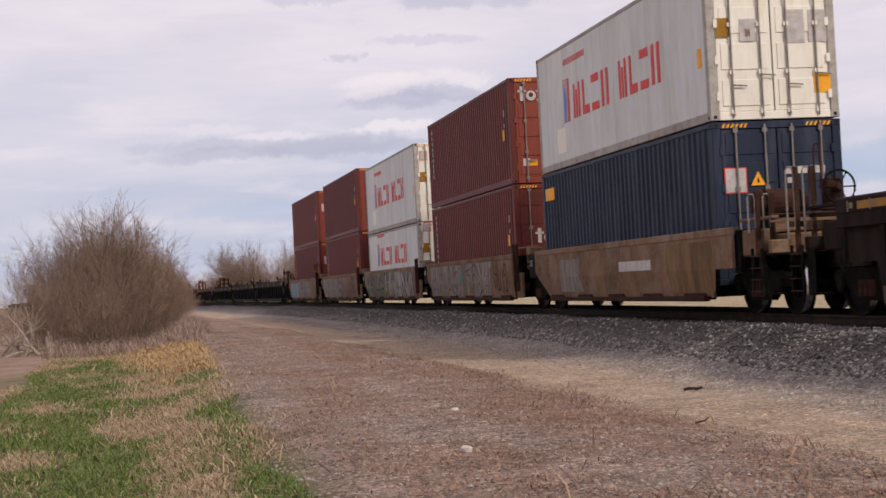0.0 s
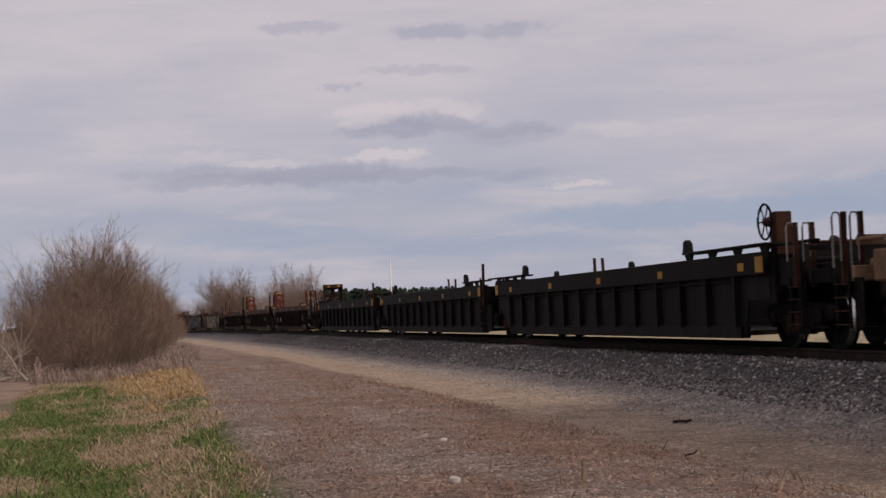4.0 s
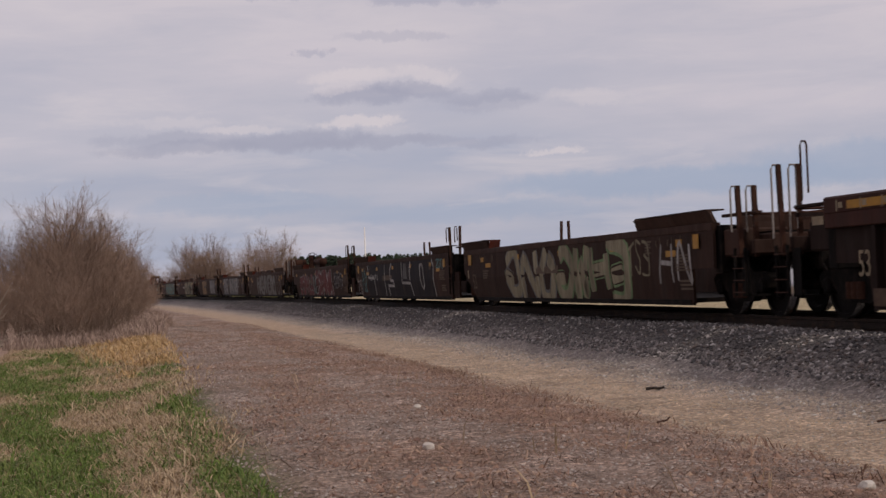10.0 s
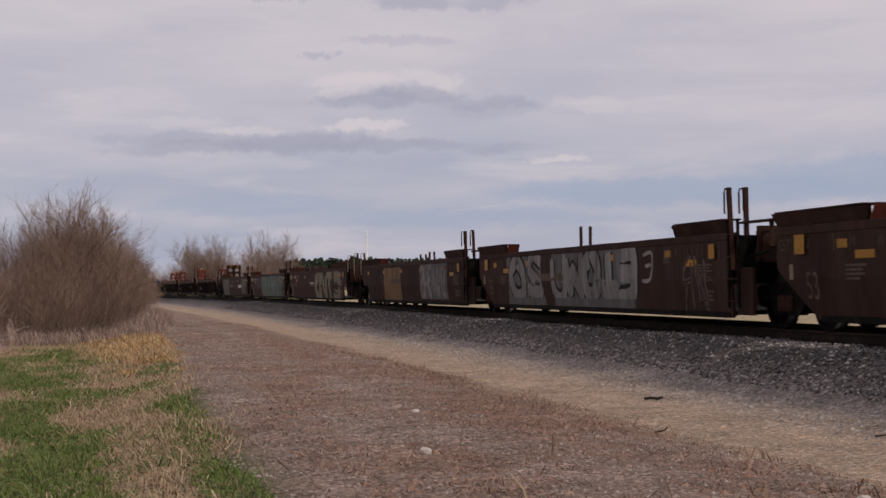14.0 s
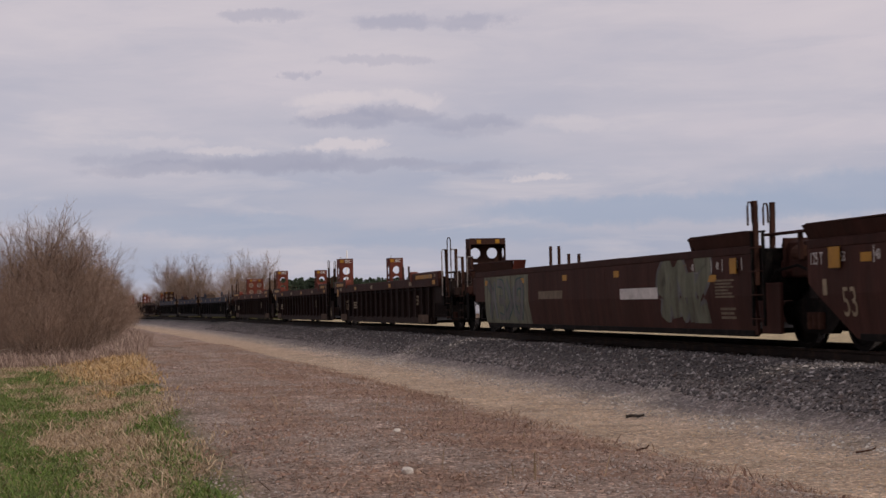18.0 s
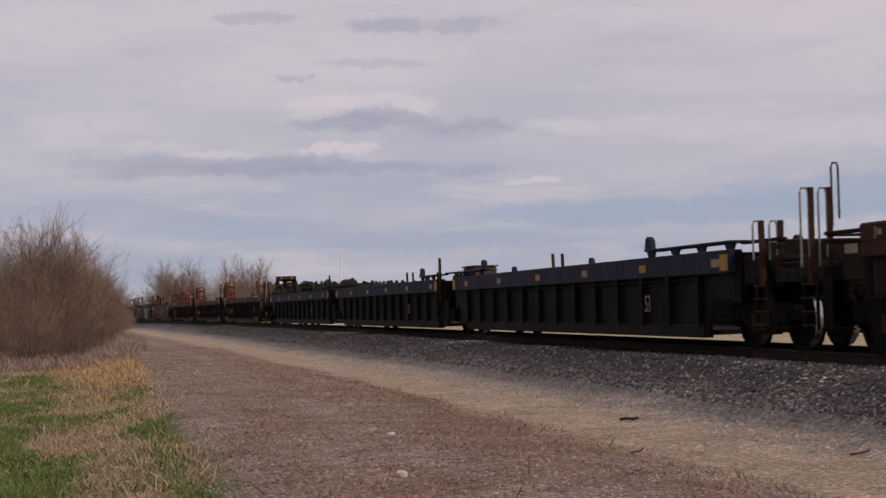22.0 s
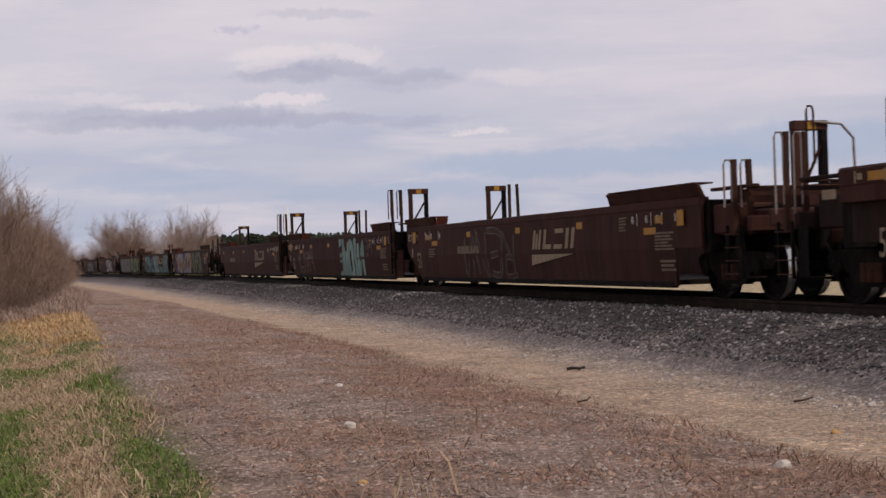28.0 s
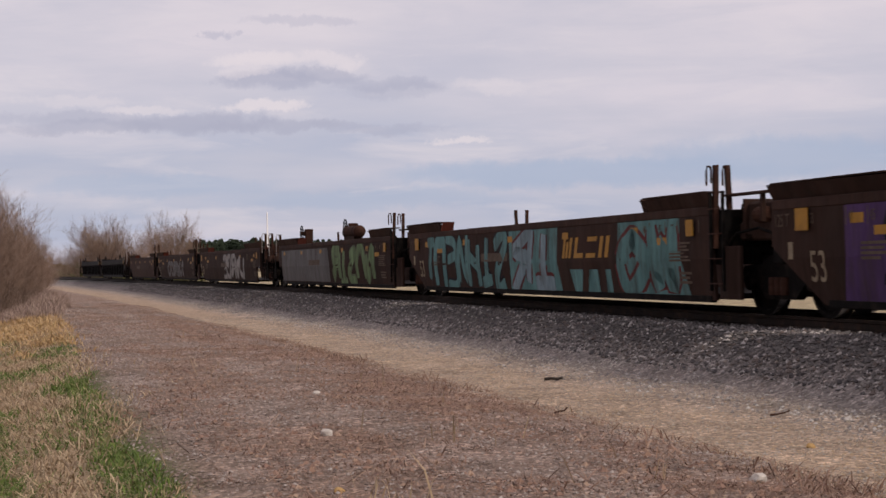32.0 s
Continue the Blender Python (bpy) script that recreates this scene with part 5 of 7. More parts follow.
def bars(parent, y, z, width, height, material, x=-X_SIDE, rows=1, name="marking"):
    """Plain bars in place of small stencilled lines."""
    for r in range(rows):
        sh = Shape()
        w = width * (1.0, 0.85, 0.95, 0.7, 0.9)[r % 5]
        sh.box(x - 0.006, x - 0.001, y - w, y, z - r * height * 1.7 - height, z - r * height * 1.7)
        part(name, hug(sh.mesh(name, material), x), material, parent)


def banded(y0, y1, z0, z1, x):
    """A flat sheet on the near side, split at the crease."""
    zs = [z0, KINK, z1] if z0 < KINK < z1 else [z0, z1]
    n = 8
    sh = Shape()
    for a, b in zip(zs, zs[1:]):
        for i in range(n):
            ya, yb = y0 + (y1 - y0) * i / n, y0 + (y1 - y0) * (i + 1) / n
            sh.add([(x, ya, a), (x, yb, a), (x, yb, b), (x, ya, b)], [(0, 1, 2, 3)])
    return sh


# bent strokes in a unit square
GLYPHS = [
    (((0, 0), (0, 1)), ((1, 1), (0.1, 0.5), (1, 0))), (((1, 1), (0, 0.95), (0, 0.05), (1, 0)), ((0, 0.5), (0.8, 0.5))), (((0, 0), (0.5, 1), (1, 0)), ((0.2, 0.38), (0.8, 0.38))),
    (((1, 0.9), (0.3, 1), (0, 0.72), (0.9, 0.35), (0.7, 0), (0, 0.1)),), (((0, 1), (1, 0.95)), ((0.5, 1), (0.55, 0))), (((0.5, 1), (0, 0.6), (0.2, 0.02), (0.8, 0), (1, 0.6), (0.5, 1)),),
    (((0, 0), (0.05, 1), (0.9, 0), (1, 1)),), (((0, 0), (0, 1)), ((0, 1), (0.8, 0.9), (0.8, 0.6), (0, 0.5)), ((0.3, 0.5), (1, 0))), (((0, 1), (0.02, 0.2), (0.5, 0), (0.98, 0.2), (1, 1)),),
    (((1, 0.85), (0.5, 1), (0, 0.6), (0.2, 0.05), (0.8, 0), (1, 0.4), (0.6, 0.42)),), (((0, 0), (0, 1)), ((1, 0), (1, 1)), ((0, 0.5), (1, 0.55))), (((0, 0), (0.1, 1), (0.5, 0.4), (0.9, 1), (1, 0)),),
]


ALPHABET = dict(zip("KEASTONRUGHM", GLYPHS))
ALPHABET["B"] = (((0, 0), (0, 1)), ((0, 1), (0.85, 0.9), (0.8, 0.55), (0, 0.52)), ((0, 0.52), (0.95, 0.42), (0.9, 0.05), (0, 0)))


def dense(line, n=10):
    """A line with more points on each straight run, so that it follows the crease of the side."""
    out = [line[0]]
    for (a, b), (c, d) in zip(line, line[1:]):
        out += [(a + (c - a) * k / n, b + (d - b) * k / n) for k in range(1, n + 1)]
    return out


def drawn(parent, lines, width, paint, x=-X_SIDE, name="graffiti_line"):
    """Painted lines of (y, z) on the near side."""
    for k, line in enumerate(lines):
        sh = Shape()
        line = dense(line, 8)
        last = len(line) - 1
        for i, (a, b) in enumerate(line):
            p, q = line[max(0, i - 1)], line[min(last, i + 1)]
            d = Vector((q[0] - p[0], q[1] - p[1])).normalized()
            for w in (width, -width):
                sh.v.append((x - 0.007 - 0.0001 * k, a - d.y * w, b + d.x * w))
        sh.f += [(2 * i, 2 * i + 1, 2 * i + 3, 2 * i + 2) for i in range(last)]
        part(name, hug(sh.mesh(name, SPRAY[paint]), x), SPRAY[paint], parent)


def patch(parent, y0, y1, z0, z1, paint, x=-X_SIDE, depth=0.0012):
    """A flat field of paint with a slanted, uneven edge."""
    sh = banded(y0, y1, z0, z1, x - depth)
    rng = random.Random(int(y0 * 100))
    edge = {}
    for i, (a, b, c) in enumerate(sh.v):
        if abs(b - y0) < 1e-4 or abs(b - y1) < 1e-4:
            key = (round(b, 3), round(c, 3))
            edge.setdefault(key, rng.uniform(-0.18, 0.18))
            sh.v[i] = (a, b + edge[key], c)
    return part("painted_field", hug(sh.mesh("painted_field", SPRAY[paint]), x), SPRAY[paint], parent)


def spray(parent, y0, y1, z0, z1, fill, line_paint, seed, count=6, x=-X_SIDE, back=None, thin=1.0, word=None):
    """Sprayed shapes on the near side: thick bent strokes with a paler or darker rim, running from y1 (left) to y0."""
    rng = random.Random(seed)
    step = (y1 - y0) / count
    def stroke(sh, pts, w, xx):
        """One ribbon along the points."""
        n = len(sh.v)
        last = len(pts) - 1
        for i, (a, b) in enumerate(pts):
            p, q = pts[max(0, i - 1)], pts[min(last, i + 1)]
            d = Vector((q[0] - p[0], q[1] - p[1]))
            d = d.normalized() if d.length > 1e-5 else Vector((1, 0))
            k = w * (0.8 if i in (0, last) else 1.0)
            for side in (k, -k):
                sh.v.append((xx, a - d.y * side, min(z1 + 0.05, max(z0 - 0.05, b + d.x * side))))
        sh.f += [(n + 2 * i, n + 2 * i + 1, n + 2 * i + 3, n + 2 * i + 2) for i in range(last)]

    def curve(pts):
        """A rounded line through loose points."""
        out = []
        p = [pts[0]] + pts + [pts[-1]]
        for i in range(1, len(p) - 2):
            for k in range(5):
                t = k / 5
                out.append(tuple(0.5 * (2 * p[i][c] + (p[i + 1][c] - p[i - 1][c]) * t + (2 * p[i - 1][c] - 5 * p[i][c] + 4 * p[i + 1][c] - p[i + 2][c]) * t * t + (3 * p[i][c] - p[i - 1][c] - 3 * p[i + 1][c] + p[i + 2][c]) * t ** 3) for c in (0, 1)))
        return out + [pts[-1]]

    depth = 0
    h = z1 - z0
    if back:
        part("graffiti_ground", hug(banded(y0, y1, z0 - 0.06, z1 + 0.06, x - 0.0012).mesh("graffiti_ground", SPRAY[back]), x), SPRAY[back], parent)
    for i in range(count):
        w = min(step * 0.135, h * 0.13) * rng.uniform(0.85, 1.15) * thin
        left, wide = y1 - i * step - step * 0.10, step * 0.80
        tilt, lift, tall_ = rng.uniform(-0.10, 0.16), rng.uniform(0, 0.08), rng.uniform(0.84, 0.98)
        fills, rims = Shape(), Shape()
        loose = 0.03 if word else 0.11
        for line in ALPHABET[word[i]] if word else rng.choice(GLYPHS):
            depth += 1
            if not word:
                line = [(1 - u, 1 - v if i % 2 else v) for u, v in line]
            pts = [(left - wide * (u + tilt * (v - 0.5)) + step * rng.uniform(-loose, loose), z0 + h * (lift + tall_ * v + rng.uniform(-loose, loose)) * 0.96) for u, v in line]
            round_ = curve(pts) if len(pts) > 3 else dense(pts)
            stroke(rims, round_, w * 1.45, x - 0.002 - 0.00003 * depth)
            stroke(fills, round_, w, x - 0.006 - 0.00003 * depth)
        g = part("graffiti", hug(fills.mesh("graffiti", SPRAY[fill]), x), SPRAY[fill], parent, "sprayed graffiti in " + fill.split("_")[0])
        part("graffiti_rim", hug(rims.mesh("graffiti_rim", SPRAY[line_paint]), x), SPRAY[line_paint], g)


def far_posts(car, y, h):
    """The pair of posts on the far side."""
    for x in (1.25, 1.5):
        post(car, x, y, 1.3, h, 0.034, None, random.uniform(-0.04, 0.04))


def well_unit(s0, s1, style, front, rear, label, paint=None, chord=None, posts=True, columns=None, bottom=0.21, top=1.52, tall=2.29, guides=True, end_tall=2.08):
    """One well of an articulated car between two couplings. front and rear: 'joint' or 'coupler'. Its near side is at -x."""
    L = s1 - s0
    fe, re = -L / 2, L / 2
    car = tagged(new("well_car"), label, "freight car", "cars of the train")
    rides(car, s0, L)
    P = M[paint] if paint else M["brown"]
    C = M[chord] if chord else P
    short = paint == "tan"
    yF = fe + (0.35 if front == "joint" else 2.1)
    yR = re - ((2.2 if short else 1.5) if rear == "joint" else 2.1)
    ribbed = style in ("rib", "dark")
    xin = 1.40 if ribbed else 1.45
    # where the lower edge begins and ends: square at a joint's front, slanted over its truck, arched over a coupler's truck
    fk, fb = (yF, yF + 0.06) if front == "joint" else (yF + 1.0, yF + 1.15)
    if rear == "joint":
        zs, rb = 0.95, yR - 1.25
        rk = yR - 1.25 * (zs - KINK) / (zs - bottom)
    else:
        zs, rk, rb = KINK, yR - 1.0, yR - 1.15
    # side walls
    for sx in (-1, 1):
        deep = 0.05 if not ribbed else 0.02
        wall = Shape().slab([(fk, KINK), (yF, KINK), (yF, top), (yR, top), (yR, zs), (rk, KINK)] if front == "coupler" else [(yF, KINK), (yF, top), (yR, top), (yR, zs), (rk, KINK)], sx * xin, sx * (xin + deep))
        low = Shape().slab([(fb, bottom), (fk, KINK), (rk, KINK), (rb, bottom)], sx * xin, sx * (xin + deep))
        if not ribbed:
            low.v = [(x - sx * lean_in(z), y, z) for x, y, z in low.v]
        wall.add(low.v, low.f)
        side = part("side_wall", wall, P, car, "far side wall" if sx > 0 else "weathered near side wall")
        ch = 0.33 if style == "dark" else 0.24 if style == "rib" else 0.10
        part("top_chord", Shape().box(sx * (xin - 0.10), sx * (X_SIDE + (0.035 if ribbed else 0.012)), yF + 0.02, yR - 0.02, top - ch, top + 0.03, 0.012), C, side)
        part("bottom_sill", Shape().box(sx * (xin - 0.10), sx * (xin + (0.075 if ribbed else -0.01)), fb + 0.1, rb - 0.1, bottom - 0.03, bottom + (0.18 if ribbed else 0.07), 0.01), P if ribbed else M["black"], side)
        if short:
            # a ledge with upturned brackets along the foot of the wall
            part("foot_rail", Shape().box(sx * (xin - 0.02), sx * (xin + 0.09), fb + 0.2, rb - 0.2, bottom - 0.06, bottom + 0.03, 0.01), M["rust"], side)
            n = 5
            for i in range(n):
                yy = fb + 0.8 + (rb - fb - 1.6) * i / (n - 1)
                part("foot_bracket", Shape().slab([(yy - 0.55, bottom + 0.03), (yy + 0.55, bottom + 0.03), (yy + 0.48, bottom + 0.09), (yy - 0.48, bottom + 0.09)], sx * (xin + 0.02), sx * (xin + 0.075)), M["rust"], side)
        if ribbed:
            gap = 0.93 if style == "rib" else 1.32
            n = int((rb - fb) / gap)
            rib = Shape().box(sx * xin, sx * (X_SIDE + 0.02), -0.055, 0.055, bottom + 0.15, top - ch, 0.0)
            rm = rib.mesh("rib", P)
            for i in range(n + 1):
                ob = part("rib", rm, P, side)
                ob.location.y = fb + 0.25 + (rb - fb - 0.5) * i / n
            # a cable conduit under the chord
            part("conduit", Shape().tube([(sx * (X_SIDE - 0.03), fb + 0.4, top - ch - 0.07), (sx * (X_SIDE - 0.03), rb - 0.4, top - ch - 0.07)], 0.022, 0.022, 5), M["black"], side)
            if style == "rib" and sx < 0:
                for yy in (fb + 1.0, rb - 0.9):
                    part("pale_panel", Shape().box(-X_SIDE - 0.027, -X_SIDE - 0.021, yy - 0.7, yy + 0.7, bottom + 0.02, bottom + 0.25), M["dusty"], side)
        else:
            for i in range(1, 5):
                yy = yF + (yR - yF) * i / 5
                part("seam", Shape().box(sx * (xin + 0.05), sx * (xin + 0.053), yy - 0.008, yy + 0.008, KINK, top - 0.12), P, side)
    part("floor", Shape().box(-1.40, 1.40, fb + 0.6, rb - 0.6, bottom, bottom + 0.08), M["black"], car, "well floor")
    # raised container guides at the well's ends
    reach = {"joint": 2.45, "coupler": 3.75}
    for ya, yb, slope in ((yF, yF + reach[front], 1), (yR - (3.0 if rear == "joint" else 3.75), yR, -1)):
        for sx in (-1, 1) if guides else ():
            inner = yb if slope > 0 else ya
            if style == "dark":
                g = part("end_guide", Shape().box(sx * 1.20, sx * 1.53, ya, yb, top + 0.13, top + 0.17, 0.01), C, car, "raised guide rail")
                for k in range(4):
                    yy = ya + 0.15 + (yb - ya - 0.3) * k / 3
                    part("bracket", Shape().slab([(yy - 0.12, top + 0.03), (yy + 0.12, top + 0.03), (yy + 0.2, top + 0.13), (yy - 0.2, top + 0.13)], sx * 1.42, sx * 1.46), C, g)
                part("stop", Shape().slab([(inner - 0.16, top + 0.17), (inner + 0.16, top + 0.17), (inner + 0.10, top + 0.36), (inner + 0.0, top + 0.40), (inner - 0.12, top + 0.34)], sx * 1.36, sx * 1.46), C, g)
            elif style == "rib":
                # a deep boxed beam, rounded off at its inner end, with a cast roller
                g = part("end_guide", Shape().box(sx * 1.37, sx * 1.545, ya, yb, top - 0.06, top + 0.19, 0.03), C, car, "raised container guide beam")
                part("guide_casting", Shape().drum((sx * 1.46, inner - slope * 0.10, top + 0.10), "x", [(-0.10, 0.06), (-0.10, 0.15), (0.10, 0.15), (0.10, 0.06)], 14), M["ibc"], g)
                part("end_plate", Shape().box(sx * 1.36, sx * 1.555, inner - 0.012, inner + 0.012, top - 0.08, top + 0.20, 0.006), M["ibc"], g)
                if sx < 0:
                    part("reflector", Shape().box(-1.553, -1.547, ya + 0.75, yb - 0.75, top + 0.0, top + 0.11), M["yellow"], g)
                    for k, off_ in enumerate((0.45, 1.15, 1.75)):
                        yy = yF + off_ if slope > 0 else yR - off_
                        part("marking", Shape().box(-1.556, -1.554, yy - 0.02, yy + 0.015, top - 0.02, top + 0.13).box(-1.556, -1.554, yy - 0.17, yy - 0.05, top + 0.02, top + 0.10), M["cream"], g)
            else:
                # a flared plate that leans outward, cut back at its inner end
                d = 0.14 * slope
                out = [(ya, top + 0.02), (yb - d, top + 0.02), (yb + d * 0.3, top + 0.21), (ya, top + 0.23)] if slope > 0 else [(ya - d, top + 0.02), (yb, top + 0.02), (yb, top + 0.23), (ya + d * 0.3, top + 0.21)]
                sh = Shape().slab(out, sx * 1.40, sx * 1.46)
                sh.v = [(x + sx * 0.10 * (z - top) / 0.2, y, z) for x, y, z in sh.v]
                g = part("end_guide", sh, P, car, "flared container guide")
                cap = Shape().slab([(inner - 0.02, top + 0.03), (inner + 0.02, top + 0.03), (inner + 0.02 + d, top + 0.24), (inner - 0.02 + d, top + 0.24)], sx * 1.22, sx * 1.50)
                part("guide_cheek", cap, M["ibc"] if slope < 0 else P, g)
                part("guide_lip", Shape().box(sx * 1.24, sx * 1.575, min(ya, yb) + 0.1, max(ya, yb) - 0.1, top + 0.226, top + 0.25, 0.006), P, g)
    # end structures over the couplings
    for end, y0, kind in ((-1, fe, front), (1, re, rear)):
        ye = yF if end < 0 else yR
        a, b = sorted((ye, y0 - end * (0.12 if kind == "joint" else 0.65)))
        deck = part("end_deck", Shape().box(-1.12, 1.12, a, b, 1.05, 1.32, 0.03), P, car, "end platform")
        part("bolster", Shape().box(-1.42, 1.42, ye - 0.14, ye + 0.14, 0.72, top - 0.02, 0.02), M["black"], deck)
        part("end_bulkhead", Shape().box(-1.15, 1.15, ye + end * 0.30 - 0.03, ye + end * 0.30 + 0.03, 1.2, top + 0.12, 0.01), P, deck)
        part("centre_sill", Shape().box(-0.32, 0.32, a, b, 0.70, 1.06, 0.03), M["black"], deck)
        if kind == "joint":
            part("connector", Shape().drum((0, y0 - end * 0.2 - 0.6, 1.0), "z", [(-0.3, 0.26), (0.3, 0.26), (0.36, 0.2)], 14), M["rust"], deck)
            if end < 0:
                # housing, ladder panel and a bar that bridges the gap
                part("brake_housing", Shape().box(-1.08, -0.25, fe - 0.85, fe + 0.30, 1.10, 1.60, 0.04), P, deck, "boxed brake gear")
                part("ladder_panel", Shape().box(-1.40, -1.34, fe - 0.32, fe + 0.33, bottom + 0.02, 0.98, 0.01), P, deck)
                part("bridge_bar", Shape().box(-1.30, -1.18, fe - 1.35, fe + 0.4, top + 0.16, top + 0.20, 0.008), P, deck)
                part("bar_post", Shape().box(-1.27, -1.21, fe - 0.75, fe - 0.69, 1.3, top + 0.16).box(-1.27, -1.21, fe - 1.25, fe - 1.19, 1.2, top + 0.16), P, deck)
                part("valve", Shape().drum((-1.15, fe - 0.55, 1.40), "y", [(-0.16, 0.05), (-0.13, 0.11), (0.13, 0.11), (0.16, 0.05)], 12), M["rust"], deck)
                part("pipe", Shape().tube([(-1.32, fe + 0.2, 0.95), (-1.34, fe - 0.1, 1.15), (-1.2, fe - 0.5, 1.22), (-1.2, fe - 1.1, 1.1), (-1.2, fe - 1.5, 1.15)], 0.022, 0.022, 6), M["black"], deck)
        else:
            part("coupler", Shape().box(-0.16, 0.16, min(y0, y0 - end * 0.7), max(y0, y0 - end * 0.7), 0.78, 1.02, 0.04), M["rust"], deck)
            part("knuckle", Shape().drum((0.06, y0 - end * 0.06, 0.9), "z", [(-0.15, 0.15), (0.15, 0.15)], 12), M["rust"], deck)
            part("air_hose", Shape().tube([(-0.35, y0 - end * 0.5, 0.8), (-0.35, y0 - end * 0.15, 0.52), (-0.3, y0 + end * 0.05, 0.6)], 0.025, 0.025, 6), M["black"], deck)
            part("end_beam", Shape().box(-1.40, 1.40, y0 - end * 0.72 - 0.06, y0 - end * 0.72 + 0.06, 1.0, 1.22, 0.015), P, deck)
            part("end_box", Shape().box(-1.36, -0.55, min(ye, y0 - end * 1.25), max(ye, y0 - end * 1.25), 0.98, 1.42, 0.03), P, deck, "boxed end frame")
            part("cross_bar", Shape().box(-1.34, -1.22, min(ye, y0 - end * 0.7), max(ye, y0 - end * 0.7), top + 0.10, top + 0.15, 0.01).box(-1.34, 1.2, y0 - end * 0.78 - 0.04, y0 - end * 0.78 + 0.04, 1.50, 1.56), P, deck)
            for sx in (-1, 1):
                part("step", Shape().box(sx * 1.10, sx * 1.44, y0 - end * 0.95 - 0.14, y0 - end * 0.95 + 0.14, 0.34, 0.37).box(sx * 1.42, sx * 1.44, y0 - end * 0.95 - 0.14, y0 - end * 0.95 + 0.14, 0.34, 1.05), M["black"], deck)
            part("hand_rail", Shape().tube([(-1.35, y0 - end * 0.8, 1.62), (1.35, y0 - end * 0.8, 1.62)], 0.022, 0.022, 5), M["rust"], deck)
        part("walkway", Shape().box(-1.05, 1.05, a + 0.03, b - 0.03, 1.325, 1.35), M["black"], deck)
    # trucks
    if front == "coupler":
        truck(car, fe + 2.05)
    truck(car, re - (2.05 if rear == "coupler" else 0.85))
    # posts with hoops, ladder
    if posts:
        if front == "joint":
            for x in (-1.47, -1.22):
                if style == "dark" and x > -1.4:
                    continue
                h = (2.33 if style == "rib" else 2.13 if style == "dark" else tall) + random.uniform(-0.03, 0.03)
                lean = random.uniform(-0.05, 0.05)
                post(car, x, fe + 0.30, 0.95, h, 0.034, None, lean)
                if style == "rib":
                    grab_u(car, x - 0.03, fe + 0.24, 1.75, h + 0.30, 0.06, M["rust"])
                elif style != "dark":
                    grab_u(car, x - 0.12, fe + 0.30, 1.84, h - 0.02, 0.07, M["rust"])
            ladder(car, -1.53, fe + 0.12, 0.35, 1.75)
        else:
            # end posts by the coupling
            h = 2.29 if style == "rib" else 1.93 if style == "dark" else end_tall
            for x in (-1.45, -1.19):
                post(car, x, fe + (1.3 if style == "rib" else 1.05), 0.95, h, 0.036, None, random.uniform(-0.04, 0.03))
                grab_u(car, x - 0.15, fe + (1.3 if style == "rib" else 1.05), 1.35 if h < 2.2 else 1.0, h - 0.01, 0.12)
            if style == "rib":
                grab_u(car, -1.46, fe + 1.2, 1.67, 2.6, 0.09, M["rust"])
            ladder(car, -1.48, fe + 1.05, 0.35, 1.1)
            far_posts(car, fe + 0.3, h)
        if rear == "coupler":
            h = 2.29 if style == "rib" else 1.93 if style == "dark" else end_tall
            for x in (-1.45, -1.18):
                post(car, x, re - 0.55, 0.95, h, 0.034, M["rust"], random.uniform(-0.04, 0.03))
                grab_u(car, x - 0.15, re - 0.55, 1.2, h - 0.01, 0.12)
            if style == "rib":
                grab_u(car, -1.14, re - 0.58, 1.75, 2.62, 0.10, M["rust"])
            ladder(car, -1.48, re - 0.55, 0.35, 1.1)
            far_posts(car, re - 1.4, h)
        else:
            far_posts(car, re - 1.75, 2.13 if style == "dark" else tall)
        if style != "dark" and not short:
            if rear == "joint":
                part("end_reflector", Shape().box(-X_SIDE - 0.045, -X_SIDE - 0.037, yR - 1.05, yR - 0.72, 1.14, 1.42), M["yellow"], car)
            if style == "smooth":
                part("end_reflector", Shape().box(-X_SIDE - 0.045, -X_SIDE - 0.037, yF + 0.55, yF + 0.80, 1.14, 1.38), M["yellow"], car)
        elif style == "dark":
            part("end_reflector", Shape().box(-X_SIDE - 0.045, -X_SIDE - 0.037, yF + 0.05, yF + 0.35, top - 0.29, top - 0.04), M["yellow"], car)
            part("end_reflector", Shape().box(-X_SIDE - 0.045, -X_SIDE - 0.037, yR - 0.35, yR - 0.05, top - 0.29, top - 0.04), M["yellow"], car)
    if columns == "ibc":
        if rear == "joint":
            for x in (-1.0, 1.05):
                ibc_column(car, x, re - 1.30)
        else:
            ibc_wide(car, re - 2.3)
        if front == "coupler":
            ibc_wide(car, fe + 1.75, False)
    elif columns == "frame":
        if rear == "joint":
            for x, back in ((-0.95, 0.63), (0.98, 1.5)):
                frame_column(car, x, re - back)
        else:
            frame_column(car, -0.3, re - 2.3, 1.3, 2.6)
            part("bent_pipe", Shape().tube([(-0.9, re - 1.8, 1.3), (-0.9, re - 1.8, 2.1), (-0.85, re - 1.85, 2.28), (-0.6, re - 2.1, 2.45), (-0.3, re - 2.4, 2.5)], 0.03, 0.03, 6), M["rust"], car)
        if front == "coupler":
            frame_column(car, -0.3, fe + 0.9, 1.35, 2.56)
            part("bent_pipe", Shape().tube([(-0.3, fe + 0.85, 2.54), (0.15, fe + 0.85, 2.50), (0.34, fe + 0.85, 2.30), (0.36, fe + 0.85, 1.4)], 0.02, 0.02, 6), M["grab"], car)
    return car


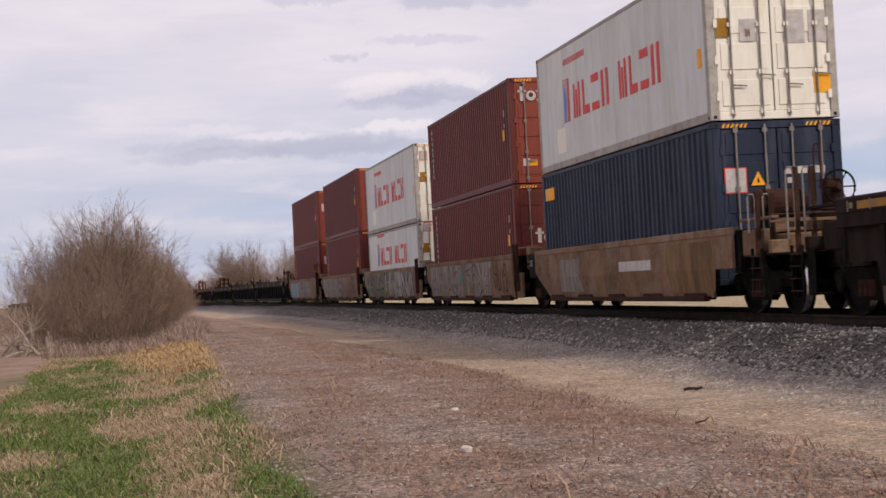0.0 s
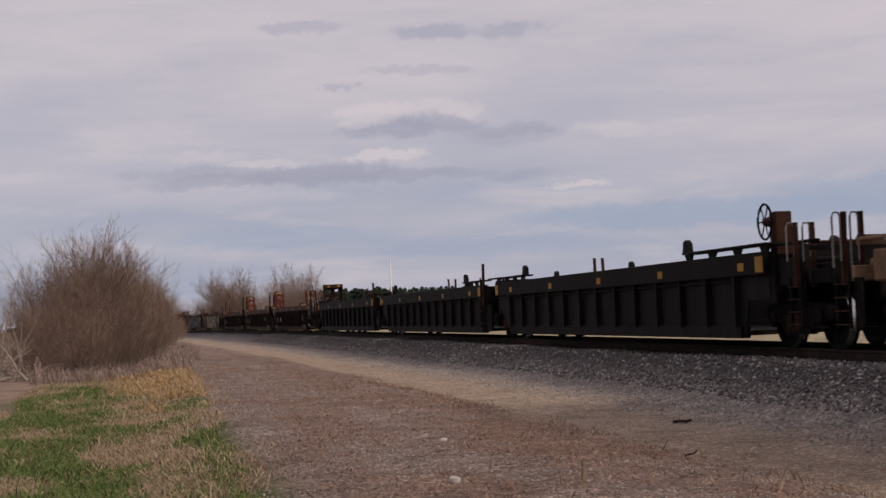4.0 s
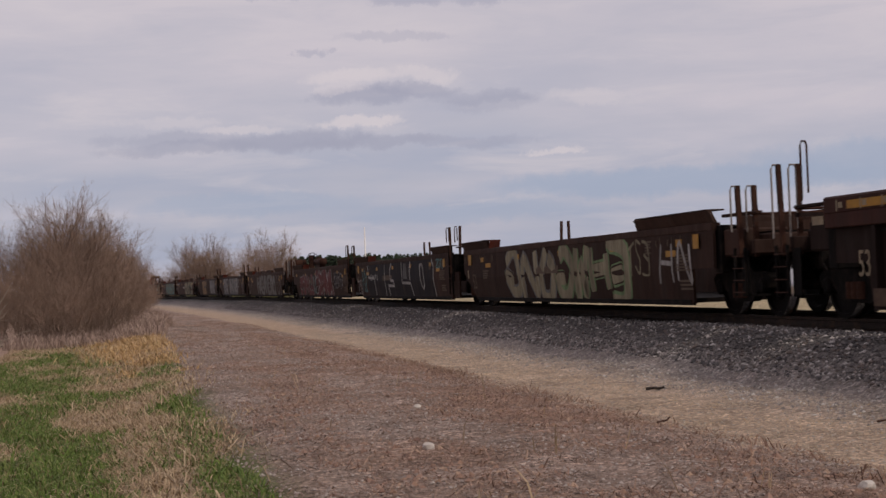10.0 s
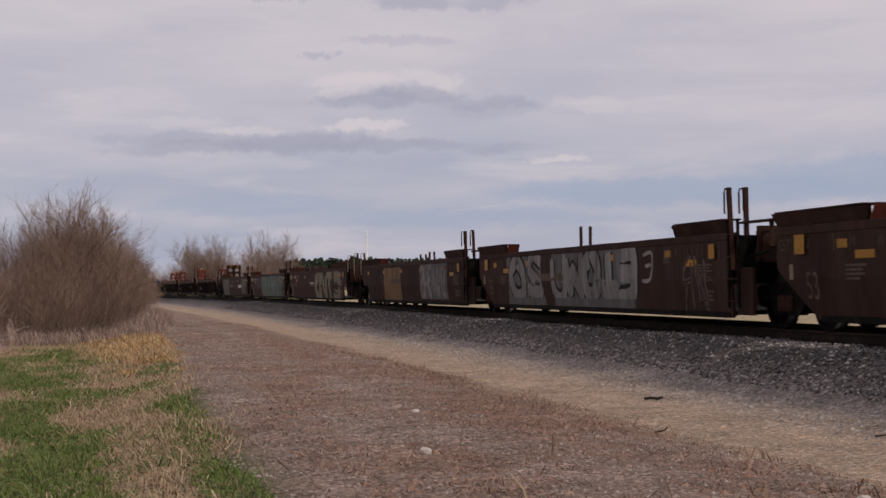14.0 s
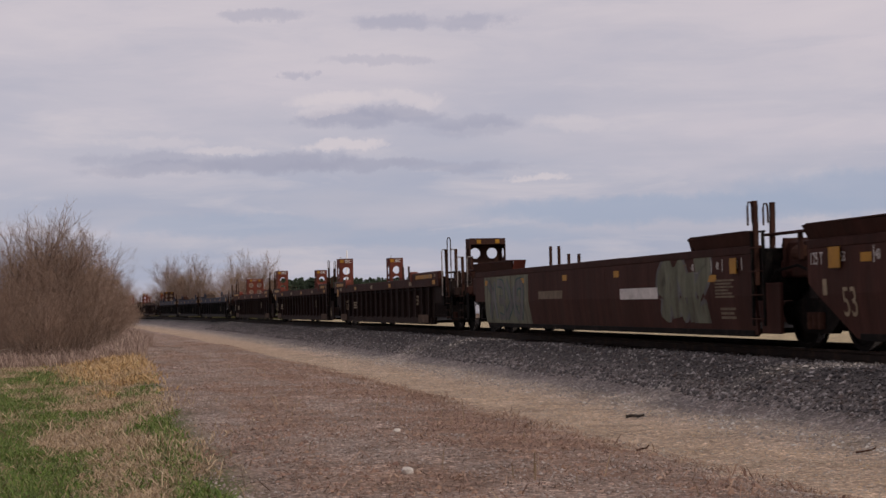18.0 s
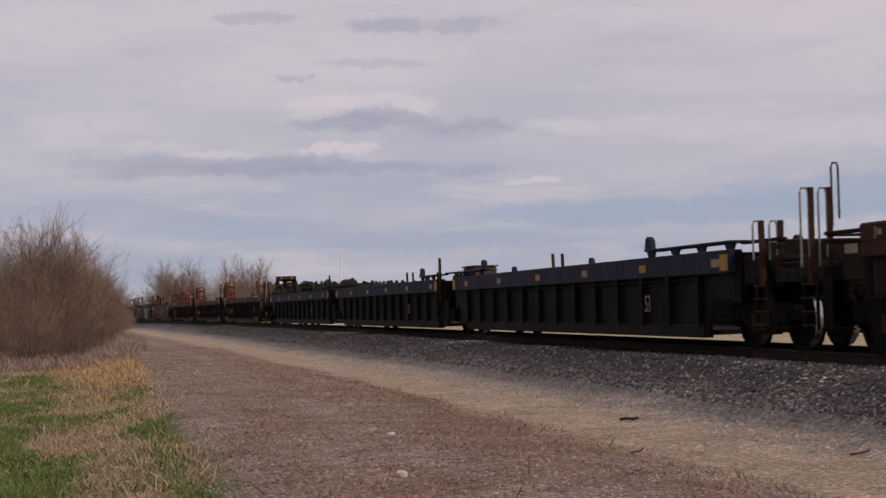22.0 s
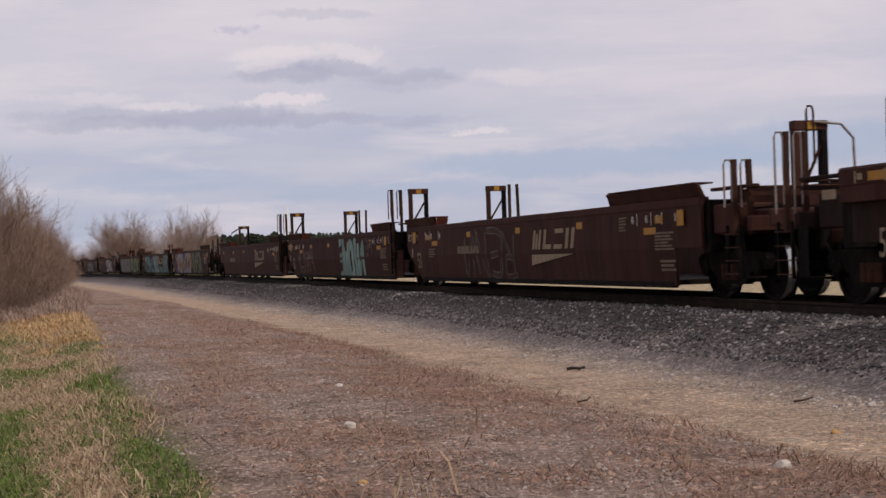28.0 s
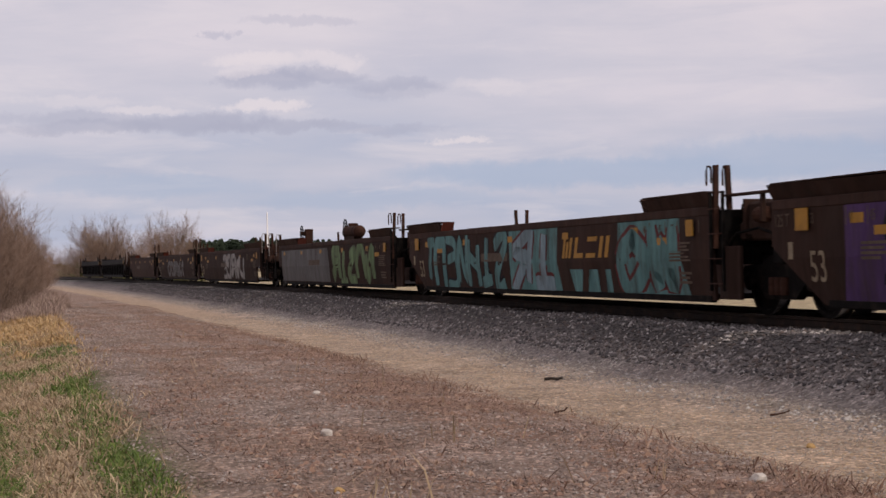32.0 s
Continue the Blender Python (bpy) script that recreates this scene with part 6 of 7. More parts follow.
def stencils(car, L, front, rear, y_mark=0.0, num="53", big="125 T", material="cream", text="lines", x=-X_SIDE):
    """Capacity marks and plain bars on the near side."""
    re, fe = L / 2, -L / 2
    if rear == "joint":
        side_text(car, num, x - 0.004, re - 2.48, 0.50, 0.56, M[material], 0.78, "marking", "stencilled number")
        side_text(car, big, x - 0.004, re - 1.58, 1.20, 0.24, M[text if text == "faded" else "white"], 0.7, "marking")
        for i, yy in enumerate((re - 2.50, re - 3.45, re - 3.95, re - 4.75)):
            side_text(car, ("53", "48", "45", "40")[i], x - 0.004, yy, 1.22, 0.19, M[text if text == "faded" else "white"], 0.7, "marking")
            part("marking", Shape().box(x - 0.005, x - 0.002, yy + 0.03, yy + 0.05, 1.18, 1.40), M[text if text == "faded" else "white"], car)
        bars(car, re - 4.05, 1.16, 0.55, 0.11, M["yellow"], x, 1, "reflector")
        bars(car, re - 3.75, 0.98, 0.6, 0.035, M[text], x, 4)
        bars(car, re - 1.95, 1.0, 0.12, 0.22, M["cream"], x, 1)
    y0 = fe + (0.55 if front == "joint" else 2.6)
    for i, dy in enumerate((0.25, 1.0, 1.45, 2.05)):
        side_text(car, ("53", "48", "45", "40")[i], x - 0.004, y0 + dy + 0.24, 1.22, 0.17, M[text if text == "faded" else "white"], 0.7, "marking")
        part("marking", Shape().box(x - 0.005, x - 0.002, y0 + dy - 0.03, y0 + dy - 0.01, 1.18, 1.38), M[text if text == "faded" else "white"], car)
    bars(car, y0 + 1.75, 1.14, 0.5, 0.11, M["yellow"], x, 1, "reflector")
    bars(car, y0 + 1.30, 1.06, 0.75, 0.03, M[text], x, 6)
    bars(car, y0 + 1.15, 0.62, 0.6, 0.04, M[text], x, 3)
    bars(car, y0 + 2.85, 1.34, 0.35, 0.03, M[text], x, 5)
    for k in range(1, 6):
        yy = fe + L * k / 6
        part("reflector", Shape().box(x - 0.006, x - 0.002, yy - 0.15, yy + 0.15, 1.20, 1.32), M["yellow"], car)
    bars(car, y_mark, 1.0, 1.8, 0.17, M[text], x, 1)


def three(c0, g1, g2, c1, style, label, paint, chord=None, columns=None, last_columns=None, tall=2.29, end_tall=2.08):
    """A three-well articulated car."""
    a = well_unit(c0, g1, style, "coupler", "joint", label, paint, chord, True, columns, tall=tall, end_tall=end_tall)
    b = well_unit(g1, g2, style, "joint", "joint", label, paint, chord, True, columns, tall=tall, end_tall=end_tall)
    c = well_unit(g2, c1, style, "joint", "coupler", label, paint, chord, True, last_columns, tall=tall, end_tall=end_tall)
    return a, b, c


def logo_blocks(parent, y, z, w, h, material, slant, count, x=-X_SIDE):
    """A trade mark as plain slanted blocks of its size and colour."""
    step = w / count
    forms = [((0.05, 0.30, 0, 1), (0.52, 0.78, 0, 1)), ((0.05, 0.28, 0, 1), (0.28, 0.8, 0.0, 0.24)), ((0.3, 0.55, 0, 1), (0.02, 0.82, 0.76, 1)), ((0.05, 0.8, 0.78, 1), (0.05, 0.8, 0.0, 0.22)), ((0.05, 0.25, 0, 1), (0.32, 0.52, 0.0, 0.8), (0.6, 0.8, 0, 1))]
    for i in range(count):
        ya = y - i * step
        for f0, f1, zz0, zz1 in forms[(i * 2 + count) % 5]:
            q = [(ya - f0 * step - slant * h * zz0, z + h * zz0), (ya - f1 * step - slant * h * zz0, z + h * zz0), (ya - f1 * step - slant * h * zz1, z + h * zz1), (ya - f0 * step - slant * h * zz1, z + h * zz1)]
            part("trade_mark", Shape().add([(x - 0.006, a, b) for a, b in q], [(0, 1, 2, 3)]), material, parent)


# ---- containers ----
def corrugated(y0, y1, z0, z1, x, sx, pitch=0.278, depth=0.036):
    """A wall of trapezoid folds, with a back sheet."""
    prof, n = [], int((y1 - y0) / pitch)
    step = (y1 - y0) / n
    for i in range(n):
        a = y0 + i * step
        prof += [(a, 0), (a + step * 0.27, 0), (a + step * 0.5, -depth), (a + step * 0.77, -depth)]
    prof.append((y1, 0))
    sh = Shape()
    m = len(prof)
    verts = [(x + sx * d, y, z) for z in (z0, z1) for y, d in prof] + [(x - sx * 0.06, y, z) for z in (z0, z1) for y in (y0, y1)]
    faces = [(i, i + 1, m + i + 1, m + i) for i in range(m - 1)]
    faces += [(2 * m, 2 * m + 1, 2 * m + 3, 2 * m + 2)]
    return sh.add(verts, faces)


def container(s_front, length_on, z0, colour, door, kind, label, height=2.896):
    """A 40-foot box: s_front and length_on are those of the well that carries it."""
    box = tagged(new("shipping_container"), label, "container", "containers on the train")
    rides(box, s_front, length_on, z0)
    shift = 0.0
    if kind.get("shift"):
        shift = kind["shift"]
    W, Lh, H = 1.219, 6.096, height
    P, D = M[colour], M[door]
    flat = colour == "box_white"
    F = M["box_frame"] if flat else P
    for sx in (-1, 1):
        if flat:
            sh = Shape().box(sx * (W - 0.05), sx * (W - 0.012), -Lh + 0.15, Lh - 0.15, 0.16, H - 0.08)
        else:
            sh = corrugated(-Lh + 0.15, Lh - 0.15, 0.16, H - 0.08, sx * (W - 0.006), sx)
        side = part("side_panel", sh, P, box, "smooth painted side" if flat else "corrugated side")
        if flat:
            for i in range(1, 12):
                yy = -Lh + 12.192 * i / 12
                part("panel_seam", Shape().box(sx * (W - 0.012), sx * (W - 0.009), yy - 0.006, yy + 0.006, 0.17, H - 0.09), M["box_door"], side)
        part("bottom_rail", Shape().box(sx * (W - 0.08), sx * W, -Lh + 0.16, Lh - 0.16, 0.0, 0.16, 0.01), F, side)
        part("top_rail", Shape().box(sx * (W - 0.07), sx * W, -Lh + 0.16, Lh - 0.16, H - 0.09, H - 0.005, 0.01), F, side)
        for sy in (-1, 1):
            part("corner_post", Shape().box(sx * (W - 0.16), sx * W, sy * (Lh - 0.16), sy * Lh, 0.115, H - 0.115, 0.012), F, box)
            for zz in (0.0, H - 0.118):
                c = part("corner_casting", Shape().box(sx * (W - 0.17), sx * (W + 0.003), sy * (Lh - 0.178), sy * (Lh + 0.003), zz, zz + 0.118, 0.01), F, box)
                part("casting_hole", Shape().drum((sx * (W + 0.004), sy * (Lh - 0.09), zz + 0.059), "x", [(-0.002, 0.035), (0.002, 0.035)], 10), M["soot"], c)
                part("casting_hole", Shape().drum((sx * (W - 0.085), sy * (Lh + 0.004), zz + 0.059), "y", [(-0.002, 0.035), (0.002, 0.035)], 10), M["soot"], c)
    part("roof", Shape().box(-W + 0.05, W - 0.05, -Lh + 0.1, Lh - 0.1, H - 0.06, H - 0.02), P, box)
    part("floor", Shape().box(-W + 0.08, W - 0.08, -Lh + 0.1, Lh - 0.1, 0.05, 0.14), M["black"], box)
    # far end: folded plate
    end = Shape()
    for i in range(9):
        a = -W + 0.17 + i * 0.236
        end.box(a, a + 0.12, Lh - 0.06, Lh - 0.012, 0.16, H - 0.12)
    part("end_wall", end.box(-W + 0.16, W - 0.16, Lh - 0.08, Lh - 0.06, 0.12, H - 0.1), P, box)
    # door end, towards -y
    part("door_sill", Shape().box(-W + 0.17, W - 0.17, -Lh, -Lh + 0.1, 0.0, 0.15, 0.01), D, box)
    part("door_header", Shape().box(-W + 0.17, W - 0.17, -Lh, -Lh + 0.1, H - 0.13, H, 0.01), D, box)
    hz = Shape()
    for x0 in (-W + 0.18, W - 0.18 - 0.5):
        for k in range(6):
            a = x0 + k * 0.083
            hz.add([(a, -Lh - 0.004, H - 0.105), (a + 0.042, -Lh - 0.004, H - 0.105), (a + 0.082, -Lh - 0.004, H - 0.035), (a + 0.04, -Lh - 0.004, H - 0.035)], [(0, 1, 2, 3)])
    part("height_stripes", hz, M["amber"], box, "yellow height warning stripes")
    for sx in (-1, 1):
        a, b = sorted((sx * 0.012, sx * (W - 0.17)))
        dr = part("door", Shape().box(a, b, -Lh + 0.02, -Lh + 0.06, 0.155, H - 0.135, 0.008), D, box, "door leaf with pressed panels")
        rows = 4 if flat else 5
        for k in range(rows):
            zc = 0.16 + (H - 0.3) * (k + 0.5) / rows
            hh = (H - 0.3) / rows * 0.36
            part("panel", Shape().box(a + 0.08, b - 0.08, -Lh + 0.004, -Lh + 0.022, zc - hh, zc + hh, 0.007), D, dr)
        for rx in (a + 0.25 * (b - a), a + 0.78 * (b - a)):
            rod = part("lock_rod", Shape().tube([(rx, -Lh - 0.03, 0.05), (rx, -Lh - 0.03, H - 0.06)], 0.019, 0.019, 7), M["grab"], dr, "galvanised locking rod")
            for zz in (0.14, 0.85, 1.7, H - 0.16):
                part("rod_guide", Shape().box(rx - 0.045, rx + 0.045, -Lh - 0.04, -Lh + 0.003, zz - 0.04, zz + 0.04, 0.006), D if flat else M["grab"], rod)
            part("handle", Shape().tube([(rx, -Lh - 0.045, 0.62 if rx < (a + b) / 2 else 0.80), (rx + 0.26, -Lh - 0.045, 0.60 if rx < (a + b) / 2 else 0.78)], 0.014, 0.014, 5), M["grab"], rod)
        part("hinges", Shape().box(sx * (W - 0.20), sx * (W - 0.13), -Lh - 0.02, -Lh + 0.01, 0.35, 0.5).box(sx * (W - 0.20), sx * (W - 0.13), -Lh - 0.02, -Lh + 0.01, 1.0, 1.15).box(sx * (W - 0.20), sx * (W - 0.13), -Lh - 0.02, -Lh + 0.01, 1.65, 1.8).box(sx * (W - 0.20), sx * (W - 0.13), -Lh - 0.02, -Lh + 0.01, 2.3, 2.45), D, dr)

    def sticker(x, z, w, h, material, name="sticker", rim=None):
        if rim:
            part("sticker_rim", Shape().box(x - w / 2 - 0.02, x + w / 2 + 0.02, -Lh - 0.0025, -Lh + 0.003, z - h / 2 - 0.02, z + h / 2 + 0.02), rim, box)
        return part(name, Shape().box(x - w / 2, x + w / 2, -Lh - 0.005, -Lh - 0.001, z - h / 2, z + h / 2), material, box)

    def warning(x, z, w=0.26):
        t = Shape().add([(x - w / 2, -Lh - 0.006, z), (x + w / 2, -Lh - 0.006, z), (x, -Lh - 0.006, z + w * 0.9)], [(0, 1, 2)])
        o = part("warning_sign", t, M["amber"], box, "amber warning triangle")
        part("symbol", Shape().add([(x - w * .1, -Lh - 0.009, z + .05), (x + w * .1, -Lh - 0.009, z + .05), (x, -Lh - 0.009, z + w * .55)], [(0, 1, 2)]), M["soot"], o)

    for what, *v in kind.get("stickers", ()):
        if what == "tri":
            warning(*v)
        else:
            sticker(v[0], v[1], v[2], v[3], M[what], rim=M[v[4]] if len(v) > 4 else None)
    # near side marks
    xs = -W - 0.001 if not flat else -W + 0.011
    if "brand" in kind:
        y, z, w, h = kind["brand"]
        part("emblem", Shape().add([(xs - 0.004, y, z - 0.02), (xs - 0.004, y - 0.55, z - 0.02), (xs - 0.004, y - 0.55, z + h * 1.25), (xs - 0.004, y, z + h * 1.25)], [(0, 1, 2, 3)]), M["red"], box)
        part("emblem_bar", Shape().add([(xs - 0.006, y - 0.05, z - 0.02), (xs - 0.006, y - 0.25, z - 0.02), (xs - 0.006, y - 0.33, z + h * 0.7), (xs - 0.006, y - 0.08, z + h * 1.2)], [(0, 1, 2, 3)]), M["blue"], box)
        part("emblem_ground", Shape().add([(xs - 0.005, y - 0.02, z), (xs - 0.005, y - 0.36, z), (xs - 0.005, y - 0.40, z + h * 1.22), (xs - 0.005, y - 0.02, z + h * 1.22)], [(0, 1, 2, 3)]), M["white"], box)
        logo_blocks(box, y - 0.85, z, w * 0.44, h, M["red"], 0.0, 4, xs)
        logo_blocks(box, y - 0.85 - w * 0.52, z, w * 0.42, h, M["red"], 0.0, 4, xs)
        for i in range(11):
            part("small_mark", Shape().box(xs - 0.006, xs - 0.001, y - 0.25 - i * 0.17, y - 0.15 - i * 0.17, 2.38, 2.52), M["red"], box)
        part("label_plate", Shape().box(xs - 0.006, xs - 0.001, -5.75, -5.55, 1.0, 1.35), M["amber"], box)
        part("repair_patch", Shape().box(xs - 0.003, xs, 3.6, 4.4, 0.35, 0.95), M["box_door"], box)
    if kind.get("digits"):
        for i in range(9):
            part("upright_mark", Shape().box(xs - 0.004, xs + 0.001, kind["digits"] - 0.06, kind["digits"] + 0.06, 2.5 - i * 0.19, 2.62 - i * 0.19), M["white"], box)
    if kind.get("plate"):
        part("label_plate", Shape().box(xs - 0.005, xs + 0.002, -5.4, -5.2, 1.25, 1.55), M["amber"], box)
        part("small_mark", Shape().box(xs - 0.005, xs + 0.002, -5.45, -5.38, 1.9, 2.1).box(xs - 0.005, xs + 0.002, -5.45, -5.38, 1.6, 1.7), M["white"], box)
    if kind.get("name"):
        x, z = kind["name"]
        # a tall bar with a foot, a ring and a cross, as plain shapes
        part("trade_mark", Shape().box(x - 0.05, x + 0.05, -Lh - 0.012, -Lh - 0.006, z, z + 0.40).box(x - 0.12, x + 0.12, -Lh - 0.012, -Lh - 0.006, z + 0.24, z + 0.30), M["white"], box, "white trade mark")
        ring = Shape().drum((x + 0.26, -Lh - 0.012, z + 0.14), "y", [(0, 0.14), (0.006, 0.14)], 18)
        part("trade_mark", ring, M["white"], box)
        part("trade_mark", Shape().drum((x + 0.26, -Lh - 0.016, z + 0.16), "y", [(0, 0.065), (0.003, 0.065)], 14), P, box)
        for sl in (-1, 1):
            part("trade_mark", Shape().add([(x + 0.58 - sl * 0.14 - 0.045, -Lh - 0.012 - 0.001 * sl, z), (x + 0.58 - sl * 0.14 + 0.045, -Lh - 0.012 - 0.001 * sl, z), (x + 0.58 + sl * 0.14 + 0.045, -Lh - 0.012 - 0.001 * sl, z + 0.28), (x + 0.58 + sl * 0.14 - 0.045, -Lh - 0.012 - 0.001 * sl, z + 0.28)], [(0, 1, 2, 3)]), M["white"], box)
    if kind.get("teal_patch"):
        part("repair_patch", Shape().box(xs - 0.006, xs + 0.001, 1.5, 2.3, 0.15, 0.62), SPRAY["teal"], box)
        part("label_plate", Shape().box(xs - 0.006, xs + 0.001, 4.95, 5.8, 2.22, 2.52), M["amber"], box)
    return box


def length_of(car):
    return next(length for ob, _s, length, _x in MOVING if ob is car)


def build_loads():
    """Five short wells with two boxes each."""
    gaps = [23.0, 40.95, 56.25, 71.25, 86.35, 102.4]
    wells = []
    for i in range(5):
        s0, s1 = gaps[i], gaps[i + 1]
        f, r = ("coupler" if i == 0 else "joint"), ("coupler" if i == 4 else "joint")
        w = well_unit(s0, s1, "smooth", f, r, "loaded well car, weathered tan sides with graffiti", "tan", None, i in (0, 4), None, 0.30, 1.46, guides=False, end_tall=1.98)
        wells.append(w)
    z_low = 0.50
    white = {"stickers": [("white", -0.86, 2.42, 0.26, 0.3, "red"), ("tri", -0.48, 2.36), ("tri", 0.42, 2.36), ("yellow", -0.92, 1.65, 0.24, 0.34), ("white", -0.45, 1.6, 0.3, 0.4), ("red", -0.45, 1.55, 0.1, 0.14), ("white", 0.45, 1.65, 0.36, 0.6), ("white", 0.88, 1.65, 0.34, 0.58), ("amber", 0.92, 0.62, 0.32, 0.34)], "brand": (3.7, 1.05, 6.9, 0.80)}
    red = {"stickers": [("white", -0.78, 1.95, 0.32, 0.42, "red"), ("white", -0.25, 1.98, 0.36, 0.36), ("tri", -0.72, 1.42), ("tri", -0.2, 1.12), ("white", -0.72, 0.72, 0.2, 0.32)], "digits": 5.35, "plate": True}
    tex = {"stickers": [("white", -0.2, 0.72, 0.28, 0.3, "red"), ("amber", -0.62, 0.55, 0.24, 0.16), ("white", -0.8, 0.57, 0.2, 0.2)], "name": (-0.55, 1.28), "digits": 5.35, "plate": True}
    caut = {"stickers": [("soot", -0.62, 2.05, 0.32, 0.28, "amber"), ("amber", -0.55, 1.45, 0.34, 0.30), ("tan", -0.6, 0.95, 0.24, 0.3)], "plate": True}
    blue = {"stickers": [("white", -0.82, 1.85, 0.38, 0.42, "red"), ("tri", -0.40, 1.75, 0.28), ("white", 0.5, 2.0, 0.75, 0.13), ("white", 0.25, 1.82, 0.2, 0.1)], "teal_patch": True}
    mid = [32.6, 47.95, 63.15, 78.1, 93.3]
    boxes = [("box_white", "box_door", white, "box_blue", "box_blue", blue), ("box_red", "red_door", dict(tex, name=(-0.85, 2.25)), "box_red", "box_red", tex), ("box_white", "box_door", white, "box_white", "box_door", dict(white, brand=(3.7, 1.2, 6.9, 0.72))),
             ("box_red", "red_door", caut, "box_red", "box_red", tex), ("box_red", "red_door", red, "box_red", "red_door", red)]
    names = {"box_white": "white smooth-sided 40-foot shipping container with red marks", "box_red": "red-brown corrugated 40-foot shipping container", "box_blue": "dark blue corrugated 40-foot shipping container"}
    for i, (uc, ud, uk, lc, ld, lk) in enumerate(boxes):
        low = 2.591 if i == 2 else 2.896
        container(mid[i] - 6.096, 12.192, z_low + low + 0.03, uc, ud, uk, names[uc])
        container(mid[i] - 6.096, 12.192, z_low, lc, ld, lk, names[lc], low)
    x = -X_SIDE
    bars(wells[0], 1.6 - 2.0, 1.05, 2.1, 0.2, M["white"], x, 1)
    patch(wells[0], 2.6, 4.4, 0.45, 1.2, "dust")
    patch(wells[0], -6.0, -3.6, 0.40, 1.3, "tan_spray")
    patch(wells[1], -0.5, 4.8, 0.38, 1.38, "dust")
    patch(wells[1], -4.6, -0.9, 0.38, 1.38, "dust")
    spray(wells[1], -0.2, 4.6, 0.42, 1.30, "dust", "crimson", 31, 4, x, None, 0.9)
    spray(wells[1], -4.5, -1.0, 0.42, 1.34, "dust", "crimson", 32, 4, x, None, 0.9)
    spray(wells[1], -0.9, 0.2, 0.45, 1.30, "teal", "sand", 38, 1, x, None, 0.8)
    patch(wells[1], -1.6, -0.8, 0.4, 0.8, "ochre", depth=0.003)
    spray(wells[1], -6.6, -5.0, 0.5, 1.3, "ink", "tan_spray", 37, 4, x, None, 0.4)
    patch(wells[2], -6.8, 4.7, 0.40, 1.38, "dust")
    patch(wells[2], -1.9, 0.1, 0.40, 1.38, "ochre", depth=0.002)
    spray(wells[2], -0.2, 4.6, 0.40, 1.36, "moss", "ink", 34, 4, x, None, 1.3)
    spray(wells[2], -6.6, -0.4, 0.42, 1.36, "chalk", "ink", 33, 5, x, None, 1.4)
    patch(wells[3], -3.2, 4.9, 0.42, 1.34, "dust")
    spray(wells[3], -0.4, 4.4, 0.45, 1.30, "dust", "rose", 35, 5, x, None, 0.7)
    spray(wells[3], -6.6, -1.0, 0.40, 1.20, "rose", "tan_spray", 70, 6, x, None, 0.6)
    patch(wells[4], 1.1, 5.4, 0.42, 1.28, "sky")
    patch(wells[4], -5.4, 0.8, 0.42, 1.34, "dust")
    spray(wells[4], -5.3, 0.8, 0.42, 1.34, "dust", "brown_spray", 36, 6, x, None, 0.9)
    spray(wells[4], -7.2, -5.6, 0.45, 1.32, "ochre", "crimson", 81, 2, x, None, 0.8)
    for w in wells[:4]:
        re = length_of(w) / 2
        part("number_plate", Shape().box(-1.47, -1.40, re - 2.18, re - 1.45, 0.82, 1.44, 0.01), M["black"], w, "black end plate")
        side_text(w, "125T", -1.474, re - 1.52, 1.12, 0.22, M["white"], 0.7, "marking")
        part("corner_bracket", Shape().box(-1.44, -1.1, re - 1.5, re - 1.05, 1.42, 1.62, 0.03), M["tan"], w)
        for yy in (re - 0.1, re + 0.25):
            post(w, -1.46, yy, 0.5, 1.75, 0.03)
    # one well ahead of the loads: only its end is seen
    w = well_unit(2.2, 23.0, "rib", "joint", "coupler", "empty ribbed brown well car", "rib", None, True)
    cross_tank(wells[0], -0.75, -7.2, 1.85, 1.0)
    handwheel(wells[0], 0.1, -7.7, 2.05, along=True)


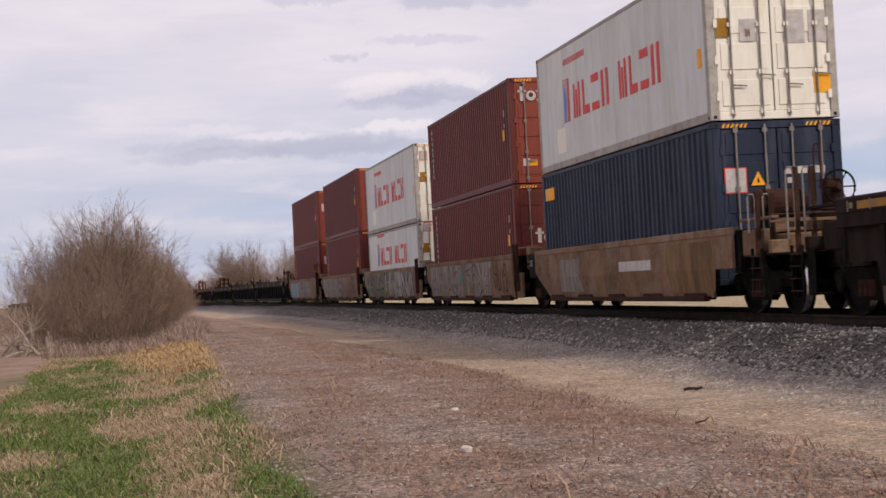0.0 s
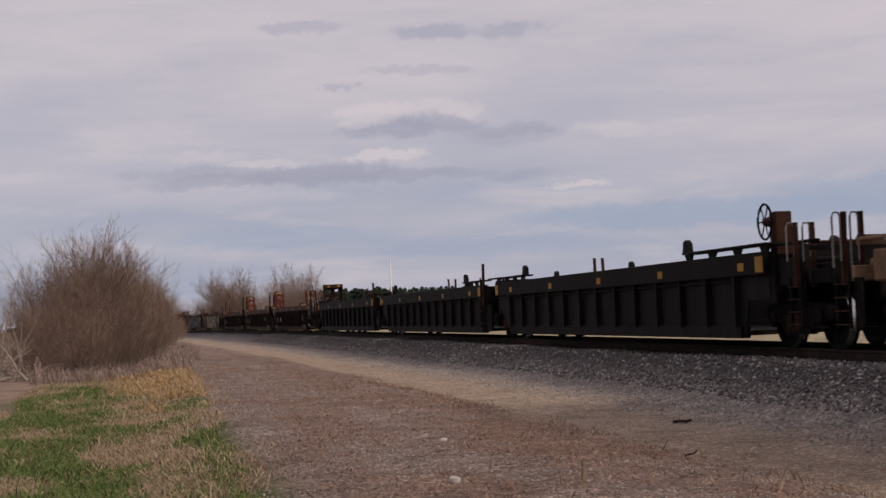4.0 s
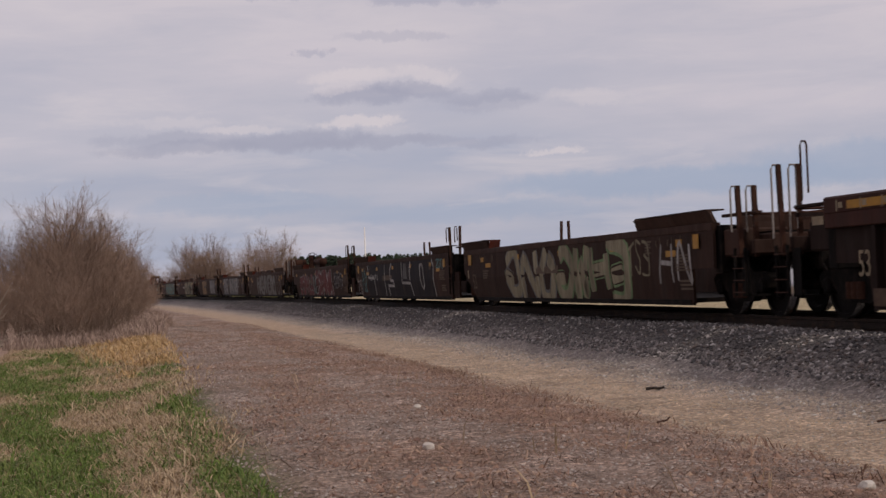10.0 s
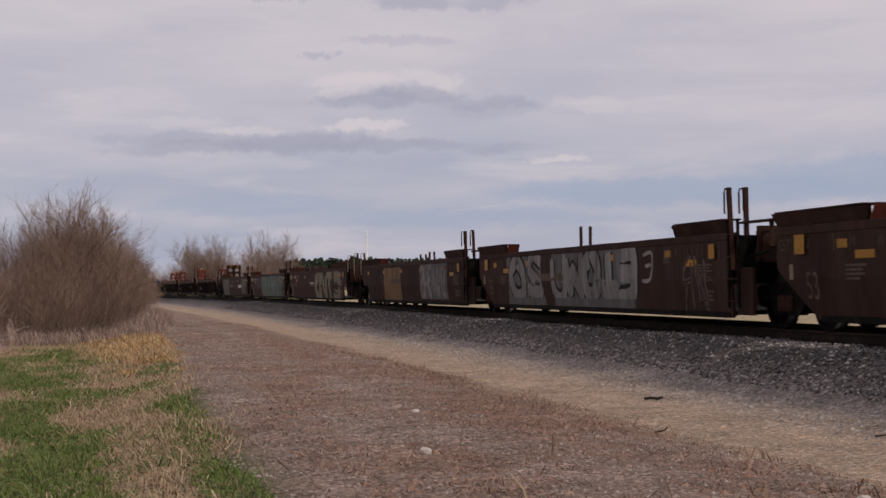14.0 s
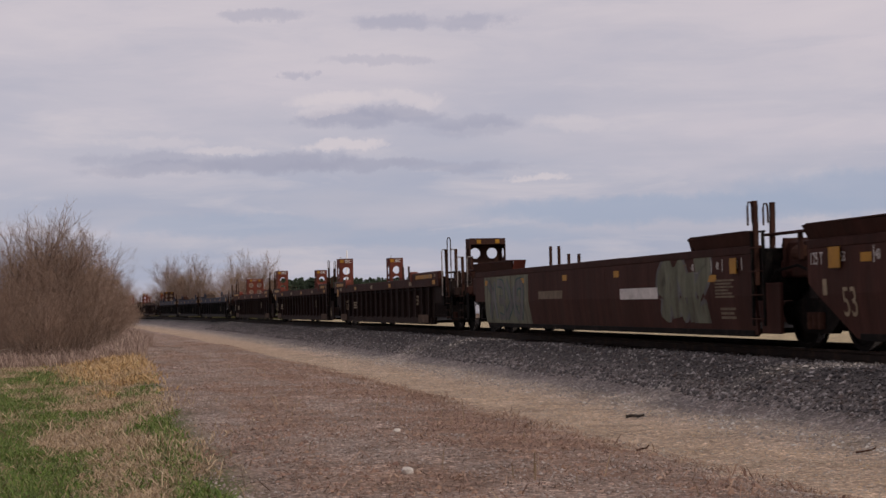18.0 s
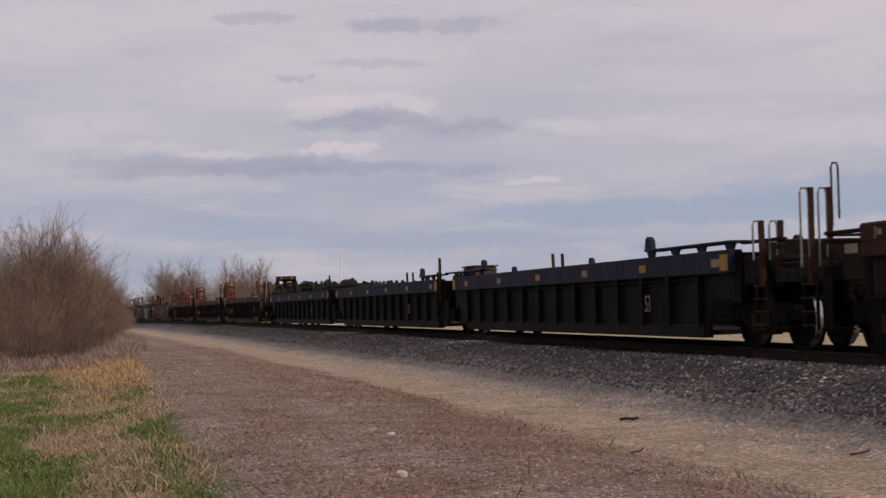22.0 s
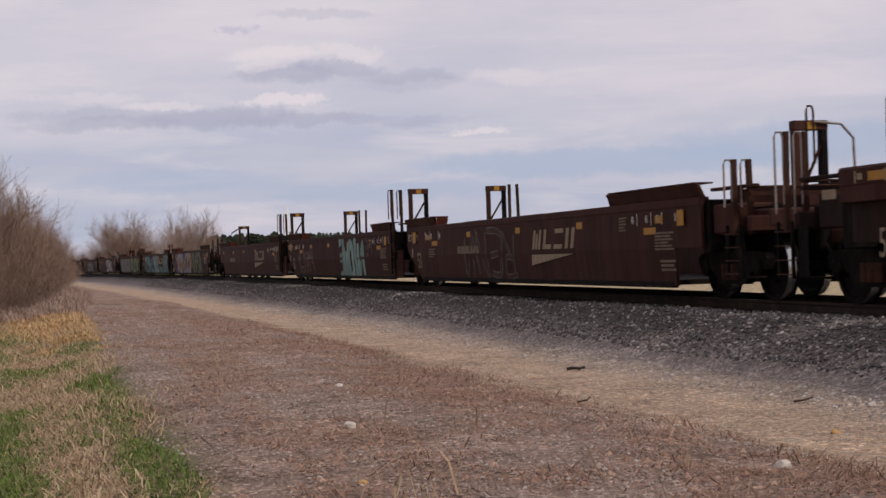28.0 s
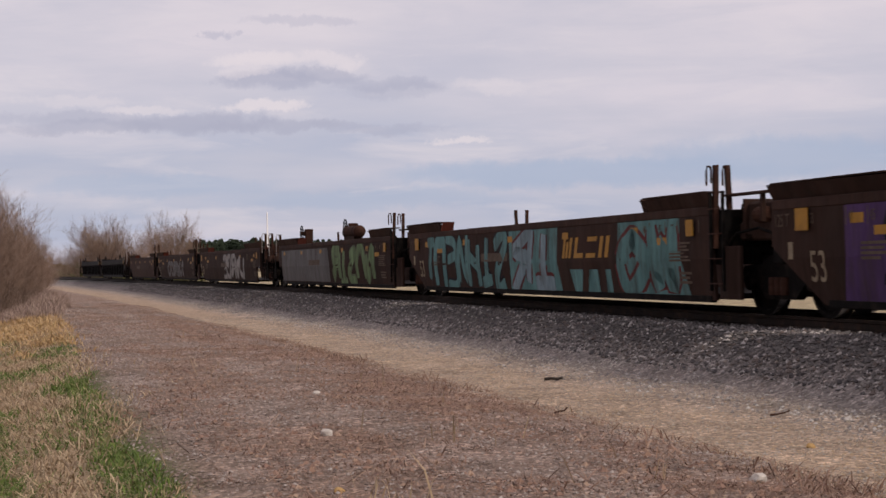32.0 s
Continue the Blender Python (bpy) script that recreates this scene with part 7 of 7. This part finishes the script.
def build_empties():
    dark = "empty dark grey ribbed well car"
    rib = "empty ribbed brown well car with red bulkhead columns"
    graf = "empty smooth-sided brown well car with graffiti"
    a, b, c = three(102.4, 124.8, 144.7, 164.9, "dark", dark, "dark", "dark")
    handwheel(a, -1.3, -8.65, 2.03)
    for u in (a, b, c):
        L = 19.8
        for k in range(5):
            bars(u, 8 - 4 * k, 1.4, 0.26, 0.13, M["yellow"], -1.537, 1, "reflector")
    sets = {}
    sets["B1"] = three(164.9, 187.0, 206.1, 226.0, "rib", rib, "rib", "oxide", "ibc", None)
    sets["G1"] = three(226.0, 248.1, 267.1, 287.1, "smooth", graf, "brown", tall=2.29)
    sets["G2"] = three(287.1, 309.1, 328.3, 348.1, "smooth", graf, "brown", tall=2.29)
    sets["G3"] = three(348.1, 370.4, 389.6, 409.5, "smooth", graf, "oxide", tall=2.19, end_tall=2.02)
    sets["B2"] = three(409.5, 431.8, 451.1, 470.9, "rib", rib, "rib", "oxide", "ibc", "ibc")
    sets["D2"] = three(470.9, 493.1, 512.4, 532.8, "dark", "empty dark ribbed well car with a faded blue top rail", "dark", "navy")
    sets["B3"] = three(532.8, 555.2, 574.4, 594.2, "rib", rib, "rib", "oxide", "ibc", "ibc")
    sets["BN"] = three(594.2, 616.5, 635.6, 656.0, "smooth", "empty smooth red-brown well car with open end frames", "oxide", None, "frame", "frame", tall=2.64, end_tall=2.03)
    sets["G4"] = three(656.0, 678.0, 697.3, 716.8, "smooth", "empty well car covered in coloured graffiti", "brown", tall=2.12, end_tall=2.0)
    sets["G5"] = three(716.8, 738.3, 757.1, 774.8, "smooth", graf, "brown", tall=2.29)
    d5 = well_unit(774.8, 796.8, "dark", "coupler", "joint", dark, "dark", "dark")
    d6 = well_unit(796.8, 817.5, "dark", "joint", "coupler", dark, "dark", "dark")
    for key in ("B1", "B2", "B3"):
        for i, u in enumerate(sets[key]):
            side_text(u, "125" if i < 2 else "53", -X_SIDE - 0.024, 6.9, 0.62, 0.5, M["cream"], 0.75, "marking", "stencilled number")
            side_text(u, "53", -X_SIDE - 0.024, -6.0, 0.75, 0.42, M["cream"], 0.7, "marking")
            for k in range(6):
                bars(u, 8.2 - 3.3 * k, 1.46, 0.35, 0.12, M["yellow"] if k % 2 else M["cream"], -1.537, 1, "reflector")
            bars(u, 5.2, 0.9, 0.7, 0.05, M["cream"], -X_SIDE - 0.022, 3)
    for i, u in enumerate(sets["D2"]):
        for k in range(6):
            bars(u, 8.2 - 3.3 * k, 1.42, 0.34, 0.13, M["yellow"] if k % 2 == 0 else M["cream"], -1.537, 1, "reflector")
        side_text(u, "53", -X_SIDE - 0.024, -5.2, 0.6, 0.42, M["cream"], 0.7, "marking")
        fe = -length_of(u) / 2
        if i == 2:
            reservoir(u, -0.7, fe + 0.4, 1.72, 1.8, 0.24)
        elif i == 1:
            box = part("deck_box", Shape().box(-1.0, -0.35, fe - 1.7, fe - 0.5, 1.33, 1.82, 0.04), M["dusty"], u, "dusty box on the end deck")
            part("lid", Shape().box(-1.03, -0.32, fe - 1.73, fe - 0.47, 1.82, 1.86, 0.01), M["dusty"], box)
    x = -X_SIDE
    for key in ("G1", "G2", "G3", "BN", "G4", "G5"):
        for i, u in enumerate(sets[key]):
            stencils(u, length_of(u), "coupler" if i == 0 else "joint", "coupler" if i == 2 else "joint", 4.7 if key == "BN" else 2.0, material="faded" if key in ("G1", "G2") else "cream", text="lines" if key in ("BN", "G3") else "faded")
    g = sets["G1"]
    spray(g[0], 0.4, 4.8, 0.30, 1.40, "sand", "grey", 41, 3)
    spray(g[0], -4.5, 0.3, 0.30, 1.42, "sand", "lime", 73, 4)
    spray(g[0], -5.8, -4.6, 0.75, 1.40, "sand", "brown_spray", 74, 3, thin=0.5)
    spray(g[0], -8.0, -6.3, 0.5, 1.3, "chalk", "brown_spray", 75, 2, thin=0.4)
    patch(g[1], -6.8, 5.2, 0.24, 1.42, "ink")
    drawn(g[1], [((5.2, 1.42), (5.0, 0.95), (3.7, 0.92), (3.6, 0.30)), ((1.6, 1.40), (1.55, 0.28)), ((0.2, 1.42), (0.6, 1.15), (0.45, 0.82), (-0.1, 0.80), (-0.2, 0.62), (0.95, 0.64), (0.8, 0.28)),
                 ((-1.6, 1.42), (-1.7, 0.72), (-3.1, 0.70), (-3.4, 0.28)), ((-3.2, 1.42), (-3.0, 1.18), (-3.05, 0.80)), ((-6.55, 1.42), (-6.8, 1.2), (-6.75, 0.8), (-6.9, 0.26)),
                 ((-4.7, 1.25), (-5.0, 1.30), (-5.2, 1.18), (-5.35, 0.66), (-5.15, 0.52), (-4.95, 0.58), (-4.75, 0.85), (-4.7, 1.25))], 0.045, "chalk")
    patch(g[1], -2.5, -1.9, 0.85, 1.36, "grey", depth=0.004)
    spray(g[1], 5.5, 6.4, 0.45, 1.35, "teal", "ink", 43, 2, thin=0.6)
    spray(g[1], 6.6, 7.5, 0.3, 0.95, "chalk", "ink", 44, 2, thin=0.4)
    spray(g[1], 3.0, 4.6, 0.86, 1.06, "chalk", "ink", 45, 4, thin=0.6)
    spray(g[1], -8.4, -7.2, 1.12, 1.40, "teal", "ink", 46, 4, thin=0.6)
    spray(g[2], 0.7, 5.6, 0.30, 1.22, "crimson", "silver", 44, 5)
    spray(g[2], -0.1, 0.6, 0.4, 1.4, "teal", "chalk", 47, 1, thin=0.5)
    spray(g[2], -5.1, 0.0, 0.24, 1.46, "crimson", "chalk", 45, 5, thin=1.25)
    spray(g[2], -7.9, -5.6, 0.60, 1.20, "ink", "chalk", 46, 4, thin=1.1)
    spray(g[2], -9.5, -8.8, 0.45, 1.25, "tan_spray", "brown_spray", 48, 2, thin=0.5)
    handwheel(g[2], -0.75, 5.4, 1.98)
    reservoir(g[2], -0.75, 3.35, 1.86, 2.2)
    g = sets["G2"]
    handwheel(g[0], 0.0, -9.7, 2.2, along=True)
    cross_tank(g[0], -0.75, -9.0, 1.92)
    spray(g[0], -5.1, 3.9, 0.28, 1.46, "pewter", "brown_spray", 47, 8, thin=1.15, word="HABANERO")
    spray(g[0], -7.5, -5.8, 0.3, 1.40, "brown_spray", "chalk", 48, 2, thin=0.5)
    for ya, yb in ((2.4, 4.7), (-0.6, 1.6), (-3.5, -1.3)):
        part("top_cover", Shape().slab([(ya, 1.54), (yb, 1.54), (yb - 0.1, 1.66), (yb - 0.3, 1.70), (ya + 0.15, 1.70), (ya, 1.64)], -1.53, -1.36), M["brown"], g[0], "rounded cover on the top rail")
    patch(g[1], 1.9, 5.1, 0.26, 1.44, "grey")
    patch(g[1], -4.6, 1.0, 0.26, 1.44, "grey")
    spray(g[1], 1.8, 4.9, 0.5, 1.42, "silver", "ink", 69, 2, thin=1.5)
    spray(g[1], -4.7, 1.1, 0.5, 1.44, "silver", "ink", 49, 5, thin=1.5)
    spray(g[1], -5.6, -5.0, 0.8, 1.3, "chalk", "brown_spray", 68, 1, thin=0.5)
    spray(g[1], -8.2, -7.0, 0.3, 1.25, "brown_spray", "chalk", 50, 2, thin=0.35)
    patch(g[2], 0.1, 3.4, 0.28, 1.40, "tan_spray")
    spray(g[2], -7.2, -3.2, 0.40, 1.40, "silver", "grey", 51, 6, back="grey")
    g = sets["G3"]
    spray(g[0], -7.0, 0.3, 0.24, 1.44, "sand", "teal_dark", 52, 4, thin=1.6)
    bars(g[0], 2.0, 1.0, 1.3, 0.10, M["white"], x, 1)
    side_text(g[0], "B", x - 0.008, -0.35, 0.86, 0.34, M["white"], 0.7, "marking")
    for ya, yb in ((2.9, 4.0), (0.0, 1.1), (-2.9, -1.7)):
        part("top_cover", Shape().slab([(ya, 1.54), (yb, 1.54), (yb - 0.06, 1.68), (yb - 0.2, 1.72), (ya + 0.15, 1.72), (ya, 1.64)], -1.56, -1.36), M["brown"], g[0], "rounded cover on the top rail")
    patch(g[1], -7.5, 2.1, 0.24, 1.44, "moss")
    spray(g[1], -2.4, 2.0, 0.34, 1.40, "teal", "sand", 53, 4, thin=0.7)
    spray(g[1], -7.5, -2.0, 0.30, 1.42, "teal", "crimson", 68, 5, thin=0.8)
    spray(g[1], -7.0, -1.6, 0.34, 1.20, "sand", "moss", 66, 5, x - 0.001, None, 0.35)
    spray(g[1], 2.4, 4.6, 0.62, 1.40, "grey", "brown_spray", 65, 4, thin=0.5)
    patch(g[2], 2.8, 6.8, 0.28, 1.40, "moss")
    spray(g[2], 3.2, 6.6, 0.4, 1.3, "grey", "teal_dark", 64, 4, thin=0.8)
    bars(g[2], -3.5, 0.98, 2.0, 0.20, M["white"], x, 1)
    spray(g[2], -7.9, -5.6, 0.42, 1.42, "moss", "grey", 54, 3, thin=1.5)
    g = sets["BN"]
    for i, u in enumerate(g):
        if i != 1:
            y = -0.9 if i == 0 else -3.2
            logo_blocks(u, y, 0.86, 2.6, 0.38, M["cream"], 0.35, 4)
            part("underline", Shape().add([(x - 0.005, y, 0.55), (x - 0.005, y - 2.5, 0.76), (x - 0.005, y, 0.76)], [(0, 1, 2)]), M["cream"], u)
    spray(g[0], 0.2, 4.3, 0.30, 1.36, "brown_spray", "grey", 76, 4, thin=0.35)
    spray(g[1], -5.4, -1.7, 0.26, 1.44, "mint", "ink", 55, 5, thin=1.7)
    spray(g[1], -6.6, -5.6, 0.9, 1.35, "brown_spray", "grey", 77, 2, thin=0.5)
    spray(g[1], 2.8, 5.6, 0.4, 1.3, "brown_spray", "rose", 56, 3, thin=0.6)
    g = sets["G4"]
    patch(g[0], -0.5, 7.7, 0.24, 1.42, "purple")
    spray(g[0], 0.1, 6.7, 0.28, 1.44, "silver", "ink", 57, 6, thin=1.5)
    spray(g[0], 0.6, 6.5, 0.55, 0.95, "orange", "ink", 78, 6, x - 0.001, thin=0.9)
    patch(g[0], -1.2, 0.2, 0.55, 1.40, "tan_spray", depth=0.0028)
    spray(g[0], -0.6, 0.0, 0.75, 0.95, "chalk", "purple", 79, 3, thin=0.7)
    spray(g[0], -5.1, -1.2, 0.26, 1.44, "fern", "ink", 58, 5, thin=1.6)
    spray(g[0], -7.6, -6.1, 0.7, 1.3, "chalk", "brown_spray", 66, 3, thin=0.4)
    spray(g[1], 0.3, 6.6, 0.30, 1.40, "teal", "ink", 59, 7, thin=1.1)
    patch(g[1], -2.8, 0.0, 0.25, 1.42, "teal")
    spray(g[1], -2.6, 0.0, 0.28, 1.40, "sky", "crimson", 60, 2)
    logo_blocks(g[1], -3.0, 0.86, 2.4, 0.36, M["yellow"], 0.35, 4)
    for k in range(3):
        patch(g[1], -3.9 - k * 0.75, -3.55 - k * 0.75, 0.26, 0.66, "teal", depth=0.003)
    patch(g[1], -8.3, -5.8, 0.25, 1.42, "teal")
    spray(g[1], -8.2, -5.7, 0.34, 1.38, "teal", "crimson", 61, 2, thin=1.3)
    patch(g[2], -1.2, 7.0, 0.3, 1.36, "grey")
    spray(g[2], -7.4, -1.7, 0.30, 1.36, "lime", "fern", 62, 5)
    handwheel(g[2], -0.6, 7.9, 2.0)
    handwheel(g[2], -0.6, 0.4, 2.0)
    reservoir(g[2], -0.7, -1.3, 1.84, 1.9)
    g = sets["G5"]
    spray(g[0], -4.6, 1.4, 0.35, 1.35, "chalk", "grey", 63, 5)
    spray(g[1], -4.0, 3.0, 0.4, 1.2, "grey", "silver", 80, 5)


build_loads()
build_empties()


def motions():
    """The whole train rolls past at a steady pace, each unit held to the track."""
    times = [float(t) for t in range(0, 33)]
    for ob, s0, length, lift in MOVING:
        up = Matrix.Translation((0, 0, lift)) if lift else Matrix.Identity(4)
        walk(ob, [(t, place_on_train(s0, length, t) @ up) for t in times])


motions()
